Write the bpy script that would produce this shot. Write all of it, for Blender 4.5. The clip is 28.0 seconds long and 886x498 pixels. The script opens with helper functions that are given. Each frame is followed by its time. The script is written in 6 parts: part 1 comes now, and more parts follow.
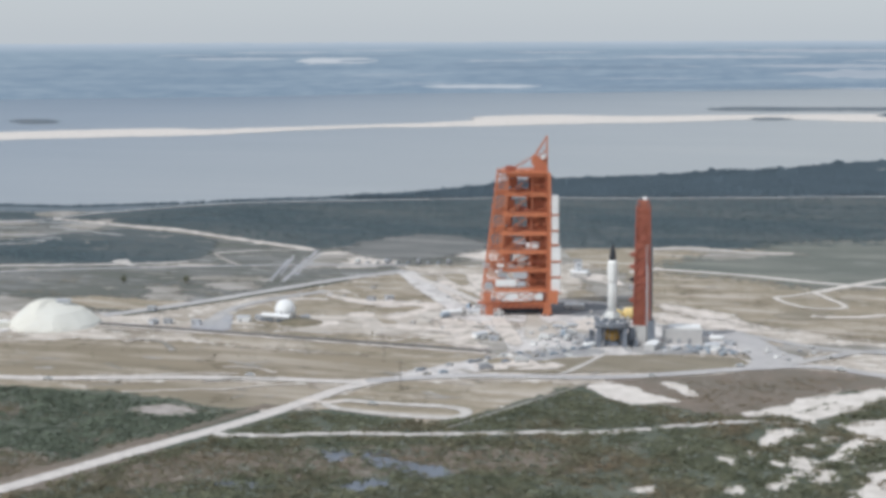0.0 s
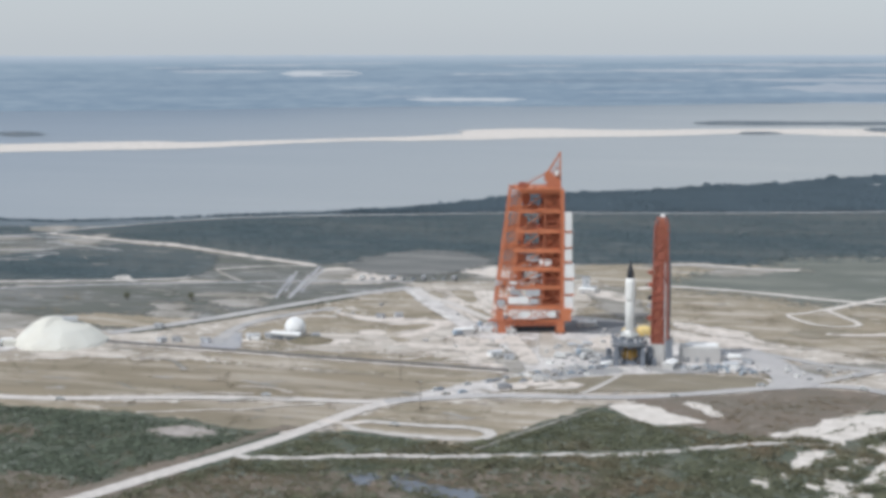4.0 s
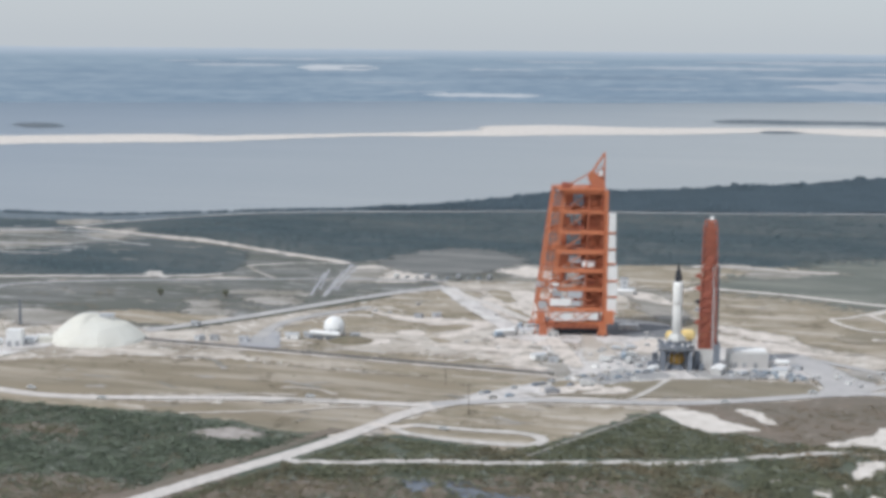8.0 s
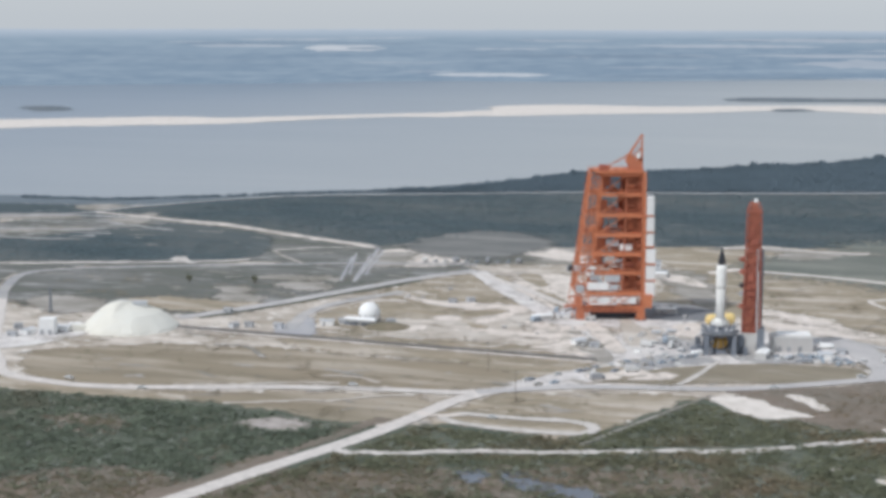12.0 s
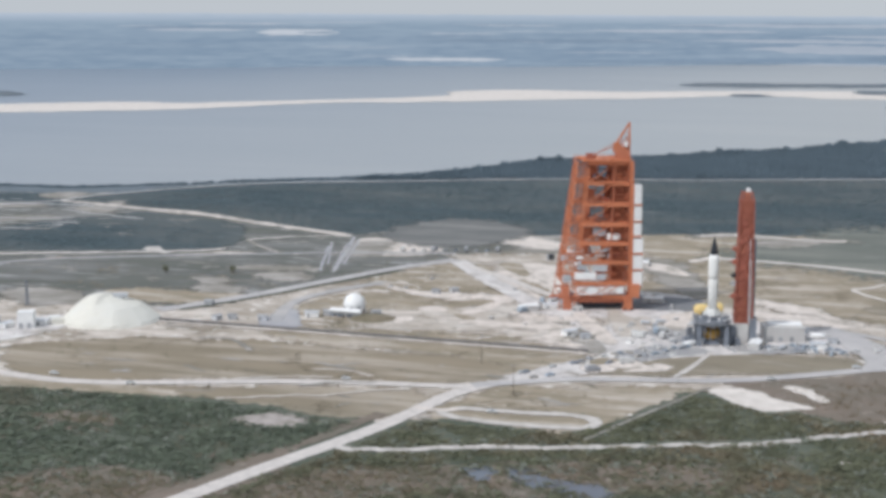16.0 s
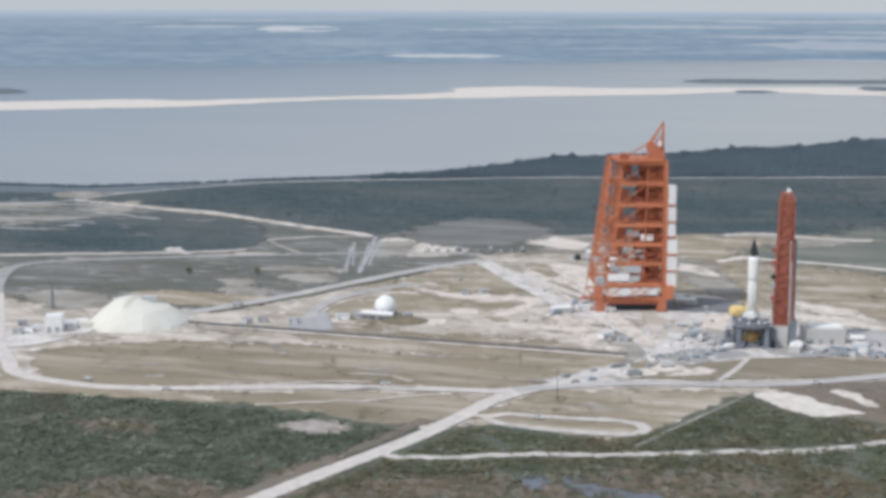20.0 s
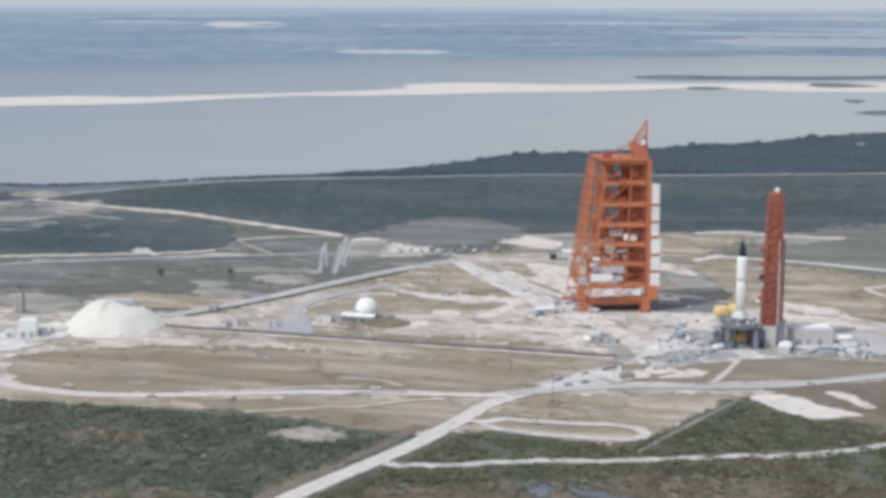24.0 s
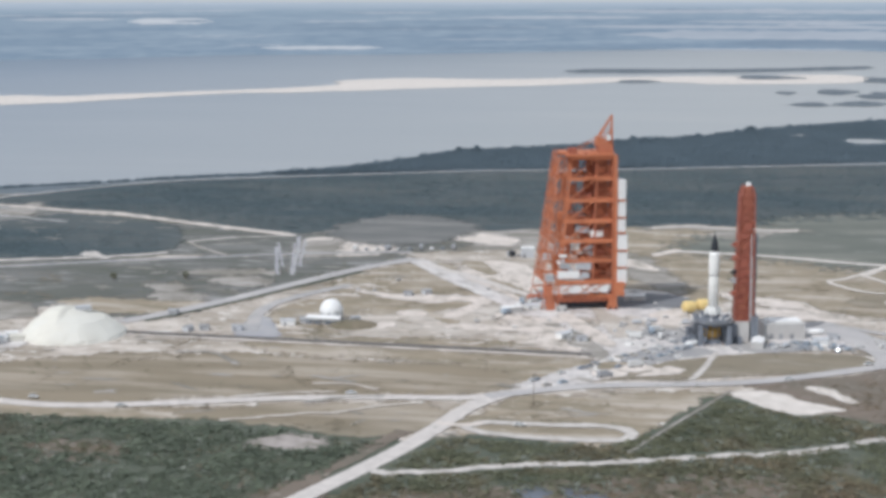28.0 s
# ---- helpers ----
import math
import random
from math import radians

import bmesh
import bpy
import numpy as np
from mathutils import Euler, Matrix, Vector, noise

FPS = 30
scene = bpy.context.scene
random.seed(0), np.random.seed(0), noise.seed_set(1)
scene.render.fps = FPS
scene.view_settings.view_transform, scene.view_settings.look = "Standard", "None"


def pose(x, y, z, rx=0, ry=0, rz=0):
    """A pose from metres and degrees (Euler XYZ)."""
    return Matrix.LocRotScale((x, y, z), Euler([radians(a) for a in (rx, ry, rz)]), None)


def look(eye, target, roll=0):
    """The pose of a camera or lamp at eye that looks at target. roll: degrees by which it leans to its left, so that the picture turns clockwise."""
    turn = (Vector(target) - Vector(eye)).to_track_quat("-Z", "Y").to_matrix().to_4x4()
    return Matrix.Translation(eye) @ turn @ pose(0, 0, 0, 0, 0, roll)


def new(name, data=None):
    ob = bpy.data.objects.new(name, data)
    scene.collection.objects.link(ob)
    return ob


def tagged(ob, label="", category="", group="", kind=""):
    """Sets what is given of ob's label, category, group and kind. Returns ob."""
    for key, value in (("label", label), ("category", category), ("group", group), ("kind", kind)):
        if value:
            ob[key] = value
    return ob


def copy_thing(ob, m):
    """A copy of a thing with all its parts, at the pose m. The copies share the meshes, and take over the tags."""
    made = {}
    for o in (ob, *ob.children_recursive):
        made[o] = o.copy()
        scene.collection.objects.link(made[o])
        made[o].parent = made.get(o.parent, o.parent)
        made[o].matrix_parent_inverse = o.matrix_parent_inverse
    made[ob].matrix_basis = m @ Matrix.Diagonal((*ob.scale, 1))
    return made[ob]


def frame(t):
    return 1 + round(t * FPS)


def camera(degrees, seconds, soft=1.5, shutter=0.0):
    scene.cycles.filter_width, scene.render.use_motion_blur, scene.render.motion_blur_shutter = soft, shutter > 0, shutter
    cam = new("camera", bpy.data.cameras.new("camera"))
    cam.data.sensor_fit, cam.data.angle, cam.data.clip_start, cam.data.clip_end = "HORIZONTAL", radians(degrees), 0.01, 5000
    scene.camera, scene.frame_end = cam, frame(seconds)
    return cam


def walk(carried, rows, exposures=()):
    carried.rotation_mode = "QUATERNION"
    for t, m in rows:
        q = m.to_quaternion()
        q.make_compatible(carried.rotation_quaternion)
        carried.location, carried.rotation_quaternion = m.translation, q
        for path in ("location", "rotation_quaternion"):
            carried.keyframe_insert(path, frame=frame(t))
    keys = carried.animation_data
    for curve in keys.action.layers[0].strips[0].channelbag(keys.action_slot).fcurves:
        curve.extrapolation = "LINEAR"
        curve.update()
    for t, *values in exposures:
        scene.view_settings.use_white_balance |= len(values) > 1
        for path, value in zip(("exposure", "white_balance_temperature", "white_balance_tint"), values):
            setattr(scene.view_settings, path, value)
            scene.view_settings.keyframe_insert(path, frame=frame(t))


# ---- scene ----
cam = camera(33.0, 28.0, soft=4.0)


def aim(x, y, z, heading, pitch, roll):
    """A camera pose from its place, its heading east of +y, its pitch and its roll in degrees."""
    return pose(x, y, z, 0, 0, -heading) @ pose(0, 0, 0, 90 + pitch) @ pose(0, 0, 0, 0, 0, roll)


# seconds, place, heading, pitch, roll of the aircraft's camera
PATH = [
    (0, 139.3, -831.2, 177.3, -17.174, -8.261, -0.212),
    (0.5, 136.3, -830.5, 177.4, -17.021, -8.153, -0.315),
    (1, 133.2, -830.0, 177.5, -16.874, -8.008, -0.253),
    (1.5, 130.2, -829.4, 177.7, -16.767, -7.875, -0.244),
    (2, 127.0, -829.0, 177.9, -16.625, -7.793, -0.142),
    (2.5, 123.7, -828.7, 178.1, -16.441, -7.757, -0.195),
    (4.5, 112.8, -826.1, 178.9, -16.274, -7.793, 0.030),
    (5, 110.1, -825.2, 179.1, -16.326, -7.757, 0.137),
    (5.5, 107.4, -824.2, 179.2, -16.428, -7.773, 0.284),
    (6, 104.7, -823.4, 179.4, -16.524, -7.842, 0.310),
    (6.5, 101.8, -822.5, 179.5, -16.605, -7.908, 0.547),
    (7, 98.7, -821.8, 179.6, -16.615, -7.958, 0.551),
    (7.5, 95.6, -821.2, 179.8, -16.618, -7.993, 0.597),
    (8, 92.3, -820.6, 180.1, -16.616, -7.993, 0.592),
    (8.5, 88.9, -820.0, 180.2, -16.585, -7.978, 0.439),
    (9, 85.9, -819.4, 180.4, -16.597, -8.009, 0.427),
    (9.5, 83.0, -818.6, 180.5, -16.611, -8.090, 0.448),
    (10, 80.0, -817.9, 180.7, -16.581, -8.212, 0.402),
    (10.5, 77.1, -817.1, 180.8, -16.546, -8.348, 0.346),
    (11, 74.2, -816.4, 180.9, -16.560, -8.493, 0.309),
    (11.5, 71.3, -815.7, 181.0, -16.624, -8.653, 0.376),
    (12, 68.2, -815.1, 181.2, -16.623, -8.779, 0.174),
    (12.5, 65.1, -814.5, 181.4, -16.612, -8.868, 0.162),
    (14.5, 52.2, -811.7, 182.0, -15.691, -9.157, 0.116),
    (15, 48.9, -810.9, 182.2, -15.347, -9.259, 0.290),
    (15.5, 45.6, -810.2, 182.4, -14.960, -9.331, 0.314),
    (16, 42.3, -809.6, 182.7, -14.554, -9.376, 0.322),
    (16.5, 39.2, -808.9, 182.9, -14.329, -9.406, 0.427),
    (17, 36.0, -808.4, 183.1, -14.232, -9.429, 0.349),
    (17.5, 32.8, -807.8, 183.2, -14.288, -9.445, 0.354),
    (18, 29.6, -807.2, 183.4, -14.372, -9.456, 0.265),
    (18.5, 26.6, -806.5, 183.5, -14.483, -9.489, 0.285),
    (19, 23.6, -805.6, 183.7, -14.535, -9.517, 0.314),
    (19.5, 20.3, -804.7, 183.9, -14.433, -9.536, 0.264),
    (20, 17.1, -803.8, 184.0, -14.281, -9.536, 0.236),
    (20.5, 13.8, -803.0, 184.1, -14.087, -9.509, 0.356),
    (21, 10.3, -802.1, 184.2, -13.831, -9.465, 0.343),
    (21.5, 6.7, -801.2, 184.4, -13.585, -9.454, 0.307),
    (23.5, -6.4, -797.1, 184.6, -12.325, -9.666, 0.257),
    (24, -9.2, -795.9, 184.6, -11.984, -9.692, 0.373),
    (24.5, -12.5, -794.8, 184.5, -11.567, -9.683, 0.238),
    (25, -15.9, -793.6, 184.6, -11.142, -9.652, 0.147),
    (25.5, -19.5, -792.3, 184.7, -10.720, -9.641, 0.085),
    (26, -22.8, -791.0, 184.8, -10.338, -9.667, 0.015),
    (26.5, -26.0, -789.7, 184.8, -9.997, -9.717, 0.025),
    (27, -29.1, -788.4, 184.7, -9.668, -9.790, 0.063),
    (27.5, -32.5, -787.1, 184.5, -9.322, -9.858, 0.048),
    (28, -36.0, -785.9, 184.2, -8.981, -9.864, 0.015),
]
EXPOSURE = 0.08
walk(cam, [(t, aim(*rest)) for t, *rest in PATH], exposures=[(0, EXPOSURE, 6000, 10), (11, EXPOSURE, 6000, 10.5), (15, EXPOSURE, 6000, 11.5), (28, EXPOSURE + 0.02, 6000, 11.5)])

# ---- sky and sun ----
SUN_FROM = Vector((-0.50, -0.60, 0.92)).normalized()
sun_up = math.asin(SUN_FROM.z)
world = bpy.data.worlds.new("hazy_sky")
scene.world = world
world.use_nodes = True
nt = world.node_tree
sky = nt.nodes.new("ShaderNodeTexSky")
sky.sky_type = "NISHITA"
sky.sun_disc = False
sky.sun_elevation = sun_up
sky.sun_rotation = math.atan2(SUN_FROM.x, SUN_FROM.y)
sky.air_density, sky.dust_density, sky.ozone_density = 1.0, 1.0, 1.0
nt.nodes["Background"].inputs["Strength"].default_value = 0.10
haze = nt.nodes.new("ShaderNodeMix")
haze.data_type = "RGBA"
haze.inputs["Factor"].default_value = 0.8
haze.inputs[7].default_value = (5.65, 5.85, 5.92, 1)
nt.links.new(sky.outputs[0], haze.inputs[6])
nt.links.new(haze.outputs[2], nt.nodes["Background"].inputs["Color"])
sun = new("sun", bpy.data.lights.new("sun", "SUN"))
sun.data.energy, sun.data.angle, sun.data.color = 2.3, radians(0.6), (1.0, 0.95, 0.88)
sun.matrix_world = look((SUN_FROM * 300)[:], (0, 0, 0))


# ---- materials ----
def mat(name, c1, c2=None, scale=1.0, rough=0.8, metal=0.0, c3=None, scale3=0.05, bump=0.0, lo=0.35, hi=0.65,
        lo3=0.42, hi3=0.62, island=0.0, each=0.0, stretch=(1, 1, 1), c4=None, scale4=0.2, lo4=0.56, hi4=0.66, thin=0.0):
    """A worn surface: c1 and c2 mixed by fine noise, c3 by broad noise, c4 in flecks, a shift of value by piece or by object, a bump, and light shining through thin leaves."""
    m = bpy.data.materials.new(name)
    m.use_nodes = True
    t = m.node_tree
    n, l = t.nodes, t.links
    b = n["Principled BSDF"]
    b.inputs["Roughness"].default_value, b.inputs["Metallic"].default_value = rough, metal
    b.inputs["Specular IOR Level"].default_value = 0.25
    co = n.new("ShaderNodeTexCoord")
    mp = n.new("ShaderNodeMapping")
    mp.inputs["Scale"].default_value = stretch
    l.new(co.outputs["Object"], mp.inputs["Vector"])

    def ramp(sc, a, z, detail):
        tex = n.new("ShaderNodeTexNoise")
        tex.inputs["Scale"].default_value, tex.inputs["Detail"].default_value = sc, detail
        tex.inputs["Roughness"].default_value = 0.62
        l.new(mp.outputs[0], tex.inputs["Vector"])
        r = n.new("ShaderNodeMapRange")
        r.inputs["From Min"].default_value, r.inputs["From Max"].default_value = a, z
        l.new(tex.outputs["Fac"], r.inputs["Value"])
        return r.outputs[0]

    def mix(fac, a, z):
        x = n.new("ShaderNodeMix")
        x.data_type = "RGBA"
        l.new(fac, x.inputs["Factor"])
        for src, slot in ((a, x.inputs[6]), (z, x.inputs[7])):
            if isinstance(src, tuple):
                slot.default_value = (*src, 1)
            else:
                l.new(src, slot)
        return x.outputs[2]

    f1 = ramp(scale, lo, hi, 6)
    col = mix(f1, c1, c2 or tuple(0.78 * v for v in c1))
    if c3:
        col = mix(ramp(scale3, lo3, hi3, 6), col, c3)
    if c4:
        col = mix(ramp(scale4, lo4, hi4, 3), col, c4)
    for amount, node, out in ((island, "ShaderNodeNewGeometry", "Random Per Island"), (each, "ShaderNodeObjectInfo", "Random")):
        if amount:
            g = n.new(node)
            hsv = n.new("ShaderNodeHueSaturation")
            r = n.new("ShaderNodeMapRange")
            r.inputs["To Min"].default_value, r.inputs["To Max"].default_value = 1 - amount, 1 + amount
            l.new(g.outputs[out], r.inputs["Value"])
            l.new(r.outputs[0], hsv.inputs["Value"])
            l.new(col, hsv.inputs["Color"])
            col = hsv.outputs["Color"]
    l.new(col, b.inputs["Base Color"])
    if bump:
        bp = n.new("ShaderNodeBump")
        bp.inputs["Strength"].default_value, bp.inputs["Distance"].default_value = 0.6, bump
        l.new(f1, bp.inputs["Height"])
        l.new(bp.outputs[0], b.inputs["Normal"])
    if thin:
        tr = n.new("ShaderNodeBsdfTranslucent")
        l.new(col, tr.inputs["Color"])
        ms = n.new("ShaderNodeMixShader")
        ms.inputs[0].default_value = thin
        l.new(b.outputs[0], ms.inputs[1])
        l.new(tr.outputs[0], ms.inputs[2])
        l.new(ms.outputs[0], n["Material Output"].inputs["Surface"])
    return m


SAND = mat("pale_sand", (0.60, 0.545, 0.485), (0.42, 0.37, 0.315), 0.09, 0.95, c3=(0.345, 0.30, 0.245), scale3=0.030, bump=0.3, lo=0.40, hi=0.62, lo3=0.48, hi3=0.60, stretch=(0.55, 1, 1), c4=(0.70, 0.665, 0.62), scale4=0.16, lo4=0.56, hi4=0.64)
WHITE_SAND = mat("white_sand", (0.73, 0.68, 0.63), (0.57, 0.525, 0.475), 0.12, 0.95, bump=0.2)
DRY_GRASS = mat("dry_grass", (0.348, 0.295, 0.222), (0.245, 0.213, 0.155), 0.10, 0.95, c3=(0.475, 0.42, 0.355), scale3=0.045, bump=0.3, stretch=(0.3, 1, 1), lo3=0.50, hi3=0.62, c4=(0.56, 0.51, 0.45), scale4=0.30, lo4=0.60, hi4=0.70)
GREEN_GRASS = mat("grey_green_grass", (0.144, 0.148, 0.13), (0.105, 0.113, 0.101), 0.06, 0.95, c3=(0.20, 0.20, 0.192), scale3=0.03, bump=0.3, stretch=(0.3, 1, 1), lo3=0.46, hi3=0.62, c4=(0.33, 0.325, 0.32), scale4=0.09, lo4=0.57, hi4=0.68)
SCRUB_FLOOR = mat("scrub_floor", (0.135, 0.145, 0.112), (0.085, 0.102, 0.078), 0.06, 0.95, c3=(0.18, 0.165, 0.13), scale3=0.018, bump=0.4, lo3=0.54, hi3=0.66)
# blue haze of distance is mixed into this floor colour
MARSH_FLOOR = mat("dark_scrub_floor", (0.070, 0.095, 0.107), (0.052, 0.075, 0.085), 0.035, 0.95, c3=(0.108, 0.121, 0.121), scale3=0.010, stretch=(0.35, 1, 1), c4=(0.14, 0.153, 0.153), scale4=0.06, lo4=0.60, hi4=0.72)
BROWN_SCRUB = mat("brown_scrub_floor", (0.235, 0.192, 0.156), (0.165, 0.14, 0.114), 0.1, 0.95, c3=(0.18, 0.16, 0.13), scale3=0.03, c4=(0.32, 0.275, 0.235), scale4=0.10, lo4=0.60, hi4=0.70)
ROAD_LIGHT = mat("pale_shell_road", (0.66, 0.615, 0.575), (0.535, 0.50, 0.47), 0.2, 0.9, bump=0.05, c4=(0.50, 0.468, 0.435), scale4=0.05, lo4=0.58, hi4=0.74)
ROAD_DULL = mat("dull_grey_paving", (0.355, 0.355, 0.36), (0.29, 0.292, 0.30), 0.1, 0.9, c3=(0.38, 0.37, 0.36), scale3=0.03)
ROAD_MID = mat("light_grey_paving", (0.475, 0.458, 0.452), (0.405, 0.392, 0.388), 0.12, 0.9, c3=(0.52, 0.50, 0.485), scale3=0.03, c4=(0.36, 0.35, 0.34), scale4=0.08, lo4=0.60, hi4=0.72)
ROAD_GREY = mat("grey_paving", (0.42, 0.41, 0.41), (0.34, 0.335, 0.335), 0.1, 0.9, c3=(0.48, 0.46, 0.44), scale3=0.03)
APRON = mat("pad_paving", (0.66, 0.625, 0.60), (0.49, 0.465, 0.45), 0.11, 0.9, c3=(0.70, 0.68, 0.65), scale3=0.04, lo=0.42, hi=0.6, lo3=0.5, hi3=0.6, c4=(0.36, 0.33, 0.29), scale4=0.07, lo4=0.56, hi4=0.66)
WATER = mat("lagoon_water", (0.345, 0.368, 0.392), (0.312, 0.338, 0.368), 0.006, 0.35, c3=(0.326, 0.352, 0.378), scale3=0.0015, stretch=(0.3, 1, 1), bump=0.04)
POND = mat("pond_water", (0.15, 0.168, 0.2), (0.115, 0.132, 0.16), 0.05, 0.2)
LEAF = mat("scrub_leaves", (0.24, 0.247, 0.164), (0.142, 0.156, 0.104), 0.06, 0.9, c3=(0.255, 0.205, 0.14), scale3=0.016, island=0.18, lo=0.30, hi=0.70, lo3=0.48, hi3=0.66, thin=0.35)
LEAF_GREEN = mat("green_scrub_leaves", (0.222, 0.257, 0.19), (0.13, 0.156, 0.118), 0.06, 0.9, c3=(0.215, 0.205, 0.155), scale3=0.016, island=0.18, lo=0.30, hi=0.70, lo3=0.55, hi3=0.7, thin=0.35)
LEAF_BROWN = mat("dry_scrub_leaves", (0.275, 0.22, 0.15), (0.185, 0.157, 0.108), 0.08, 0.9, island=0.12, thin=0.3)
LEAF_PALE = mat("grey_green_leaves", (0.34, 0.36, 0.31), (0.27, 0.29, 0.245), 0.2, 0.9, island=0.15, thin=0.3)
DRY_TUFT = mat("dry_tuft_blades", (0.27, 0.23, 0.165), (0.20, 0.175, 0.125), 0.1, 0.95, island=0.2)
# leaf and islet colours paled and blued to carry the haze of distance
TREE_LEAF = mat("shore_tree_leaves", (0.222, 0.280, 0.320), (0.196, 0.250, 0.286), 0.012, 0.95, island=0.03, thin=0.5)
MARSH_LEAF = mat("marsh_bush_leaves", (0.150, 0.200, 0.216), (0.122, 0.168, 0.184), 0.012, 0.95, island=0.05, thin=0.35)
ISLE_FLOOR = mat("hazed_island_growth", (0.155, 0.182, 0.205), (0.125, 0.15, 0.172), 0.03, 0.95, c3=(0.24, 0.25, 0.26), scale3=0.02, lo3=0.55, hi3=0.7, stretch=(0.3, 1, 1))
# hazed too, and lightened to offset the shade between the trees
WOOD_FLOOR = mat("hazed_wood_floor", (0.165, 0.195, 0.22), (0.135, 0.165, 0.188), 0.03, 0.95, c3=(0.15, 0.18, 0.2), scale3=0.01)
# both oranges are greyed a little to include distance haze
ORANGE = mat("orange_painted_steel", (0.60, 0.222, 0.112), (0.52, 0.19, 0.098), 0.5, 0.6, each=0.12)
ORANGE_DEEP = mat("deep_orange_steel", (0.52, 0.19, 0.105), (0.44, 0.16, 0.092), 0.5, 0.65, each=0.12)
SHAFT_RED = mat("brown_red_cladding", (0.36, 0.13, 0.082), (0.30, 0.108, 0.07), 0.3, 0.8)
RUST_RED = mat("red_oxide_steel", (0.40, 0.138, 0.095), (0.345, 0.12, 0.086), 0.4, 0.7, each=0.08)
RUST_PALE = mat("faded_red_oxide_steel", (0.45, 0.172, 0.11), (0.39, 0.15, 0.1), 0.4, 0.7, each=0.06)
WHITE_PAINT = mat("white_paint", (0.87, 0.87, 0.85), (0.80, 0.80, 0.79), 0.3, 0.65, each=0.04)
CREAM = mat("cream_concrete", (0.74, 0.72, 0.64), (0.68, 0.66, 0.59), 0.12, 0.8, c3=(0.71, 0.70, 0.64), scale3=0.05, bump=0.05)
ROCKET_WHITE = mat("rocket_white", (0.88, 0.88, 0.85), (0.84, 0.84, 0.81), 0.3, 0.45)
BLACK = mat("black_paint", (0.045, 0.05, 0.06), (0.03, 0.033, 0.04), 0.5, 0.5)
DARK_STEEL = mat("dark_blue_grey_steel", (0.225, 0.245, 0.28), (0.165, 0.182, 0.21), 0.4, 0.6, each=0.2)
YELLOW = mat("yellow_paint", (0.80, 0.62, 0.27), (0.72, 0.54, 0.23), 0.4, 0.6)
AMBER = mat("amber_paint", (0.58, 0.34, 0.06), (0.40, 0.235, 0.05), 0.5, 0.6)
CONCRETE = mat("grey_concrete", (0.61, 0.60, 0.575), (0.52, 0.51, 0.49), 0.2, 0.85, c3=(0.55, 0.53, 0.51), scale3=0.06)
PALE_METAL = mat("pale_blue_metal", (0.56, 0.575, 0.595), (0.47, 0.485, 0.505), 0.4, 0.5, each=0.2)
GREY_METAL = mat("grey_metal", (0.38, 0.385, 0.395), (0.29, 0.295, 0.31), 0.4, 0.6, each=0.25)
WOOD = mat("weathered_wood", (0.20, 0.17, 0.14), (0.14, 0.12, 0.10), 1.0, 0.9)
TRENCH = mat("cable_trench_cover", (0.19, 0.18, 0.175), (0.14, 0.135, 0.13), 0.3, 0.85)
GLASS = mat("window_glass", (0.24, 0.26, 0.28), None, 1, 0.1)
RUBBER = mat("tyre_rubber", (0.03, 0.03, 0.03), None, 1, 0.8)
# uneven light across the lagoon painted into its colour: dark blue west, pale east
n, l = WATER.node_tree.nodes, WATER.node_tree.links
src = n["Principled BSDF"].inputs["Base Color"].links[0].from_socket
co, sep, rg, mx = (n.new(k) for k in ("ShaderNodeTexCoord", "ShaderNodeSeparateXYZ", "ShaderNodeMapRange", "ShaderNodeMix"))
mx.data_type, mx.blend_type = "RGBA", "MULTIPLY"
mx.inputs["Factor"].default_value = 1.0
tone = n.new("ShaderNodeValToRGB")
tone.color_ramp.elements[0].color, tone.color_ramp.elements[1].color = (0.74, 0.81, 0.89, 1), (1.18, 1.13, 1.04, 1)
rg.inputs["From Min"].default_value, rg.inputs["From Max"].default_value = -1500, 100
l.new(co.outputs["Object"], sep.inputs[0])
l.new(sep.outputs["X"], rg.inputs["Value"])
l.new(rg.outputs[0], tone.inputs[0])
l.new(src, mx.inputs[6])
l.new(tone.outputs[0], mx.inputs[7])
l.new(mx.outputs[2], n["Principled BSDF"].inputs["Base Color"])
for m, gloss in ((WATER, 0.2), (POND, 0.5)):
    m.node_tree.nodes["Principled BSDF"].inputs["Specular IOR Level"].default_value = gloss
    m.node_tree.nodes["Principled BSDF"].inputs["IOR"].default_value = 1.33
WORN = mat("worn_sandy_grass", (0.42, 0.395, 0.365), (0.30, 0.282, 0.255), 0.12, 0.95, c3=(0.24, 0.225, 0.195), scale3=0.05, lo3=0.46, hi3=0.58, bump=0.2, stretch=(0.4, 1, 1))
HEATH_GREY = mat("grey_brown_heath", (0.182, 0.183, 0.176), (0.138, 0.145, 0.142), 0.05, 0.95, c3=(0.235, 0.23, 0.22), scale3=0.03, lo3=0.48, hi3=0.62, stretch=(0.35, 1, 1))
BLUE_PAVING = mat("blue_grey_paving", (0.40, 0.40, 0.42), (0.33, 0.335, 0.355), 0.12, 0.9, c3=(0.42, 0.41, 0.41), scale3=0.05)
PINK_BARE = mat("pinkish_bare_ground", (0.44, 0.395, 0.37), (0.33, 0.30, 0.275), 0.2, 0.95, c3=(0.23, 0.215, 0.18), scale3=0.08, lo3=0.5, hi3=0.62)
# dark grey for the shadow painted east of the service tower
TOWER_SHADE = mat("painted_tower_shade", (0.21, 0.215, 0.225), (0.17, 0.175, 0.19), 0.1, 0.9, c3=(0.28, 0.27, 0.265), scale3=0.05, lo3=0.5, hi3=0.65)
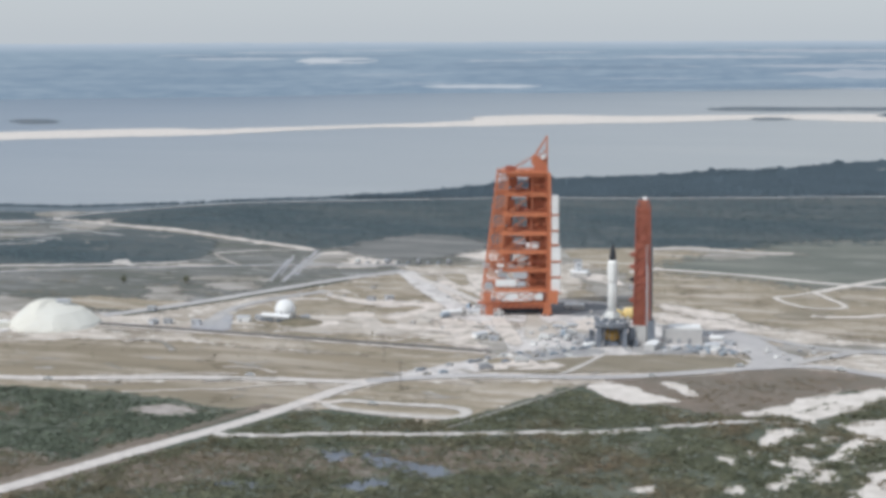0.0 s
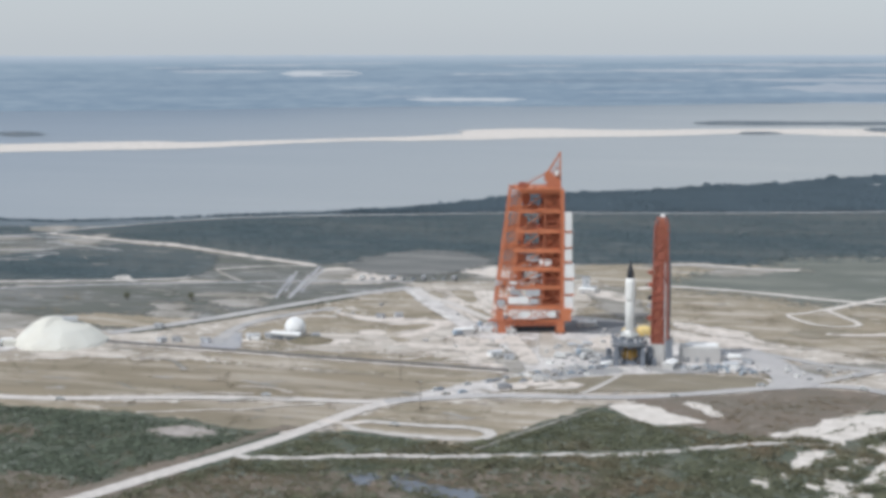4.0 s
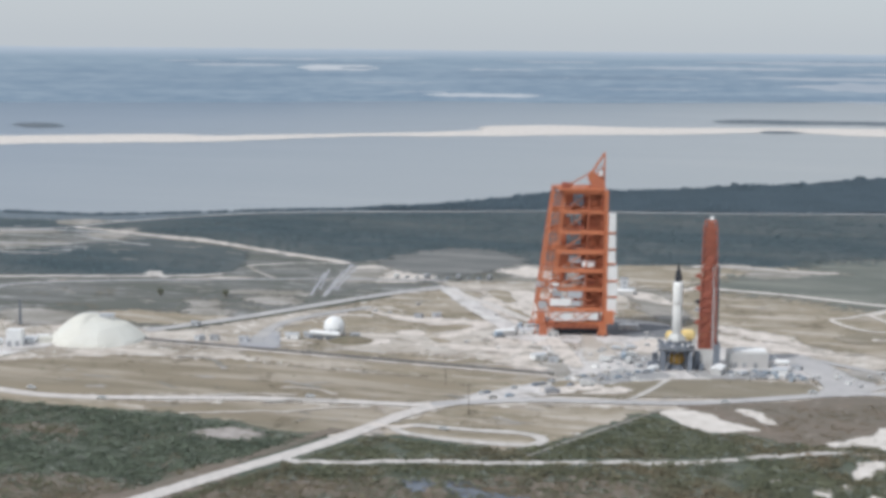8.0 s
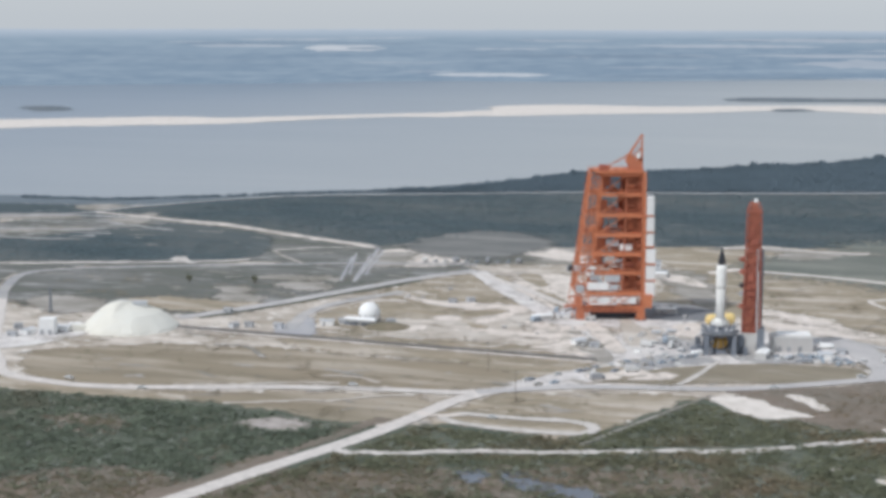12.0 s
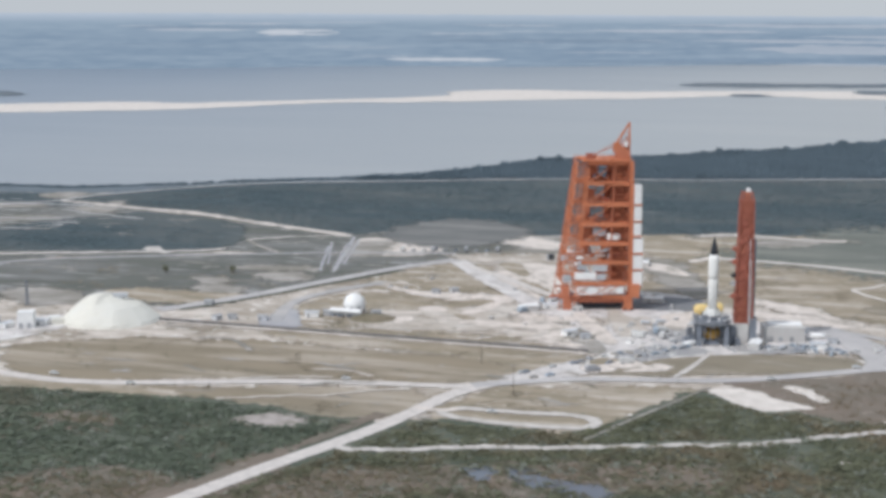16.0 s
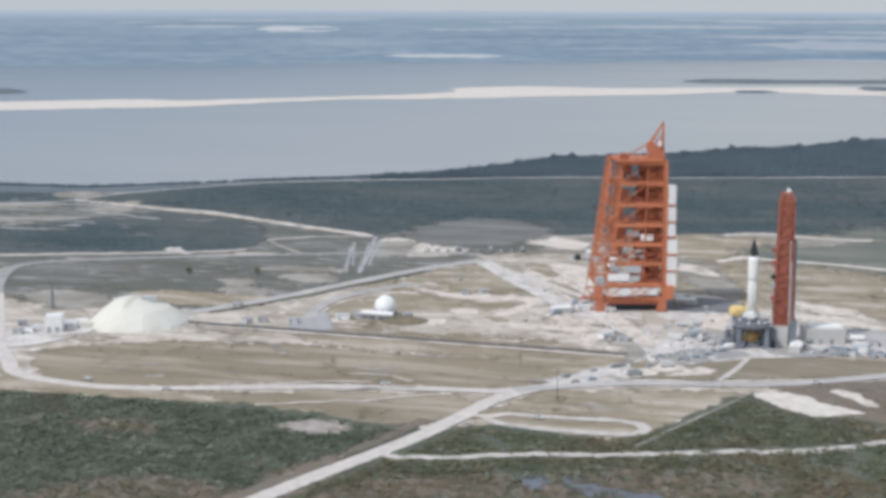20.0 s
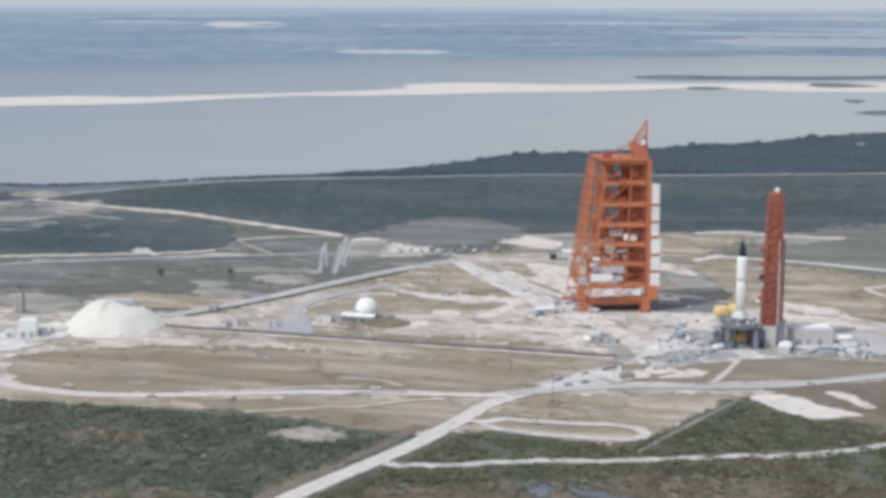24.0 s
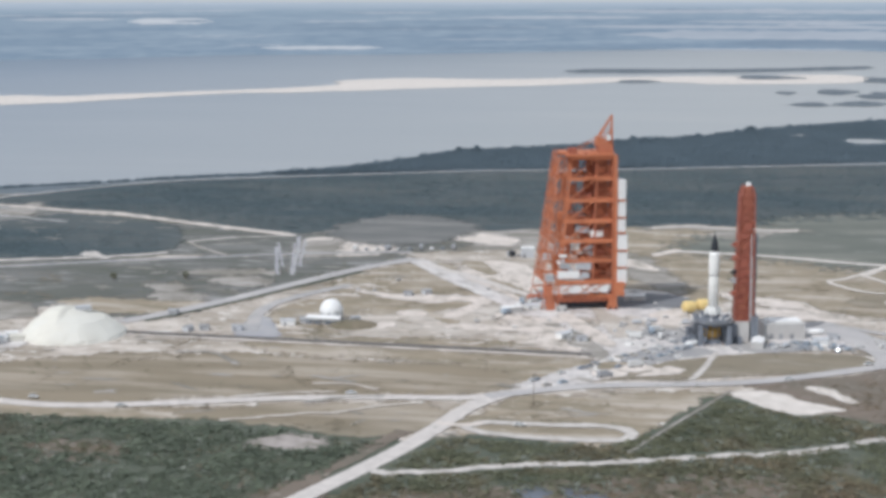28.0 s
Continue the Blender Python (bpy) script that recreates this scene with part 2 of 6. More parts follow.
TRACK_SAND = mat("worn_track_sand", (0.62, 0.585, 0.55), (0.48, 0.45, 0.415), 0.16, 0.95, c3=(0.40, 0.375, 0.34), scale3=0.06, lo3=0.54, hi3=0.66)
FIELD_BROWN = mat("mown_brown_grass", (0.292, 0.245, 0.18), (0.236, 0.202, 0.147), 0.05, 0.95, c3=(0.41, 0.36, 0.295), scale3=0.035, bump=0.2, stretch=(0.16, 1, 1), lo3=0.47, hi3=0.60, c4=(0.225, 0.195, 0.142), scale4=0.045, lo4=0.55, hi4=0.70)
PALE_TAN = mat("pale_tan_ground", (0.50, 0.45, 0.395), (0.40, 0.355, 0.30), 0.12, 0.95, c3=(0.58, 0.54, 0.49), scale3=0.06, lo3=0.46, hi3=0.6, stretch=(0.5, 1, 1))
GREY_STREAK = mat("pale_grey_sand", (0.44, 0.435, 0.43), (0.30, 0.30, 0.295), 0.06, 0.95, c3=(0.22, 0.22, 0.215), scale3=0.03, lo3=0.5, hi3=0.6, stretch=(0.4, 1, 1))
OLIVE_GRASS = mat("olive_brown_grass", (0.285, 0.248, 0.19), (0.215, 0.19, 0.142), 0.10, 0.95, c3=(0.36, 0.32, 0.265), scale3=0.05, bump=0.2, stretch=(0.3, 1, 1), lo3=0.52, hi3=0.66)
BERM_GRASS = mat("olive_berm_grass", (0.19, 0.168, 0.115), (0.145, 0.13, 0.09), 0.3, 0.95, c3=(0.235, 0.2, 0.145), scale3=0.1, bump=0.2)
BARE = mat("bare_pale_ground", (0.73, 0.665, 0.61), (0.57, 0.515, 0.46), 0.14, 0.95, c3=(0.38, 0.345, 0.30), scale3=0.06, lo3=0.52, hi3=0.64, bump=0.2)


def fray(m, scale=0.16):
    """Lets a ground cover thin out in ragged spots where its sheet's worn edge runs."""
    n, l = m.node_tree.nodes, m.node_tree.links
    out = n["Material Output"].inputs["Surface"]
    src = out.links[0].from_socket
    at = n.new("ShaderNodeAttribute")
    at.attribute_name = "worn_edge"
    co = n.new("ShaderNodeTexCoord")
    tex = n.new("ShaderNodeTexNoise")
    tex.inputs["Scale"].default_value, tex.inputs["Detail"].default_value, tex.inputs["Roughness"].default_value = scale, 6, 0.7
    l.new(co.outputs["Object"], tex.inputs["Vector"])
    add = n.new("ShaderNodeMath")
    add.operation = "MULTIPLY_ADD"
    add.inputs[1].default_value = 2.4
    l.new(tex.outputs["Fac"], add.inputs[0])
    l.new(at.outputs["Fac"], add.inputs[2])
    rg = n.new("ShaderNodeMapRange")
    rg.inputs["From Min"].default_value, rg.inputs["From Max"].default_value = 1.55, 1.85
    l.new(add.outputs[0], rg.inputs["Value"])
    tr = n.new("ShaderNodeBsdfTransparent")
    ms = n.new("ShaderNodeMixShader")
    l.new(rg.outputs[0], ms.inputs[0])
    l.new(src, ms.inputs[1])
    l.new(tr.outputs[0], ms.inputs[2])
    l.new(ms.outputs[0], out)


MEADOW = mat("grey_green_meadow", (0.165, 0.175, 0.152), (0.122, 0.136, 0.122), 0.06, 0.95, c3=(0.225, 0.228, 0.20), scale3=0.03, bump=0.3, stretch=(0.25, 1, 1), lo3=0.46, hi3=0.62, c4=(0.30, 0.30, 0.28), scale4=0.09, lo4=0.6, hi4=0.72)
for m in (WHITE_SAND, DRY_GRASS, GREEN_GRASS, MEADOW, SCRUB_FLOOR, MARSH_FLOOR, BROWN_SCRUB, ROAD_DULL, ROAD_MID, ROAD_GREY, ROAD_LIGHT, APRON, WORN, BARE, ISLE_FLOOR, POND, HEATH_GREY, BLUE_PAVING, PINK_BARE, TOWER_SHADE, TRACK_SAND, OLIVE_GRASS, GREY_STREAK, FIELD_BROWN, PALE_TAN):
    fray(m)


# ---- mesh helpers ----
def box(bm, cx, cy, cz, sx, sy, sz, rz=0.0, top=1.0):
    """A box round its centre; top narrows its upper face."""
    c, s = math.cos(rz), math.sin(rz)
    v = []
    for k, w in ((-0.5, 1.0), (0.5, top)):
        for x, y in ((-0.5, -0.5), (0.5, -0.5), (0.5, 0.5), (-0.5, 0.5)):
            x, y = x * sx * w, y * sy * w
            v.append(bm.verts.new((cx + x * c - y * s, cy + x * s + y * c, cz + k * sz)))
    for f in ((3, 2, 1, 0), (4, 5, 6, 7), (0, 1, 5, 4), (1, 2, 6, 5), (2, 3, 7, 6), (3, 0, 4, 7)):
        bm.faces.new([v[i] for i in f])


def beam(bm, p, q, w, d=None):
    """A square-section bar from p to q."""
    p, q = Vector(p), Vector(q)
    way = (q - p).normalized()
    a = way.cross(Vector((0, 0, 1)) if abs(way.z) < 0.9 else Vector((0, 1, 0))).normalized()
    b = way.cross(a)
    w, d = w / 2, (d or w) / 2
    v = [bm.verts.new(o + a * i * w + b * j * d) for o in (p, q) for i, j in ((-1, -1), (1, -1), (1, 1), (-1, 1))]
    for f in ((3, 2, 1, 0), (4, 5, 6, 7), (0, 1, 5, 4), (1, 2, 6, 5), (2, 3, 7, 6), (3, 0, 4, 7)):
        bm.faces.new([v[i] for i in f])


def lathe(bm, profile, x=0.0, y=0.0, n=24, wobble=0.0):
    """A turned form from (radius, height) pairs."""
    rings = []
    for r, z in profile:
        if r < 1e-4:
            rings.append([bm.verts.new((x, y, z))])
            continue
        ring = []
        for i in range(n):
            a = 2 * math.pi * i / n
            k = 1 + wobble * noise.noise((2.2 * math.cos(a), 2.2 * math.sin(a), z * 0.12))
            ring.append(bm.verts.new((x + r * k * math.cos(a), y + r * k * math.sin(a), z)))
        rings.append(ring)
    for a, b in zip(rings, rings[1:]):
        for i in range(n):
            j = (i + 1) % n
            if len(a) == 1 and len(b) > 1:
                bm.faces.new((a[0], b[i], b[j]))
            elif len(b) == 1 and len(a) > 1:
                bm.faces.new((a[i], a[j], b[0]))
            elif len(a) > 1:
                bm.faces.new((a[i], a[j], b[j], b[i]))
    if len(rings[0]) > 1:
        bm.faces.new(rings[0][::-1])
    if len(rings[-1]) > 1:
        bm.faces.new(rings[-1])


def mesh_of(name, bm, material, smooth=False):
    bmesh.ops.recalc_face_normals(bm, faces=bm.faces)
    me = bpy.data.meshes.new(name)
    bm.to_mesh(me)
    bm.free()
    me.materials.append(material)
    if smooth:
        for p in me.polygons:
            p.use_smooth = True
    return me


def part(name, bm, material, parent=None, label="", smooth=False):
    """One mesh object, under its thing or part where there is one."""
    ob = new(name, mesh_of(name, bm, material, smooth))
    if parent:
        ob.parent = parent
    return tagged(ob, label)


def thing(name, label, category, m=None, group=""):
    ob = new(name)
    ob.matrix_world = m or Matrix()
    return tagged(ob, label, category, group)


# ---- ground ----
def rough_line(pts, closed, step=6.0, jag=0.0, seed=0.0):
    """A rounded line through the corners, with an uneven edge."""
    n = len(pts)
    out = []
    for i in range(n if closed else n - 1):
        p0, p1, p2, p3 = (Vector(pts[(i + k) % n] if closed else pts[min(max(i + k, 0), n - 1)]) for k in (-1, 0, 1, 2))
        cuts = max(1, int((p2 - p1).length / step))
        for k in range(cuts):
            t = k / cuts
            out.append(0.5 * (2 * p1 + (p2 - p0) * t + (2 * p0 - 5 * p1 + 4 * p2 - p3) * t * t + (3 * p1 - p0 - 3 * p2 + p3) * t ** 3))
    if not closed:
        out.append(Vector(pts[-1]))
    if jag:
        def wave(p, w):
            return sum(k * noise.noise((p.x / (jag * q), p.y / (jag * q), seed + w)) for k, q in ((1.1, 9.0), (0.8, 4.0), (0.6, 1.8), (0.45, 0.9)))
        out = [p + jag * Vector((wave(p, 0), wave(p, 40))) for p in out]
    return out


LAYERS = [0]


def lift(z):
    """A height of its own for each sheet, so that no two lie in one plane."""
    LAYERS[0] += 1
    return z + 0.0011 * LAYERS[0]


def set_edge(ob, marked):
    """Marks the outer corners of a sheet, where its cover thins out."""
    at = ob.data.attributes.new("worn_edge", "FLOAT", "POINT")
    at.data.foreach_set("value", np.array(marked, dtype=np.float32))


def patch(name, pts, z, material, label, category, jag=2.0, step=2.0, seed=0.0, feather=None):
    """A level sheet of ground with an uneven outline and a worn margin that slopes into the ground."""
    line = rough_line(pts, True, step, jag, seed)
    z = lift(z)
    n = len(line)
    if sum(a.x * b.y - b.x * a.y for a, b in zip(line, line[1:] + line[:1])) < 0:
        line.reverse()
    feather = 1.0 + 2.4 * jag if feather is None else feather
    span = max(2, int(feather / step) + 1)
    bm = bmesh.new()
    top = [bm.verts.new((p.x, p.y, z)) for p in line]
    rim = []
    for i, p in enumerate(line):
        d = line[(i + span) % n] - line[(i - span) % n]
        out = Vector((d.y, -d.x)).normalized() * max(feather, 0.05) * (0.7 + 0.6 * abs(noise.noise((p.x * 0.2, p.y * 0.2, seed))))
        rim.append(bm.verts.new((p.x + out.x, p.y + out.y, z - 0.008 if feather else -0.3)))
    bm.faces.new(top)
    for i in range(n):
        j = (i + 1) % n
        bm.faces.new((top[i], rim[i], rim[j], top[j]))
    ob = part(name, bm, material)
    set_edge(ob, [0.0] * n + [1.0 if feather else 0.0] * n)
    return tagged(ob, label, category, kind="structure")


def strip(name, pts, width, z, material, label, category="road", closed=False, jag=0.0, uneven=0.0, step=5.0):
    """A road or track along a line, with worn shoulders."""
    line = rough_line(pts, closed, step, jag)
    z = lift(z)
    n = len(line)
    bm = bmesh.new()
    rows = []
    soft = (0.12 + 0.45 * min(uneven, 1.2)) * width
    core = 1 - 0.25 * min(uneven, 1.2)
    for i, p in enumerate(line):
        a = line[(i - 1) % n] if closed or i else line[i]
        b = line[(i + 1) % n] if closed or i < n - 1 else line[i]
        d = (b - a).normalized()
        side = Vector((-d.y, d.x))
        w1 = max(0.15 * width, core * width / 2 * (1 + uneven * noise.noise((p.x * 0.07, p.y * 0.07, 1))))
        w2 = max(0.15 * width, core * width / 2 * (1 + uneven * noise.noise((p.x * 0.07, p.y * 0.07, 7))))
        q, r = p + side * w1, p - side * w2
        q2, r2 = q + side * soft, r - side * soft
        rows.append([bm.verts.new(c) for c in ((q2.x, q2.y, z - 0.006), (q.x, q.y, z), (r.x, r.y, z), (r2.x, r2.y, z - 0.006))])
    for i in range(n if closed else n - 1):
        a, b = rows[i], rows[(i + 1) % n]
        for k in range(3):
            bm.faces.new((a[k], a[k + 1], b[k + 1], b[k]))
    ob = part(name, bm, material)
    set_edge(ob, [1.0, 0.0, 0.0, 1.0] * n)
    return tagged(ob, label, category, kind="structure")


EYE = Vector((60, -810))
FAR = 4700.0


def ring(r, a0, a1, n):
    """Points on the far ring, headings in degrees from +y."""
    return [(EYE.x + r * math.sin(radians(a0 + (a1 - a0) * i / n)), EYE.y + r * math.cos(radians(a0 + (a1 - a0) * i / n))) for i in range(n + 1)]


bm = bmesh.new()
cells = [-FAR * 1.0, -3000, -1600, -900, -500, -250, 0, 250, 500, 900, 1600, 3000, FAR * 1.0]
grid = [[bm.verts.new((EYE.x + x, EYE.y + y, 0)) for x in cells] for y in cells]
for i in range(len(cells) - 1):
    for j in range(len(cells) - 1):
        bm.faces.new((grid[i][j], grid[i][j + 1], grid[i + 1][j + 1], grid[i + 1][j]))
tagged(part("ground", bm, SAND), "flat pale sandy coastal ground with worn dry grass", "ground", kind="structure")

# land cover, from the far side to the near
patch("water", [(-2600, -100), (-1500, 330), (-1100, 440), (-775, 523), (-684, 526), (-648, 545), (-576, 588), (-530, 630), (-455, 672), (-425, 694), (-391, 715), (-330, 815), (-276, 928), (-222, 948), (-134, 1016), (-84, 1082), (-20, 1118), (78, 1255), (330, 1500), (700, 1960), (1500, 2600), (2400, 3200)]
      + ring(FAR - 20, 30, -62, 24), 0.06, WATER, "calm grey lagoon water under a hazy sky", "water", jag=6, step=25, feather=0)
patch("sandbar", [(-1540, 1175), (-1290, 1375), (-1170, 1460), (-1045, 1545), (-970, 1640), (-900, 1745), (-810, 1822), (-670, 1880), (-465, 2031), (-303, 2120), (-159, 2240), (-50, 2257), (58, 2225), (300, 2300), (320, 2570), (80, 2490), (-206, 2395), (-396, 2300), (-519, 2310), (-637, 2285), (-715, 2190), (-700, 2050), (-850, 1880), (-1030, 1735), (-1085, 1690), (-1190, 1680), (-1310, 1610), (-1400, 1540), (-1700, 1370)], 0.35, WHITE_SAND, "long narrow white sandbar in the lagoon", "sandbar", jag=10, step=12, seed=3, feather=16)
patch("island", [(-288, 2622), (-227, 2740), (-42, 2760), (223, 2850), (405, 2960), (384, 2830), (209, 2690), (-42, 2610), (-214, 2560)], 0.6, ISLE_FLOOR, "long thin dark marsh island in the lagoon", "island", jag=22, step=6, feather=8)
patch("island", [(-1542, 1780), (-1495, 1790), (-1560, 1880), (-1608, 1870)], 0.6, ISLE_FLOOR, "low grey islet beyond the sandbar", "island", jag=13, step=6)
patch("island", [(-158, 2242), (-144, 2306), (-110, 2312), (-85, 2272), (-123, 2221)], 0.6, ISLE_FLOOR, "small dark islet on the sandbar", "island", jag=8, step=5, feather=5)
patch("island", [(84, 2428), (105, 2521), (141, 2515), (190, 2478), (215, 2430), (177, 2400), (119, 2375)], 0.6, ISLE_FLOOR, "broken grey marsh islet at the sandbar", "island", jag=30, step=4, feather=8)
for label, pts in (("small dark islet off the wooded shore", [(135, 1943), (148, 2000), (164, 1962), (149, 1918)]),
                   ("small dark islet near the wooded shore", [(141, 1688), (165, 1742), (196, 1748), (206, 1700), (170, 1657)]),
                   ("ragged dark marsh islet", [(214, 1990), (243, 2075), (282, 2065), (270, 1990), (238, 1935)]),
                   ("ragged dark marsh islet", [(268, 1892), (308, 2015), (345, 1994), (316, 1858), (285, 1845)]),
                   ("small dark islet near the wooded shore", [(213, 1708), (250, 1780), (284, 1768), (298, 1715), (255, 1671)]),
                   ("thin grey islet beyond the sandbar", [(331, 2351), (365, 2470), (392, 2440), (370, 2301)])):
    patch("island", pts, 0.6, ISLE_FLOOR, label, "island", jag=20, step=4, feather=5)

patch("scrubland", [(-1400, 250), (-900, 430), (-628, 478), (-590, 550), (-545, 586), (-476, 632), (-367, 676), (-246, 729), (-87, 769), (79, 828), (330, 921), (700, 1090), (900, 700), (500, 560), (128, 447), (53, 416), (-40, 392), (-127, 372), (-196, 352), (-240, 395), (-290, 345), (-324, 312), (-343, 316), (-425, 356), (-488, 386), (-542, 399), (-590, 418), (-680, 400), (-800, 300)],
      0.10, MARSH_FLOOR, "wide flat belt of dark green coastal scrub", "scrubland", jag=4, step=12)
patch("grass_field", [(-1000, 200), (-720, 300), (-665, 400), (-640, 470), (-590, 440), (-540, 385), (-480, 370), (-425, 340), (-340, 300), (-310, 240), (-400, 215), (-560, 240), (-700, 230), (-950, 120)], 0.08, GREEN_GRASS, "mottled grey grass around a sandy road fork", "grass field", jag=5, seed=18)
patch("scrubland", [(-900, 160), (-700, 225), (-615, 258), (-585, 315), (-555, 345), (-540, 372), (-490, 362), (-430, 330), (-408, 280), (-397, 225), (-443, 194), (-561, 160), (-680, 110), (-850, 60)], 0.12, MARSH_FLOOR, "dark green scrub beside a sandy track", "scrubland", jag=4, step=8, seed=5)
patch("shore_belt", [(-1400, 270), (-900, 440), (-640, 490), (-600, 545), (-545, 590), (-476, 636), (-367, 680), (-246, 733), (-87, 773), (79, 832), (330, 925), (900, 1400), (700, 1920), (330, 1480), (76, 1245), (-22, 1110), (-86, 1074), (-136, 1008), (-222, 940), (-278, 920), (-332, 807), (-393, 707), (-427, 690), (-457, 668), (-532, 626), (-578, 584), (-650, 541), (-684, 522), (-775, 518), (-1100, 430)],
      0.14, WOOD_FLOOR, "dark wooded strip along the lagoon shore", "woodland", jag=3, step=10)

patch("grass_field", [(-1300, -150), (-700, -90), (-540, -70), (-515, 40), (-528, 105), (-505, 145), (-432, 180), (-385, 212), (-443, 196), (-561, 164), (-680, 116), (-900, 65), (-1300, 0)], 0.07, GREEN_GRASS, "grey verge outside the perimeter road", "grass field", jag=3, seed=17)
patch("grass_field", [(-330, 250), (-300, 335), (-240, 392), (-130, 372), (-100, 340), (-110, 290), (-200, 255)], 0.085, WORN, "worn grey ground below the dark scrub", "grass field", jag=6, seed=38)
patch("grass_field", [(-70, 135), (-66, 250), (-120, 350), (-40, 388), (40, 405), (110, 440), (130, 300), (95, 250), (-20, 270), (-30, 160)], 0.085, DRY_GRASS, "thin tan grass behind the towers", "grass field", jag=6, seed=39)
patch("grass_field", [(-372, -118), (-330, -85), (-270, -72), (-180, -70), (-95, -72), (-96, -95), (-130, -118), (-176, -128), (-229, -137), (-279, -156), (-312, -162), (-347, -150)], 0.10, FIELD_BROWN, "worn olive brown mown grass field", "grass field", jag=5, seed=1)
patch("grass_field", [(-509, 95), (-494, 122), (-427, 160), (-316, 206), (-250, 225), (-226, 222), (-252, 182), (-283, 119), (-318, 50), (-345, 12), (-397, 38), (-429, 14), (-470, 25)], 0.10, GREEN_GRASS, "grey green grass field inside the perimeter road", "grass field", jag=9, seed=2)
patch("grass_field", [(-205, 205), (-180, 165), (-215, 110), (-250, 108), (-236, 160)], 0.10, DRY_GRASS, "thin brown grass beside a grey road", "grass field", jag=5, seed=4)
patch("grass_field", [(-395, 255), (-330, 300), (-260, 320), (-205, 330), (-180, 300), (-215, 255), (-300, 232), (-380, 212)], 0.10, GREEN_GRASS, "sparse grass around a far road bend", "grass field", jag=5, seed=6)
patch("grass_field", [(-262, 20), (-258, 55), (-240, 80), (-205, 70), (-195, 40), (-200, 5), (-215, -12), (-232, 0), (-250, 8)], 0.10, DRY_GRASS, "low brown grass around the white sphere tank", "grass field", jag=2, seed=7)
patch("grass_field", [(-205, 150), (-165, 110), (-135, 70), (-150, 40), (-195, 60), (-230, 110)], 0.10, DRY_GRASS, "patchy dry grass between service tracks", "grass field", jag=5, seed=8)
patch("grass_field", [(-23, 262), (29, 255), (95, 226), (230, 250), (330, 180), (200, 50), (120, 60), (70, 88), (30, 105), (-5, 135), (-20, 190)], 0.10, DRY_GRASS, "broad tan field of dry grass", "grass field", jag=5, seed=9)
patch("grass_field", [(-14, 298), (4, 333), (44, 377), (94, 440), (330, 560), (420, 480), (200, 330), (95, 252), (49, 266)], 0.105, MEADOW, "grey green meadow beside a sandy track", "grass field", jag=12, seed=10, feather=70)
patch("grass_field", [(-74, -62), (-66, -50), (-35, -36), (-5, -28), (30, -23), (52, -22), (62, -30), (64, -42), (55, -52), (22, -62), (-30, -78), (-58, -86), (-72, -84)], 0.275, OLIVE_GRASS, "olive brown grass island inside a road loop", "grass field", jag=1.6, seed=11)
patch("grass_field", [(-160, -145), (-210, -160), (-290, -178), (-270, -186), (-213, -192), (-170, -196), (-145, -180), (-140, -158)], 0.09, FIELD_BROWN, "tan grass verge with sandy wheel marks", "grass field", jag=5, seed=12)
patch("grass_field", [(-105, -130), (-60, -118), (-18, -108), (-40, -150), (-55, -165), (-90, -160), (-110, -160)], 0.09, DRY_GRASS, "tan grass verge beside an oval track", "grass field", jag=5, seed=13)

patch("grass_field", [(-126, -170), (-116, -160), (-50, -158), (-40, -172), (-52, -196), (-112, -198)], 0.085, DRY_GRASS, "brown grass inside and round an oval track", "grass field", jag=2, seed=33)
patch("grass_field", [(-110, -92), (-84, -70), (-95, -40), (-140, -28), (-215, -20), (-262, -28), (-250, -50), (-180, -62), (-120, -72)], 0.09, DRY_GRASS, "worn tan grass beside the cable trench", "grass field", jag=7, seed=34)
patch("grass_field", [(-84, 20), (-60, 8), (-52, -14), (-62, -34), (-90, 0), (-110, 24)], 0.185, PALE_TAN, "pale tan slope below the service tower", "grass field", jag=4, seed=35)
patch("grass_field", [(-205, -2), (-176, 2), (-160, -10), (-190, -22)], 0.1, DRY_GRASS, "brown mound beside the sphere tank", "grass field", jag=4, seed=36)
patch("grass_field", [(-50, 205), (-28, 150), (-35, 118), (-10, 110), (-5, 180), (-25, 240)], 0.1, DRY_GRASS, "tan dry grass behind the service tower", "grass field", jag=5, seed=37)
patch("scrubland", [(-700, -330), (-480, -190), (-410, -178), (-356, -187), (-271, -184), (-213, -190), (-170, -199), (-147, -205), (-170, -268), (-183, -304), (-215, -390), (-500, -560)], 0.11, SCRUB_FLOOR, "dense dark green palmetto scrub", "scrubland", jag=3, seed=14)
patch("scrubland", [(-178, -304), (-164, -268), (-145, -224), (-128, -192), (-90, -194), (-60, -196), (-39, -167), (-15, -113), (-5, -119), (18, -135), (49, -141), (74, -146), (88, -126), (108, -100), (140, -74), (220, -80), (400, -300), (300, -600), (-150, -600), (-230, -400)], 0.11, SCRUB_FLOOR, "dense dark green and brown coastal scrub", "scrubland", jag=3, seed=15)
patch("scrubland", [(0, -86), (45, -68), (72, -45), (110, -40), (170, -60), (260, -20), (300, -110), (150, -80), (115, -75), (90, -112), (74, -148), (50, -140), (36, -122), (40, -100)], 0.115, BROWN_SCRUB, "brown heath with low dry shrubs", "scrubland", jag=2.5, seed=16)

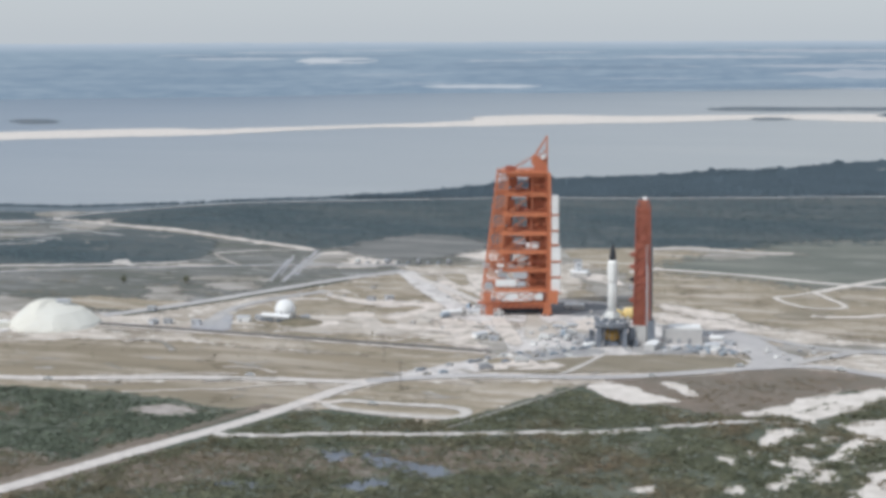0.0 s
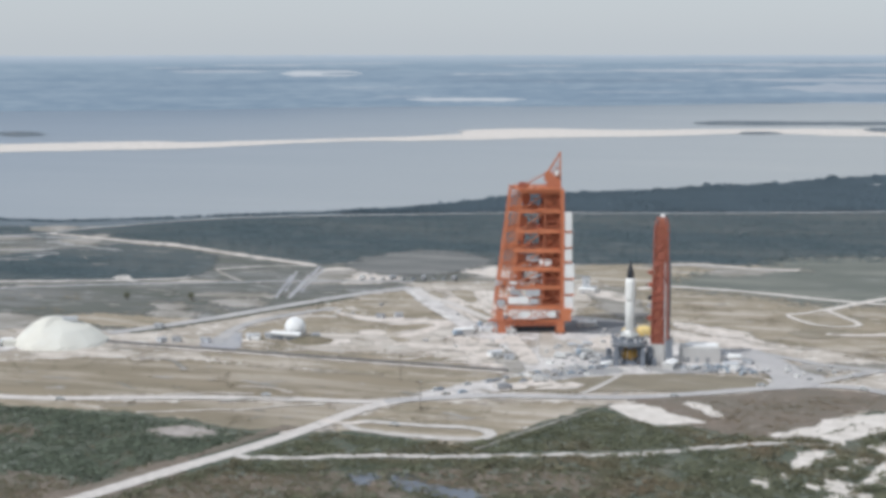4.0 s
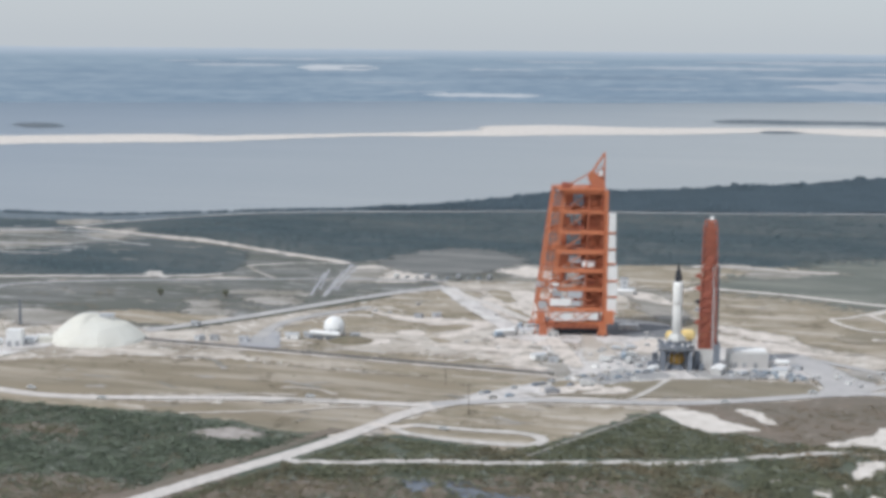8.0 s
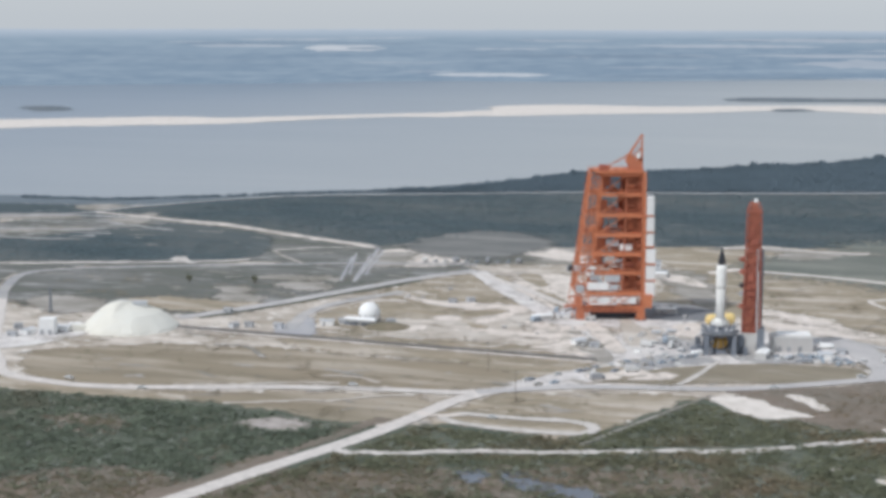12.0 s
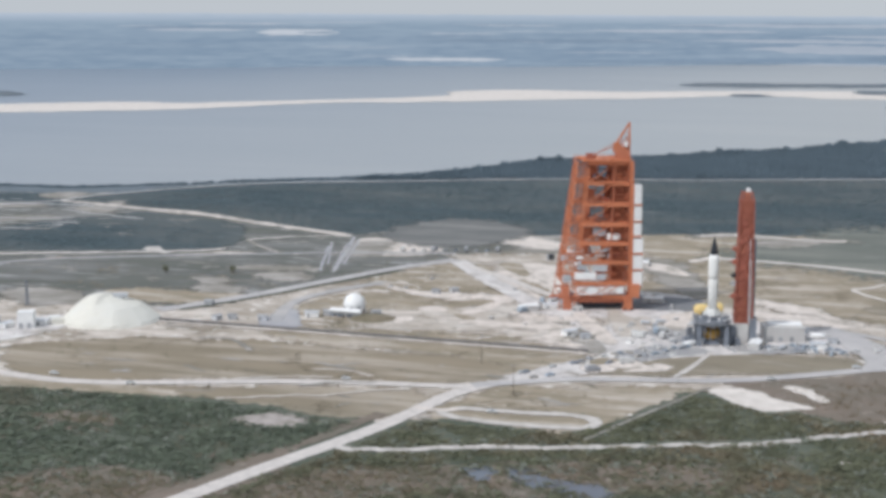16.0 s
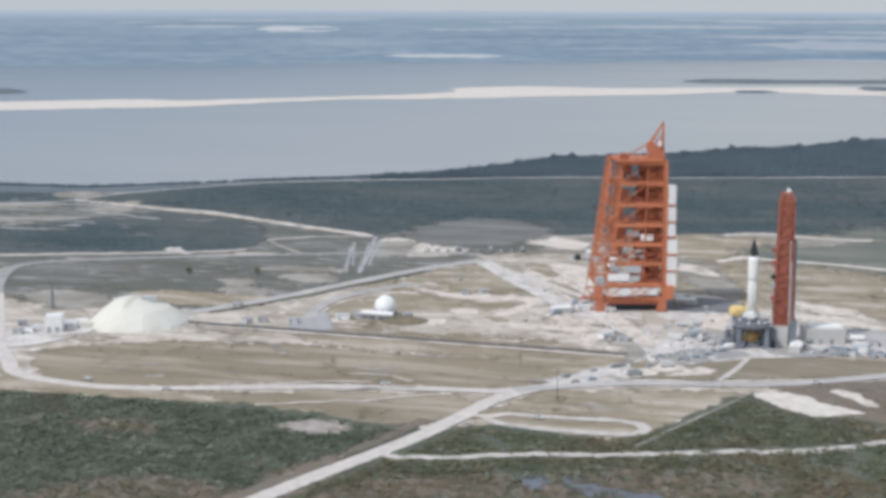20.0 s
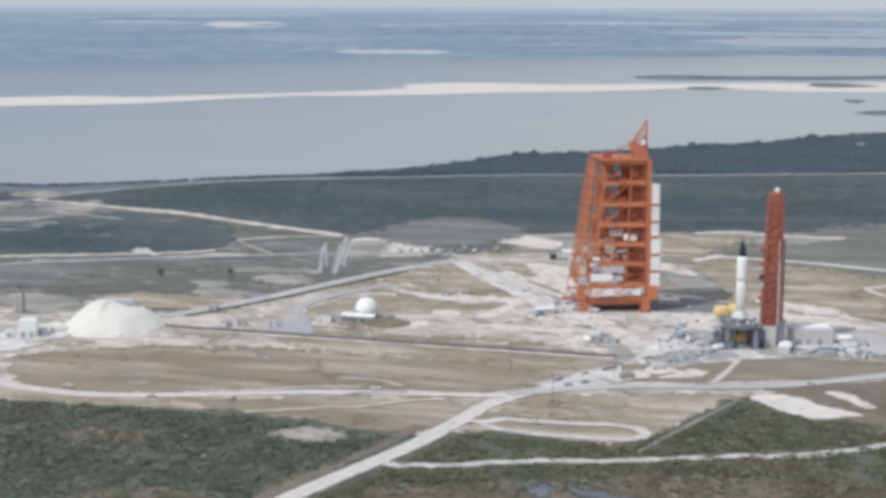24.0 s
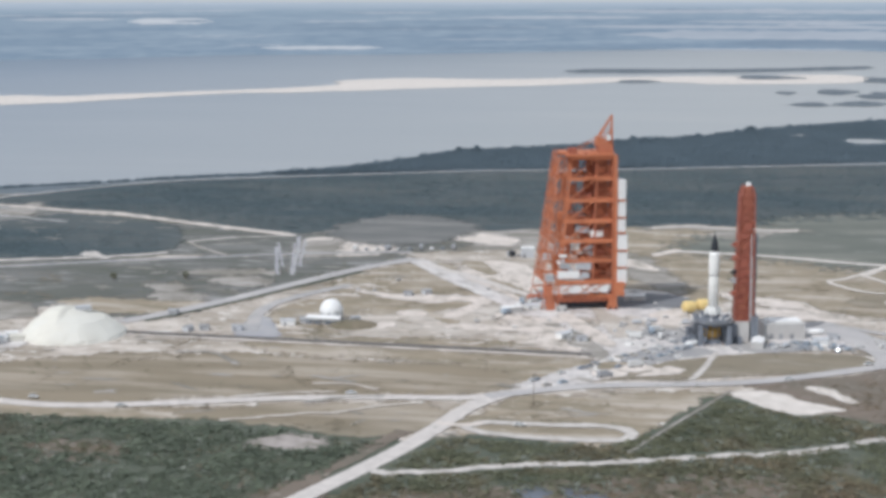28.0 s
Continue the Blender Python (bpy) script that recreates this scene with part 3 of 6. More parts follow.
patch("brown_scrub", [(-4, -106), (4, -95), (20, -88), (34, -80), (50, -98), (46, -122), (28, -119), (12, -104)], 0.13, BROWN_SCRUB, "brown heath between white sand patches", "scrubland", jag=1.5, seed=160)
EAST_SANDS = [[(74, -140), (88, -123), (98, -104), (112, -92), (133, -70), (156, -62), (160, -84), (133, -94), (124, -115), (111, -133), (105, -148), (90, -139)],
              [(117, -152), (124, -140), (134, -133), (165, -130), (170, -160), (134, -167), (125, -162)],
              [(82, -191), (85, -175), (93, -161), (98, -168), (91, -185), (87, -195)],
              [(98, -208), (103, -205), (111, -219), (106, -229), (101, -221)]]
EAST_SANDS += [[(118, -185), (126, -169), (130, -176), (123, -194), (115, -212), (112, -209)],
              [(107, -173), (112, -170), (114, -175), (110, -180)],
              [(69, -216), (73, -212), (78, -219), (76, -223)],
              [(111, -234), (115, -228), (118, -235), (114, -243)],
              [(126, -250), (134, -219), (160, -214), (170, -255), (130, -262)]]
def bare_patch(k, pts):
    """White sand in the scrub for the first of them, then worn ground among dry grass."""
    white = k < 11
    material = WHITE_SAND if white else (WORN if k in (12, 13, 14, 15, 18, 27, 29, 30, 32, 33) else (PALE_TAN if k in (20, 24, 28) else BARE))
    label = "bare white sand showing through the scrub" if white else "worn bare pale ground among dry grass"
    patch("sand_patch", pts, 0.17, material, label, "sand patch", jag=(2.4 if k < 2 else 3.6) if white else 5, step=1.5, seed=20 + k, feather=(2.2 if k < 2 else 4.0) if white else None)


bare_patch(0, [(-6, -110), (-3, -99), (6, -98), (14, -103), (22, -111), (30, -119), (40, -124), (30, -129), (20, -134), (10, -130), (2, -124)])
bare_patch(1, [(26, -88), (30, -86), (36, -90), (46, -108), (42, -113), (36, -103)])
for k, pts in enumerate(EAST_SANDS):
    bare_patch(2 + k, pts)
bare_patch(11, [(-204, 314), (-188, 296), (-157, 285), (-160, 310), (-175, 330), (-186, 318)])
bare_patch(12, [(-60, 374), (-24, 396), (12, 388), (60, 386), (52, 380), (10, 374), (-24, 382)])
strip("track", [(-56, 378), (-24, 394), (14, 384), (58, 384)], 5, 0.25, BARE, "thin pale sandy streak at the scrub edge", "track", uneven=1.5, jag=1.5, step=3)
bare_patch(33, [(-6, 362), (14, 378), (34, 376), (24, 352), (2, 340)])
bare_patch(13, [(-720, 372), (-672, 398), (-645, 396), (-650, 380), (-700, 362)])
bare_patch(14, [(-680, 462), (-660, 478), (-640, 470), (-655, 445)])
bare_patch(15, [(-606, 386), (-586, 430), (-572, 369)])
bare_patch(16, [(-189, 29), (-177, 49), (-150, 55), (-138, 43), (-165, 26)])
bare_patch(17, [(-180, 79), (-170, 97), (-159, 80)])
bare_patch(18, [(-690, 292), (-640, 318), (-600, 330), (-590, 318), (-625, 300), (-680, 280)])
bare_patch(19, [(-172, 206), (-128, 176), (-116, 120), (-118, 78), (-135, 95), (-160, 140)])
bare_patch(20, [(-194, -5), (-189, 23), (-173, 29), (-150, 70), (-139, 60), (-150, 20), (-164, 11)])
bare_patch(21, [(-206, 96), (-180, 92), (-176, 84), (-200, 86)])
bare_patch(22, [(-125, 44), (-99, 44), (-70, 0), (-58, -29), (-70, -48), (-95, -21), (-118, 8)])
bare_patch(23, [(-60, 66), (-32, 64), (-34, 28), (-62, 40)])
bare_patch(24, [(-221, 16), (-190, 40), (-150, 44), (-131, 8), (-160, -6), (-195, -12)])
bare_patch(25, [(-5, 88), (21, 82), (55, 72), (50, 60), (20, 70)])
bare_patch(26, [(-4, 130), (20, 116), (42, 96), (36, 92), (10, 108)])
bare_patch(27, [(66, -8), (96, 28), (130, 25), (96, 12), (75, -10)])
bare_patch(28, [(-211, -16), (-196, 3), (-190, 20), (-180, 8), (-186, -10)])
bare_patch(29, [(-321, 123), (-302, 135), (-295, 120), (-314, 112)])
bare_patch(30, [(-104, 36), (-97, 38), (-67, -33), (-72, -41)])
bare_patch(31, [(-293, 223), (-303, 287), (-258, 286), (-241, 238)])
bare_patch(32, [(-63, 251), (-33, 142), (-45, 140), (-78, 235)])
for k, pts in enumerate(([(-69, -259), (-62, -254), (-56, -262), (-62, -268)], [(-54, -261), (-35, -265), (-38, -276), (-50, -270)], [(-68, -299), (-61, -288), (-48, -290), (-57, -304)], [(-91, -257), (-85, -252), (-79, -261), (-84, -267)], [(-76, -251), (-67, -251), (-69, -260)], [(-117, -308), (-97, -306), (-104, -313)])):
    patch("pond", pts, 0.16, POND, "shallow dull blue marsh pool in the scrub", "pond", jag=3, step=2, seed=50 + k, feather=4.5)
HEATH = [[(-269, -320), (-252, -307), (-226, -292), (-204, -293), (-184, -303), (-175, -312), (-200, -345), (-262, -345)],
         [(-165, -300), (-146, -280), (-110, -260), (-103, -288), (-140, -320)],
         [(-108, -268), (-85, -253), (-65, -243), (-26, -230), (0, -225), (12, -234), (10, -249), (-29, -265), (-104, -285)],
         [(-189, -274), (-181, -262), (-169, -256), (-169, -270), (-176, -281)], [(-300, -230), (-275, -222), (-255, -232), (-285, -242)]]
for k, pts in enumerate(HEATH):
    patch("brown_scrub", pts, 0.13, BROWN_SCRUB, "patch of brown dry low heath", "scrubland", jag=6, step=3, seed=150 + k)
SPOTS = [[(80, -205), (84, -203), (84, -210)], [(98, -238), (101, -234), (103, -243), (100, -245)], [(51, -206), (54, -203), (55, -208)], [(93, -250), (99, -244), (101, -252), (96, -255)], [(43, -271), (49, -264), (52, -271)], [(78, -262), (83, -254), (84, -265)]]
dust = random.Random(3)
for k in range(22):
    x, y, r = dust.uniform(84, 165), dust.uniform(-285, -165), dust.uniform(1.0, 3.2)
    SPOTS.append([(x + r * dust.uniform(0.8, 1.8) * math.cos(a), y + 1.3 * r * dust.uniform(0.6, 1.3) * math.sin(a)) for a in (0.3, 1.4, 2.6, 3.8, 5.2)])
for k, pts in enumerate(SPOTS):
    patch("sand_patch", pts, 0.2, WHITE_SAND, "small spot of white sand between bushes", "sand patch", jag=0.8, step=1.5, seed=80 + k)
patch("sand_patch", [(-206, -216), (-205, -206), (-193, -200), (-179, -203), (-176, -211), (-187, -219)], 0.19, PINK_BARE, "worn bare ground in the scrub", "sand patch", jag=2, seed=61)

patch("launch_apron", [(-75, 30), (-45, 62), (-20, 80), (10, 55), (45, 40), (62, 10), (52, -6), (20, -17), (-20, -36), (-58, -66), (-72, -90), (-100, -108), (-108, -108), (-84, -72), (-66, -40), (-78, -5)], 0.18, APRON, "worn pale concrete apron round the launch pedestal", "paving", jag=1.5, seed=70)
patch("launch_apron", [(-128, 60), (-112, 118), (-60, 130), (-30, 110), (-45, 70), (-70, 52), (-110, 48)], 0.16, APRON, "pale paved parking area under the service tower", "paving", jag=2, seed=71)
patch("parking_pad", [(-269, -24), (-271, 2), (-267, 20), (-260, 10), (-250, -14), (-247, -26)], 0.235, BLUE_PAVING, "small dull blue grey paved yard", "paving", jag=0.7, seed=72)
# the service tower's cast shadow, laid down as a dark sheet
patch("hardstand", [(-78, 86), (-62, 80), (-42, 82), (-28, 88), (-24, 100), (-32, 112), (-50, 118), (-72, 116)], 0.25, TOWER_SHADE, "dark grey ground patch painted as the service tower's shadow", "paving", jag=2.0, step=1.5, seed=74)
patch("parking_pad", [(-430, -110), (-400, -40), (-375, -45), (-378, -80), (-400, -112)], 0.16, APRON, "pale paved yard beside the domed blockhouse", "paving", jag=1, seed=73)

# scraped ground, grass banks and darker paving round the pad
patch("grass_field", [(-238, 79), (-227, 79), (-214, 82), (-196, 74), (-196, 57), (-212, 53), (-226, 37)], 0.205, DRY_GRASS, "low brown grass bank between sandy tracks", "grass field", jag=1.2, step=1.5, seed=200)
patch("grass_field", [(-210, 113), (-200, 142), (-183, 141), (-167, 142), (-169, 125), (-180, 105), (-194, 100)], 0.205, DRY_GRASS, "low brown grass bank between sandy tracks", "grass field", jag=1.2, step=1.5, seed=201)
patch("grass_field", [(-180, 60), (-169, 76), (-155, 78), (-157, 68), (-169, 57), (-178, 49)], 0.205, DRY_GRASS, "low brown grass bank between sandy tracks", "grass field", jag=1.2, step=1.5, seed=202)
patch("grass_field", [(-179, 206), (-170, 212), (-157, 189), (-154, 167), (-164, 179)], 0.205, DRY_GRASS, "low brown grass bank between sandy tracks", "grass field", jag=1.2, step=1.5, seed=203)
patch("grass_field", [(-154, 153), (-144, 142), (-121, 104), (-120, 93), (-138, 117)], 0.205, DRY_GRASS, "low brown grass bank between sandy tracks", "grass field", jag=1.2, step=1.5, seed=204)
patch("grass_field", [(-178, 49), (-168, 39), (-156, 24), (-158, 20), (-170, 34)], 0.205, DRY_GRASS, "low brown grass bank between sandy tracks", "grass field", jag=1.2, step=1.5, seed=205)
patch("grass_field", [(-208, 60), (-192, 58), (-193, 46), (-205, 37)], 0.205, DRY_GRASS, "low brown grass bank between sandy tracks", "grass field", jag=1.2, step=1.5, seed=206)
patch("grass_field", [(-61, 55), (-50, 39), (-44, 21), (-56, 35)], 0.31, PALE_TAN, "low tan bank beside the pad", "grass field", jag=1.0, step=1.5, seed=207)
patch("grass_field", [(-83, 75), (-69, 51), (-54, 18), (-64, 0), (-72, 24)], 0.31, PALE_TAN, "low tan bank beside the pad", "grass field", jag=1.0, step=1.5, seed=208)
patch("grass_field", [(-70, -56), (-62, -56), (-50, -58), (-61, -76), (-69, -74)], 0.31, DRY_GRASS, "low brown grass bank beside the pad", "grass field", jag=1.0, step=1.5, seed=209)
patch("sand_patch", [(-230, 102), (-212, 97), (-198, 92), (-183, 96), (-181, 84), (-198, 80)], 0.23, BARE, "bare white ground scraped by vehicles", "sand patch", jag=1.2, step=1.5, seed=210)
patch("sand_patch", [(-174, 88), (-163, 93), (-148, 95), (-143, 87), (-148, 70), (-157, 39), (-165, 37), (-161, 54), (-153, 75), (-160, 83)], 0.23, BARE, "bare white ground scraped by vehicles", "sand patch", jag=1.2, step=1.5, seed=211)
patch("sand_patch", [(-193, 46), (-180, 50), (-178, 38), (-188, 37)], 0.23, BARE, "bare white ground scraped by vehicles", "sand patch", jag=1.2, step=1.5, seed=212)
patch("sand_patch", [(-163, 216), (-135, 201), (-125, 147), (-132, 145), (-147, 169)], 0.23, BARE, "bare white ground scraped by vehicles", "sand patch", jag=1.2, step=1.5, seed=213)
patch("sand_patch", [(-158, 16), (-129, 17), (-97, 18), (-95, 8), (-128, 8), (-155, 7)], 0.23, BARE, "bare white ground scraped by vehicles", "sand patch", jag=1.2, step=1.5, seed=214)
patch("sand_patch", [(-112, 40), (-99, 44), (-97, 34), (-109, 30)], 0.23, BARE, "bare white ground scraped by vehicles", "sand patch", jag=1.2, step=1.5, seed=215)
patch("sand_patch", [(-200, 11), (-193, 18), (-189, 8), (-195, 1)], 0.23, BARE, "bare white ground scraped by vehicles", "sand patch", jag=1.2, step=1.5, seed=216)
patch("sand_patch", [(-101, 52), (-93, 50), (-69, -7), (-73, -17), (-95, 35)], 0.3, BARE, "bare white ground beside the pad", "sand patch", jag=0.8, step=1.5, seed=217)
patch("sand_patch", [(-49, 60), (-34, 73), (-26, 43), (-40, 26)], 0.3, BARE, "bare white ground beside the pad", "sand patch", jag=0.8, step=1.5, seed=218)
patch("stained_paving", [(-54, 16), (-40, 28), (-25, 37), (-20, -4), (-38, 0)], 0.24, ROAD_DULL, "dull blue grey paving round the pedestal", "paving", jag=1.6, step=1.5, seed=219)
patch("stained_paving", [(-59, -53), (-51, -30), (-40, -19), (-19, -21), (-20, -30), (-35, -41), (-50, -55)], 0.24, ROAD_DULL, "dull blue grey paving round the pedestal", "paving", jag=1.6, step=1.5, seed=220)
patch("stained_paving", [(-4, -2), (11, -8), (32, 3), (32, -9), (6, -21)], 0.24, ROAD_DULL, "dull blue grey paving round the pedestal", "paving", jag=1.6, step=1.5, seed=221)
patch("sand_patch", [(-52, 262), (-44, 272), (-35, 283), (-34, 275), (-44, 262), (-50, 255)], 0.2, BARE, "pale scraped ground behind the service tower", "sand patch", jag=1.2, step=1.5, seed=222)
patch("sand_patch", [(-78, 239), (-66, 235), (-50, 209), (-50, 198), (-64, 209), (-75, 217)], 0.2, BARE, "pale scraped ground behind the service tower", "sand patch", jag=1.2, step=1.5, seed=223)

strip("verge", [(-212, -370), (-196, -325), (-180, -282), (-170, -250), (-158, -217), (-147, -186)], 6.5, 0.215, BROWN_SCRUB, "cleared brown verge beside the approach road", "verge", uneven=0.6, jag=0.8, step=2)
strip("road", [(-330, -620), (-247, -465), (-192.6, -336), (-168.2, -273), (-146.8, -220), (-135.5, -184), (-125, -146), (-109, -119), (-96, -110)], 8, 0.24, ROAD_LIGHT, "straight pale approach road through scrub")
strip("road", [(-120, -127), (-105, -118), (-72, -101), (-5, -85), (32, -65), (58, -48), (84, -33), (101, -30), (114, -32), (135, -42), (240, -70), (420, -90)], 7.5, 0.242, ROAD_MID, "light grey perimeter road below the launch pad")
strip("road", [(-112, -124), (-130, -131), (-160, -135), (-178, -138), (-207, -144), (-231, -151), (-261, -161), (-285, -168), (-311, -172), (-331, -170), (-350, -166), (-367, -157), (-381, -138), (-408, -102), (-446, -38), (-480, 18)], 7, 0.22, ROAD_LIGHT, "pale perimeter road bending round a blockhouse")
strip("road", [(-478, 15), (-498, 50), (-518, 105), (-500, 133), (-432, 169), (-358, 200), (-313, 220), (-221, 243)], 7, 0.215, ROAD_DULL, "dull grey perimeter road beyond the blockhouse")
strip("road", [(-342, -5), (-309, 47), (-273, 119), (-242, 178), (-214, 216)], 9, 0.22, ROAD_MID, "grey road rising toward a far bend")
strip("ditch", [(-330, 0), (-300, 50), (-264, 119), (-240, 165)], 4, 0.2, SCRUB_FLOOR, "grassy dark ditch beside a road", "ditch", uneven=0.5)
strip("road", [(-214, 216), (-183, 161), (-151, 110), (-126, 71), (-100, 40), (-80, 10)], 12, 0.21, APRON, "wide pale service track with rails to the pad", uneven=0.2)
strip("road", [(-207, 202), (-165, 156), (-130, 112), (-112, 95)], 6, 0.22, ROAD_LIGHT, "pale gravel service track", uneven=0.3)
strip("road", [(-263, -18), (-272, 25), (-270, 58), (-255, 92), (-238, 118)], 7, 0.23, ROAD_GREY, "curved grey track round a sphere tank")
strip("road", [(-1200, 260), (-800, 330), (-662, 405), (-623, 480), (-545, 578), (-476, 624), (-367, 672), (-246, 724), (-87, 764), (79, 822), (330, 915), (900, 1180)], 5, 0.26, ROAD_MID, "far straight pale coast road through scrub")
strip("road", [(-640, 425), (-593, 413), (-542, 397), (-488, 384), (-425, 350), (-384, 331), (-343, 312), (-322, 300)], 7.5, 0.24, BARE, "broad white sandy track through dark scrub", uneven=0.9, jag=1.5, step=4)
strip("road", [(-900, 50), (-700, 100), (-560, 142), (-518, 157), (-482, 171), (-437, 187), (-405, 203), (-393, 216)], 4.2, 0.24, WHITE_SAND, "sandy white bank along the edge of scrub", "sand bank", uneven=1.5, jag=1.5, step=3)
patch("sand_patch", [(-447, 203), (-442, 208), (-434, 197), (-424, 186), (-432, 188)], 0.26, TRACK_SAND, "small heap of pale sand", "sand patch", jag=4.0, seed=90, feather=4)
patch("scrubland", [(-648, 415), (-647, 432), (-630, 443), (-612, 440), (-599, 423), (-608, 402), (-624, 392), (-639, 401)], 0.2, MARSH_FLOOR, "dark scrub patch beside a road fork", "scrubland", jag=4, seed=91)
patch("grass_field", [(-285, 335), (-276, 368), (-261, 400), (-243, 406), (-217, 378), (-195, 345), (-205, 310), (-232, 290), (-268, 300)], 0.16, HEATH_GREY, "dull grey heath behind the service road", "grass field", jag=13, seed=92, feather=24)
patch("grass_field", [(-391, 46), (-364, 54), (-313, 47), (-338, 27), (-369, 24)], 0.165, DRY_GRASS, "brown dry grass behind the blockhouse", "grass field", jag=6, seed=94)
patch("grass_field", [(-470, -60), (-440, -108), (-402, -158), (-362, -184), (-300, -186), (-250, -180), (-300, -174), (-340, -172), (-380, -150), (-414, -108), (-452, -42)], 0.095, DRY_GRASS, "tan verge between perimeter road and scrub", "grass field", jag=3, seed=95)
for k, pts in enumerate(([(-354, 64), (-345, 72), (-326, 74), (-321, 64), (-339, 56)], [(-354, 94), (-349, 100), (-341, 94), (-343, 84), (-348, 83)], [(-322, 121), (-314, 130), (-295, 125), (-295, 116), (-313, 114)], [(-351, 145), (-332, 151), (-300, 156), (-296, 149), (-345, 140)], [(-451, 22), (-439, 34), (-418, 31), (-405, 10), (-432, -5)], [(-300, 255), (-291, 278), (-278, 232), (-288, 219)])):
    patch("sand_patch", pts, 0.19, WORN, "bare pale ground in the grass field", "sand patch", jag=6, step=1.5, seed=100 + k)
for pts, w in (([(-720, 385), (-677, 394), (-640, 400), (-600, 404)], 9), ([(-690, 300), (-650, 308), (-606, 316), (-580, 332)], 7), ([(-613, 374), (-590, 362), (-560, 352), (-520, 338)], 5), ([(-660, 256), (-620, 262), (-580, 262)], 6)):
    strip("track", pts, 0.8 * w, 0.24, GREY_STREAK, "broken pale grey sandy streak in grey grass", "track", uneven=1.6, jag=2.5, step=3)
strip("track", [(-150, -243), (-125, -238), (-94, -225), (-55, -215), (-20, -202), (14, -192), (46, -171), (77, -154), (100, -150)], 4.0, 0.24, TRACK_SAND, "narrow pale sandy track through scrub", "track", uneven=1.0, jag=0.8, step=2)
strip("track", [(-122, -178), (-114, -169), (-88, -168), (-63, -167), (-53, -173), (-54, -183), (-63, -187), (-90, -188), (-111, -185)], 4.6, 0.24, TRACK_SAND, "oval pale sandy vehicle loop", "track", closed=True, uneven=0.5, step=2)
strip("track", [(-136, -172), (-126, -175), (-116, -170)], 4, 0.24, BARE, "pale link between road and loop", "track", uneven=0.4, step=2)
strip("track", [(61, 176), (72, 188), (83, 202), (94, 184), (107, 155), (93, 143), (76, 150)], 3.4, 0.24, WHITE_SAND, "four-sided white sandy loop track", "track", closed=True, uneven=0.3, step=4)
strip("track", [(-36, 276), (29, 265), (95, 243), (160, 238), (300, 250)], 6, 0.22, WHITE_SAND, "sandy track across dry fields", "track", uneven=0.4)
patch("road_junction", [(30, 48), (46, 28), (60, -4), (67, -24), (64, -44), (76, -40), (86, -30), (90, -12), (78, 4), (62, 36), (46, 54)], 0.22, ROAD_MID, "broad light grey paved junction beside the pad", "paving", jag=1.2, step=1.5, seed=75)
strip("road", [(48, 50), (63, 40), (80, 29), (96, 21), (132, 15), (300, 10)], 6, 0.225, ROAD_GREY, "grey road across the dry field")
strip("road", [(82, -30), (98, -10), (112, 6), (132, 20), (300, 90)], 6, 0.227, ROAD_GREY, "grey road branching to the field")
strip("track", [(88, 118), (98, 116), (115, 119), (131, 131), (170, 150)], 6, 0.24, BARE, "pale sandy strip below a loop track", "track", uneven=0.8)
strip("track", [(14, 98), (28, 93), (42, 87), (56, 75)], 6, 0.24, BARE, "pale sandy strip across the field", "track", uneven=0.7)
patch("scrubland", [(68, 113), (78, 129), (88, 134), (101, 122), (90, 105), (76, 102)], 0.2, OLIVE_GRASS, "low olive green patch of rough grass", "grass field", jag=1.5, seed=76)
strip("track", [(84, 202), (105, 236), (135, 275), (200, 330)], 6, 0.24, WHITE_SAND, "white sandy track leaving a loop", "track", uneven=0.3)
strip("track", [(-9, -100), (-21, -128), (-34, -158), (-53, -203)], 1.5, 0.26, WORN, "thin grey firebreak along the scrub edge", "track", uneven=0.8)
for pts, w in (([(-322, 250), (-308, 200), (-292, 144)], 3.5), ([(-325, 267), (-311, 220), (-296, 172)], 2.5), ([(-317, 298), (-300, 225), (-283, 146)], 4.5), ([(-310, 288), (-297, 230), (-285, 174)], 3.0), ([(-312, 264), (-299, 210), (-286, 154)], 2.5)):
    strip("track", pts, 0.5 * w, 0.24, BLUE_PAVING, "broken pale blue grey paved strip", "track", uneven=1.2, jag=0.8, step=2)
strip("track", [(-392, 260), (-371, 233), (-344, 207)], 3.4, 0.24, WORN, "pale sandy path", "track", uneven=0.8)
strip("track", [(-392, 260), (-369, 281), (-344, 293), (-320, 300)], 4.0, 0.24, TRACK_SAND, "pale sandy path", "track", uneven=0.9)
for k, pts in enumerate(([(-288, -68), (-270, -66), (-250, -88)], [(-200, -150), (-180, -138), (-166, -134)], [(-118, -106), (-106, -110)], [(-208, -104), (-185, -112)])):
    strip("track", pts, 2.4, 0.2, WORN, "faint pale wheel mark in the grass", "track", uneven=1.4, jag=0.6, step=2)
for pts, w in (([(-204, -118), (-192, -115), (-182, -117), (-172, -124)], 2.4), ([(-186, -166), (-172, -156), (-161, -148), (-148, -143)], 2.3), ([(-230, -184), (-209, -174), (-194, -167), (-180, -165)], 2.2), ([(-236, -147), (-213, -136), (-190, -130)], 2.6)):
    strip("track", pts, w, 0.205, PALE_TAN, "pale sandy streak scraped through the grass", "track", uneven=1.4, jag=0.8, step=2)
for k, pts in enumerate(([(-76, -76), (-70, -84), (-60, -80), (-64, -72)], [(-60, -66), (-54, -72), (-46, -68), (-52, -60)], [(-50, -80), (-40, -76), (-32, -66), (-38, -62), (-46, -72)])):
    patch("sand_patch", pts, 0.285, BARE, "pale worn corner of a grass island", "sand patch", jag=3.5, step=1.2, seed=77 + k, feather=5)
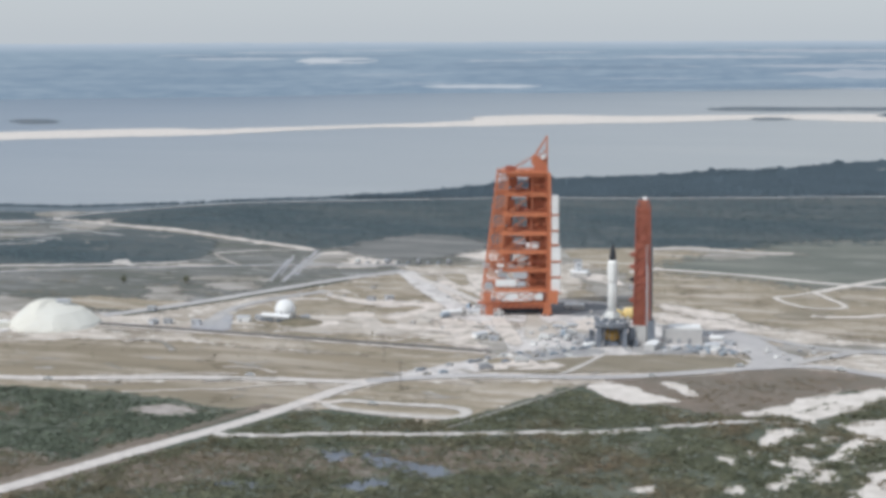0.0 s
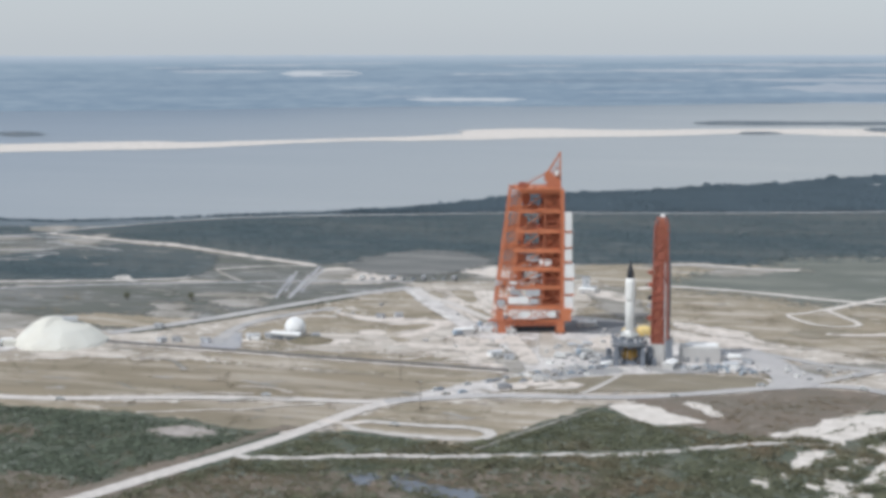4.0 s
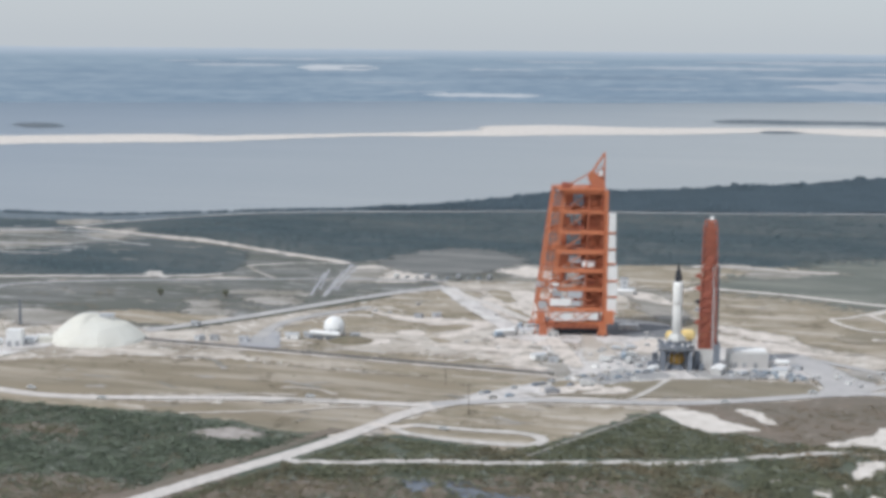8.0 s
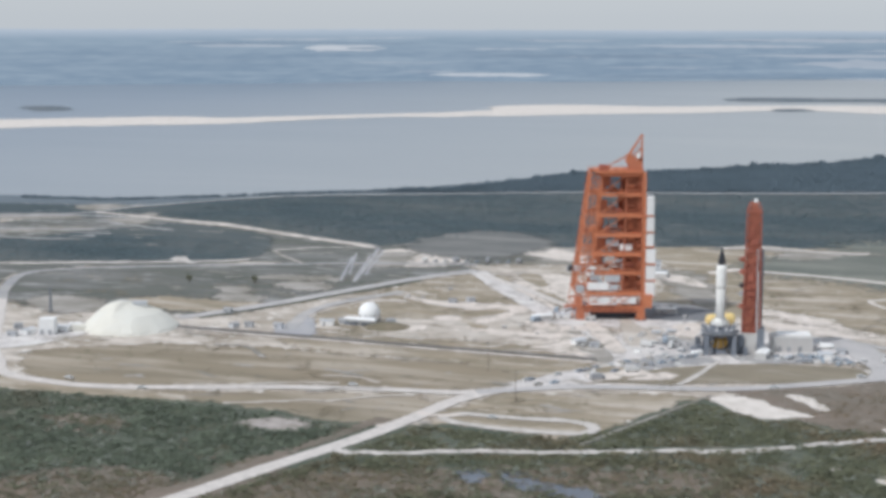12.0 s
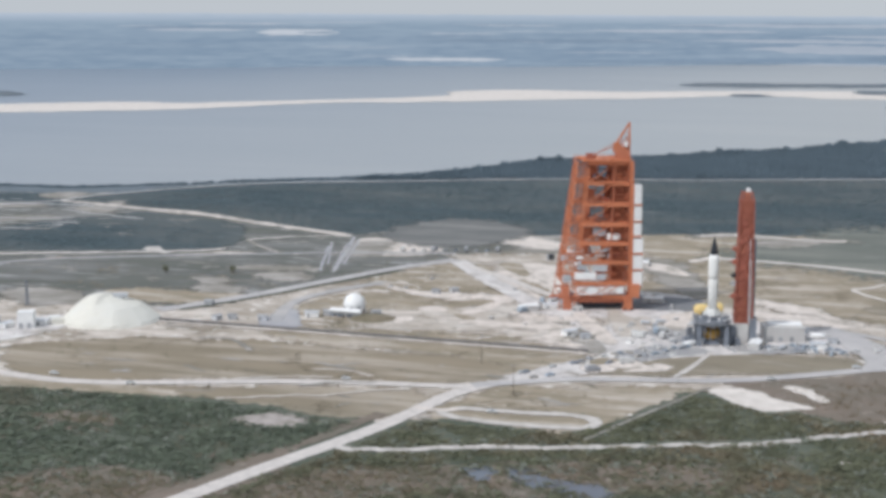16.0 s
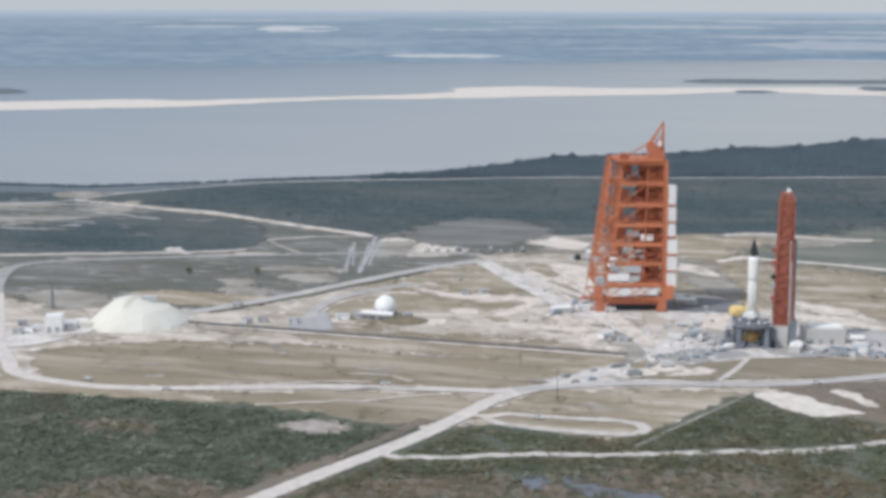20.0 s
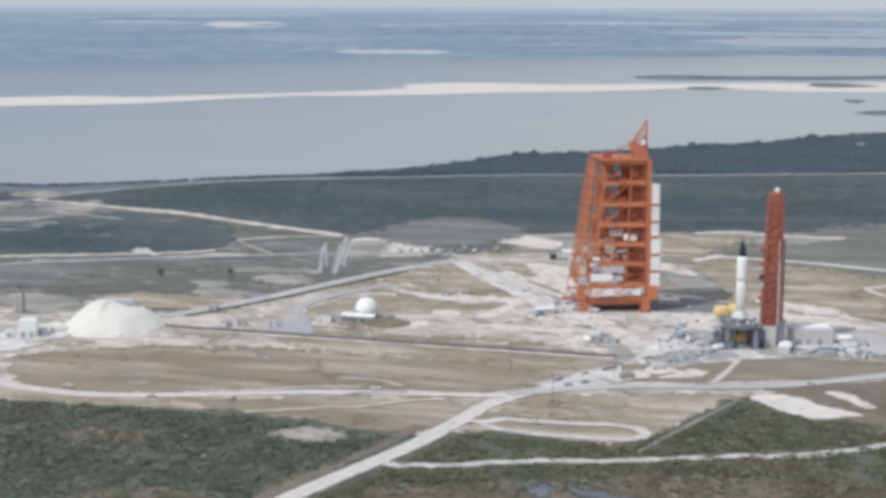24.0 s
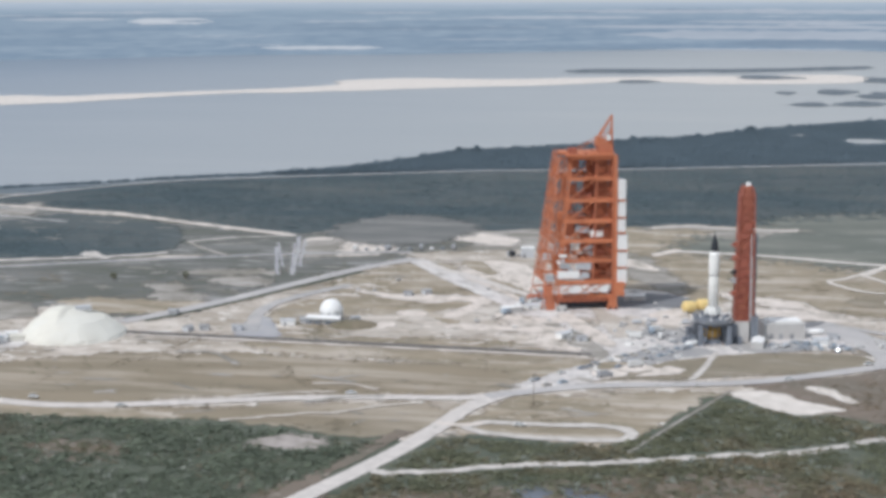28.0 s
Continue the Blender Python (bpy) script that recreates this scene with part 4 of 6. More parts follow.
strip("track", [(-330, -34), (-250, -37.5), (-160, -42), (-79, -46)], 3.0, 0.24, BARE, "pale bare strip beside the cable trench", "track", uneven=0.7, jag=0.5, step=3)
strip("track", [(-14, -26), (-20, -56), (-27, -84)], 2.6, 0.29, TRACK_SAND, "narrow pale path from the pad to the road", "track", uneven=0.5)

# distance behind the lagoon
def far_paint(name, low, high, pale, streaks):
    """Glowing far-land tone, haze painted in from its foot to its top, with paler streaks."""
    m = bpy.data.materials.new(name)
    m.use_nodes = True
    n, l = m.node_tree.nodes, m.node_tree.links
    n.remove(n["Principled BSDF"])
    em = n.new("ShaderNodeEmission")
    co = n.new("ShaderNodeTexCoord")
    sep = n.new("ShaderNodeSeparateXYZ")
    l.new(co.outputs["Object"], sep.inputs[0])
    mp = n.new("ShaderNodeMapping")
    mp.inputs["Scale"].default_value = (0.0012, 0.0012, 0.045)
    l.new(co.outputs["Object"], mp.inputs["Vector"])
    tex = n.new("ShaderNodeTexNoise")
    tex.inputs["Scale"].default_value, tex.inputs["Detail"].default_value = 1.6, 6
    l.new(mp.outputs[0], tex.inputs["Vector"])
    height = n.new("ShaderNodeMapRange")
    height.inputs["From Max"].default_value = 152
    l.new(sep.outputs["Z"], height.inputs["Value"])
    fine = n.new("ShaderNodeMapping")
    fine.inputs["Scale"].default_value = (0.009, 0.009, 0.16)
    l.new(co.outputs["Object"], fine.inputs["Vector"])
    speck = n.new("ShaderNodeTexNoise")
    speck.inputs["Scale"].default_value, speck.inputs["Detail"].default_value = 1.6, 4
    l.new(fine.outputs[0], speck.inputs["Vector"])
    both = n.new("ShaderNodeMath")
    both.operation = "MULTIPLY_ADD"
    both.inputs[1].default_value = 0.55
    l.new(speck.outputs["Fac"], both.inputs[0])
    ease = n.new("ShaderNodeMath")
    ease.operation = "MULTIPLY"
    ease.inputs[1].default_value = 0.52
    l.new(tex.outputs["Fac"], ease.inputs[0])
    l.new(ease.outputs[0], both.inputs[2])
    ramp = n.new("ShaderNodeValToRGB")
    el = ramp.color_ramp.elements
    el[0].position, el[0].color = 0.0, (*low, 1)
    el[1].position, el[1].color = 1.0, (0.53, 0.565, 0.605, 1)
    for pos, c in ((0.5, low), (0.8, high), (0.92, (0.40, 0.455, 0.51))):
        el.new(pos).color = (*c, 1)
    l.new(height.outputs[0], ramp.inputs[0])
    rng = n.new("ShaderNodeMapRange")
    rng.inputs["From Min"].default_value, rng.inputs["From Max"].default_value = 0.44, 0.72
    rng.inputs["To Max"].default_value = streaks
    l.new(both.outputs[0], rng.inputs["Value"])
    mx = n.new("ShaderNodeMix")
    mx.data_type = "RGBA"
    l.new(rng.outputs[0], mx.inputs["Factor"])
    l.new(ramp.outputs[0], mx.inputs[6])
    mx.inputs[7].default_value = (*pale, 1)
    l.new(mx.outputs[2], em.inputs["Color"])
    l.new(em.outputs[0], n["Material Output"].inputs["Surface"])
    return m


# haze is part of these colours, and the surfaces glow without any lamp
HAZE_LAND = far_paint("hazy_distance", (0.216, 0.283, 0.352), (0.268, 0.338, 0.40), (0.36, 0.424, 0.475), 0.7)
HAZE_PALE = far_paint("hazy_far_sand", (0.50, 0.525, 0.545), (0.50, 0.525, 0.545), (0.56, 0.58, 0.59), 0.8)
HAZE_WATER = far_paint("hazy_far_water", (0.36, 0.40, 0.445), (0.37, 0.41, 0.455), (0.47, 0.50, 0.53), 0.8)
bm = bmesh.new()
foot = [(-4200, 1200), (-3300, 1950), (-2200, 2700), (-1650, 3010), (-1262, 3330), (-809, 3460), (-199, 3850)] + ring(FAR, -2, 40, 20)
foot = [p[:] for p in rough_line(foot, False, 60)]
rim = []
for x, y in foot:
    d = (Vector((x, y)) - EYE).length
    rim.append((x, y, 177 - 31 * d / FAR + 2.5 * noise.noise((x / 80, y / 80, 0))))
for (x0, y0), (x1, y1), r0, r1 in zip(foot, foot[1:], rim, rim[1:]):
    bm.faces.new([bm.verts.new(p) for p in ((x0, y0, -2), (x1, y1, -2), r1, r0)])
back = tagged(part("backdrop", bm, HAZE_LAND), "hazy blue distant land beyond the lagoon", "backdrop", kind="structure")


def far_strip(name, a0, a1, z0, z1, material, label, nearer=12.0):
    """A pale or dark level band lying on the far land, between two headings."""
    bm = bmesh.new()
    up, low = [], []
    steps = 70
    for i in range(steps + 1):
        a = a0 + (a1 - a0) * i / steps
        way = Vector((math.sin(radians(a)), math.cos(radians(a))))
        d = FAR
        for (x0, y0), (x1, y1) in zip(foot, foot[1:]):
            h0, h1 = (math.degrees(math.atan2(x - EYE.x, y - EYE.y)) for x, y in ((x0, y0), (x1, y1)))
            if h0 <= a < h1:
                q = Vector((x0, y0)).lerp(Vector((x1, y1)), (a - h0) / (h1 - h0))
                d = (q - EYE).length
        d -= nearer
        ends = min(1.0, 5 * i / steps + 0.02, 5 * (1 - i / steps) + 0.02)
        mid, half = (z0 + z1) / 2 + 0.2 * (z1 - z0) * noise.noise((a * 1.3, 9, z0)), (z1 - z0) / 2 * ends
        p = EYE + way * d
        for line, side, w in ((up, 1, 3.0), (low, -1, 17.0)):
            z = mid + side * max(0.05, half + min(half, 2.2) * (0.9 * noise.noise((a * 1.7, w, z0)) + 0.6 * noise.noise((a * 6, w, z0))) * ends)
            line.append(bm.verts.new((p.x, p.y, 180 - (180 - z) * d / 4690)))
    for i in range(steps):
        bm.faces.new((low[i], low[i + 1], up[i + 1], up[i]))
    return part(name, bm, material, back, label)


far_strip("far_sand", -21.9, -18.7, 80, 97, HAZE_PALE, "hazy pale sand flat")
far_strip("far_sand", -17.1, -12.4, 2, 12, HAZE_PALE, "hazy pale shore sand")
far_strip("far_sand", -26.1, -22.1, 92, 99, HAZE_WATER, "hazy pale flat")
far_strip("far_water", -3.6, 9.0, 34, 60, HAZE_WATER, "pale band of inlet and painted haze")
far_strip("far_water", -3.0, 6.0, -2, 6, HAZE_WATER, "pale band of inlet and painted haze")
far_strip("far_water", -9.6, -2.2, 94, 102, HAZE_WATER, "pale band of inlet and painted haze")
# pale bands painted for the thicker haze toward the east
far_strip("far_water", -5.5, 10, 66, 76, HAZE_WATER, "pale band of inlet and painted haze")
far_strip("far_water", -1.5, 10, 82, 91, HAZE_WATER, "pale band of inlet and painted haze")
far_strip("far_water", -7.0, 10, 112, 122, HAZE_WATER, "pale band of inlet and painted haze")
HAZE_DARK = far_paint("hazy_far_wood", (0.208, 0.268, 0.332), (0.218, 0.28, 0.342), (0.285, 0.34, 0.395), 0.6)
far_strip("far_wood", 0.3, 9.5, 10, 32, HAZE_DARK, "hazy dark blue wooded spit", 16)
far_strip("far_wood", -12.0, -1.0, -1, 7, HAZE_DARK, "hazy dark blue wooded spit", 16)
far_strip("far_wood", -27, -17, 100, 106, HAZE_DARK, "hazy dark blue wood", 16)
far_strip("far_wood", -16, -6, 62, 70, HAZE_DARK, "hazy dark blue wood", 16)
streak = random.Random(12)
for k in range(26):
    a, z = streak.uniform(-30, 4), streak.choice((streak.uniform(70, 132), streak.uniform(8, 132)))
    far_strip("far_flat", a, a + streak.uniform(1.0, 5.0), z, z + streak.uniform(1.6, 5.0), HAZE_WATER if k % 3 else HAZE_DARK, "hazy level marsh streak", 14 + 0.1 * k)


# ---- vegetation ----
def inside(px, py, poly):
    """Which of the points lie in the polygon."""
    hit = np.zeros(len(px), bool)
    for (x0, y0), (x1, y1) in zip(poly, poly[1:] + poly[:1]):
        cut = ((y0 > py) != (y1 > py))
        hit ^= cut & (px < (x1 - x0) * (py - y0) / ((y1 - y0) or 1e-9) + x0)
    return hit


def clump_shapes(rng, kinds, leaves):
    """Low ragged domes of small leaves that point every way, three corners a leaf."""
    out = []
    for _ in range(kinds):
        d = rng.normal(0, 1, (leaves, 3))
        d /= np.linalg.norm(d, axis=1)[:, None]
        c = d * rng.uniform(0.35, 1.0, (leaves, 1)) ** 0.5
        c[:, 2] = np.abs(c[:, 2])
        out.append((c[:, None] + rng.normal(0, 0.3, (leaves, 3, 3))).reshape(-1, 3))
    return np.array(out)


def scatter(name, px, py, size, tall, material, label, category, seed, ground=0.1, leaves=12):
    """One object of many small leafy clumps standing on the ground."""
    rng = np.random.default_rng(seed)
    shapes = clump_shapes(rng, 24, leaves)
    n, k = len(px), leaves * 3
    a = rng.uniform(0, 6.28, n)
    base = shapes[rng.integers(0, 24, n)]
    vs = np.empty((n, k, 3))
    c, s = np.cos(a)[:, None], np.sin(a)[:, None]
    vs[..., 0] = (base[..., 0] * c - base[..., 1] * s) * size[:, None] + px[:, None]
    vs[..., 1] = (base[..., 0] * s + base[..., 1] * c) * size[:, None] + py[:, None]
    vs[..., 2] = np.maximum(base[..., 2], -0.05) * 1.3 * tall[:, None] + ground
    me = bpy.data.meshes.new(name)
    me.vertices.add(n * k)
    me.vertices.foreach_set("co", vs.ravel())
    me.loops.add(n * k)
    me.loops.foreach_set("vertex_index", np.arange(n * k, dtype=np.int32))
    me.polygons.add(n * leaves)
    me.polygons.foreach_set("loop_start", np.arange(0, n * k, 3, dtype=np.int32))
    me.update(calc_edges=True)
    me.materials.append(material)
    return tagged(new(name, me), label, category, kind="stuff")


def spread(poly, per, seed, holes=(), thin=0.0, scale=18.0):
    """Random places in a polygon, one for every so many square metres, thinned by broad noise."""
    rng = np.random.default_rng(seed)
    xs, ys = [p[0] for p in poly], [p[1] for p in poly]
    n = int((max(xs) - min(xs)) * (max(ys) - min(ys)) / per)
    px, py = rng.uniform(min(xs), max(xs), n), rng.uniform(min(ys), max(ys), n)
    keep = inside(px, py, poly)
    for h in holes:
        keep &= ~inside(px, py, h)
    px, py = px[keep], py[keep]
    if thin:
        w = np.array([1.3 * noise.noise((x / scale, y / scale, seed)) + 0.9 * noise.noise((x / scale * 3, y / scale * 3, seed)) for x, y in zip(px, py)])
        keep = rng.uniform(-0.5, 0.5, len(px)) + w > thin
        px, py = px[keep], py[keep]
    return px, py, rng


ROAD_GAP = [(-262, -465), (-207, -336), (-182, -273), (-160, -220), (-148, -184), (-124, -180), (-136, -220), (-158, -273), (-183, -336), (-236, -465)]
TRAIL_GAP = [(-150, -246), (-123, -241), (-90, -230), (-60, -221), (-25, -205), (18, -190), (46, -175), (77, -158), (77, -150), (46, -167), (18, -182), (-25, -197), (-60, -213), (-90, -222), (-123, -233), (-150, -238)]
SANDS = EAST_SANDS + [
         [(-5, -104), (3, -97), (19, -100), (36, -114), (38, -118), (26, -127), (12, -125)],
         [(-69, -259), (-62, -254), (-56, -262), (-62, -268)], [(-54, -261), (-35, -265), (-38, -276), (-50, -270)], [(-68, -299), (-61, -288), (-48, -290), (-57, -304)],
         [(-91, -257), (-85, -252), (-79, -261), (-84, -267)], [(-76, -251), (-67, -251), (-69, -260)],
         [(-206, -216), (-205, -206), (-193, -200), (-179, -203), (-176, -211), (-187, -219)]]
FIRE_GAP = [(-10, -100), (-22, -128), (-35, -158), (-54, -203), (-51, -203), (-32, -158), (-19, -128), (-7, -102)]
SCRUB_W = [(-480, -195), (-410, -181), (-356, -190), (-271, -187), (-213, -193), (-170, -202), (-150, -208), (-173, -268), (-186, -304), (-215, -380), (-420, -400)]
SCRUB_E = [(-176, -304), (-162, -268), (-143, -226), (-128, -195), (-90, -196), (-60, -198), (-39, -167), (-15, -115), (-5, -121), (18, -137), (49, -143), (76, -147), (90, -127), (110, -101), (142, -76), (220, -84), (260, -300), (240, -360), (-200, -380)]
for poly, seed in ((SCRUB_W, 11), (SCRUB_E, 12)):
    px, py, rng = spread(poly, 2.6, seed, [ROAD_GAP, TRAIL_GAP, FIRE_GAP] + SANDS + SPOTS + HEATH, thin=-0.45, scale=24)
    wide = 0.6 + rng.gamma(1.6, 0.7, len(px)).clip(0, 4.0)
    scatter("scrub_bushes", px, py, wide, 0.25 + wide * rng.uniform(0.08, 0.24, len(px)), LEAF_GREEN if seed == 11 else LEAF, "dense low green coastal scrub bushes", "bushes", seed)
    px, py, rng = spread(poly, 7.0, seed + 5, [ROAD_GAP, TRAIL_GAP, FIRE_GAP] + SANDS + SPOTS, thin=0.35, scale=30)
    wide = 0.5 + rng.gamma(1.5, 0.45, len(px)).clip(0, 2.2)
    scatter("dry_bushes", px, py, wide, 0.15 + wide * rng.uniform(0.06, 0.18, len(px)), LEAF_BROWN, "brown dry low shrubs among the scrub", "bushes", seed + 5)
    px, py, rng = spread(poly, 15.0, seed + 9, [ROAD_GAP, TRAIL_GAP, FIRE_GAP] + SANDS + SPOTS, thin=0.15, scale=16)
    wide = 0.5 + rng.gamma(1.5, 0.5, len(px)).clip(0, 2.4)
    scatter("pale_bushes", px, py, wide, 0.6 + wide * rng.uniform(0.1, 0.3, len(px)), LEAF_PALE, "pale grey green bushes standing in the scrub", "bushes", seed + 9)
for k, poly in enumerate(HEATH):
    px, py, rng = spread(poly, 3.2, 60 + k, SANDS[:6] + [ROAD_GAP], thin=-0.1, scale=12)
    wide = 0.5 + rng.gamma(1.5, 0.45, len(px)).clip(0, 2.0)
    scatter("dry_bushes", px, py, wide, 0.15 + wide * rng.uniform(0.08, 0.22, len(px)), LEAF_BROWN, "low brown heath shrubs", "bushes", 60 + k)
    px, py, rng = spread(poly, 4.5, 70 + k, SANDS + [ROAD_GAP], thin=0.0, scale=11)
    wide = 0.5 + rng.gamma(1.5, 0.45, len(px)).clip(0, 2.0)
    scatter("scrub_bushes", px, py, wide, 0.2 + wide * rng.uniform(0.12, 0.3, len(px)), LEAF, "green bushes scattered in brown heath", "bushes", 70 + k)

# bushes strewn over the white sand
for k, poly in enumerate((SANDS[0], SANDS[1], SANDS[8])):
    px, py, rng = spread(poly, 7.0, 95 + k, thin=0.5, scale=11)
    wide = 0.5 + rng.gamma(1.5, 0.5, len(px)).clip(0, 2.4)
    scatter("dry_bushes", px, py, wide, 0.15 + wide * rng.uniform(0.08, 0.25, len(px)), LEAF_BROWN if k else LEAF, "low shrubs strewn over white sand", "bushes", 95 + k, 0.2)

SHORE_A = [(-775, 505), (-684, 508), (-650, 527), (-592, 565), (-545, 600), (-476, 642), (-430, 668), (-427, 688), (-457, 668), (-532, 626), (-578, 584), (-650, 541), (-684, 522), (-775, 518)]
SHORE_B = [(-440, 660), (-367, 682), (-246, 735), (-87, 775), (79, 834), (330, 927), (560, 1080), (620, 1640), (330, 1478), (76, 1243), (-22, 1108), (-86, 1072), (-136, 1006), (-222, 938), (-278, 918), (-332, 805), (-393, 705), (-427, 688)]
CLEARINGS = [[(158, 1085), (172, 1122), (200, 1130), (226, 1100), (214, 1062), (180, 1050)], [(96, 1140), (108, 1172), (128, 1176), (132, 1150), (112, 1126)]]
for k, pts in enumerate(CLEARINGS):
    patch("pond", [(0.94 * x + 0.06 * pts[0][0], 0.94 * y + 0.06 * pts[0][1]) for x, y in pts], 0.2, WATER, "small pale pond in the shore wood", "pond", jag=5, step=4, seed=60 + k)
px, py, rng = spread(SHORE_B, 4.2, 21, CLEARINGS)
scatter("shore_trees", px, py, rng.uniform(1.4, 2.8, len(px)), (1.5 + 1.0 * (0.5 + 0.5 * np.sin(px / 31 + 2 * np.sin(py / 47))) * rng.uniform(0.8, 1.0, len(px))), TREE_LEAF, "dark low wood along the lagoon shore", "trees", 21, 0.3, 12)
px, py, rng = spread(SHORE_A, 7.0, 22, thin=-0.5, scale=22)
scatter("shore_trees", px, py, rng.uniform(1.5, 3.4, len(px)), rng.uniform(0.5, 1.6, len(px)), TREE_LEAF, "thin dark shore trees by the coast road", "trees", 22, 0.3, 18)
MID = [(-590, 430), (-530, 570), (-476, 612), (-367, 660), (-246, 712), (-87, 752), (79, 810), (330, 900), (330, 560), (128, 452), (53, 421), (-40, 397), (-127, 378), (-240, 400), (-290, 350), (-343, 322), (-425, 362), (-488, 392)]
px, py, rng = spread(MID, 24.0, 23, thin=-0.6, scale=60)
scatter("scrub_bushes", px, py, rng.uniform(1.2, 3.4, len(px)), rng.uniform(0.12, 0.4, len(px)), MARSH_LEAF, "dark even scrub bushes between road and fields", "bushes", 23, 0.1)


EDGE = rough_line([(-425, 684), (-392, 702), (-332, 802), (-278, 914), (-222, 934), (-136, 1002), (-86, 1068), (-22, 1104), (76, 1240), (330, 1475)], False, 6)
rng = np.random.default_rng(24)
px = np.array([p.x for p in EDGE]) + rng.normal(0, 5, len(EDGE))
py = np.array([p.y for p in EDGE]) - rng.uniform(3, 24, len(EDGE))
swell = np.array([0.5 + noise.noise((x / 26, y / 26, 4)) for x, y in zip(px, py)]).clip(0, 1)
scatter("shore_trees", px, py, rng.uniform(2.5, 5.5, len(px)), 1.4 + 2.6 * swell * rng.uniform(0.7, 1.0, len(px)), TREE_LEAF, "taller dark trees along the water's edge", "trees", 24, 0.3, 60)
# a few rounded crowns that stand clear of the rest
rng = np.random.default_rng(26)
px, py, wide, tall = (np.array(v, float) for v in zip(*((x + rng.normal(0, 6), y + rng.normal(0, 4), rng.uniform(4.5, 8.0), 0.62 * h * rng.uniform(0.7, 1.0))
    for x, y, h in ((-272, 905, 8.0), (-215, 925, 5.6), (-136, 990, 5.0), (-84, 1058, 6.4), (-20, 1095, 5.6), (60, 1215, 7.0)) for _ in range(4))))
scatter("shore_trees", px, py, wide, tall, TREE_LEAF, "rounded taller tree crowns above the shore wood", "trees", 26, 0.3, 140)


# ---- service tower ----
def bar(name, p, q, w, material, parent, d=None):
    bm = bmesh.new()
    beam(bm, p, q, w, d)
    return part(name, bm, material, parent)


def block(name, x, y, z, sx, sy, sz, material, parent, label="", rz=0.0, top=1.0):
    bm = bmesh.new()
    box(bm, x, y, z, sx, sy, sz, rz, top)
    return part(name, bm, material, parent, label)


TOWER = pose(-90.5, 68, 0.18, 0, 0, 17)
tower = thing("service_tower", "tall orange steel lattice mobile service tower with white cabins", "service tower", TOWER)
WING = 0.18


def leg_at(k, z):
    """The place of the corner column k at a height: the two west columns lean inward."""
    f = z / 90.0
    x = (-22.0 + 11.0 * f) if k in (0, 3) else (20.5 - 0.3 * f)
    y = (2.0 + 4.0 * f) if k in (0,) else ((0.0 + 3.0 * f) if k == 1 else 36.0 - 8.0 * f)
    return Vector((x, y, z))


def front_at(f, z):
    """A place on the front face, a share of its width from the west column."""
    return leg_at(0, z).lerp(leg_at(1, z), f)


LEVELS = [8.0, 16.0, 28.5, 40.0, 51.5, 63.5, 76.0, 88.0]
for k in range(4):
    bar("column", leg_at(k, 0), leg_at(k, 90), (0.4, 2.6, 1.3, 0.4)[k], ORANGE, tower)
# the bright east column carries a ladder, the front column is a laced pair
ladder = bar("ladder", (19.0, -1.7, 4), (19.0, 1.2, 88), 0.35, ORANGE_DEEP, tower)
for k, w in ((WING - 0.02, 0.7), (WING + 0.03, 1.0)):
    bar("front_column", front_at(k, 0), front_at(k, 90), w, ORANGE, tower)
for i in range(22):
    z = 3 + 4 * i
    bar("column_lacing", front_at(WING - 0.02, z), front_at(WING + 0.03, z + 3.4), 0.3, ORANGE, tower)
for z in LEVELS:
    g = bar("girder", front_at(WING, z), leg_at(1, z), 1.2, ORANGE, tower, 1.9)
    bar("girder_end", leg_at(0, z), front_at(WING, z), 0.4, ORANGE, g, 0.7)
    for a, b in ((1, 2), (2, 3), (3, 0)):
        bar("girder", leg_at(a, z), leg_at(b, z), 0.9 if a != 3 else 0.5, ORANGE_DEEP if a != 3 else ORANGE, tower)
    if z > 8:
        for a, b in ((0, 1), (1, 2), (2, 3), (3, 0)):
            for dz in (1.9, 3.0):
                bar("handrail", leg_at(a, z) + Vector((0, 0, dz)), leg_at(b, z) + Vector((0, 0, dz)), 0.16, ORANGE, g)
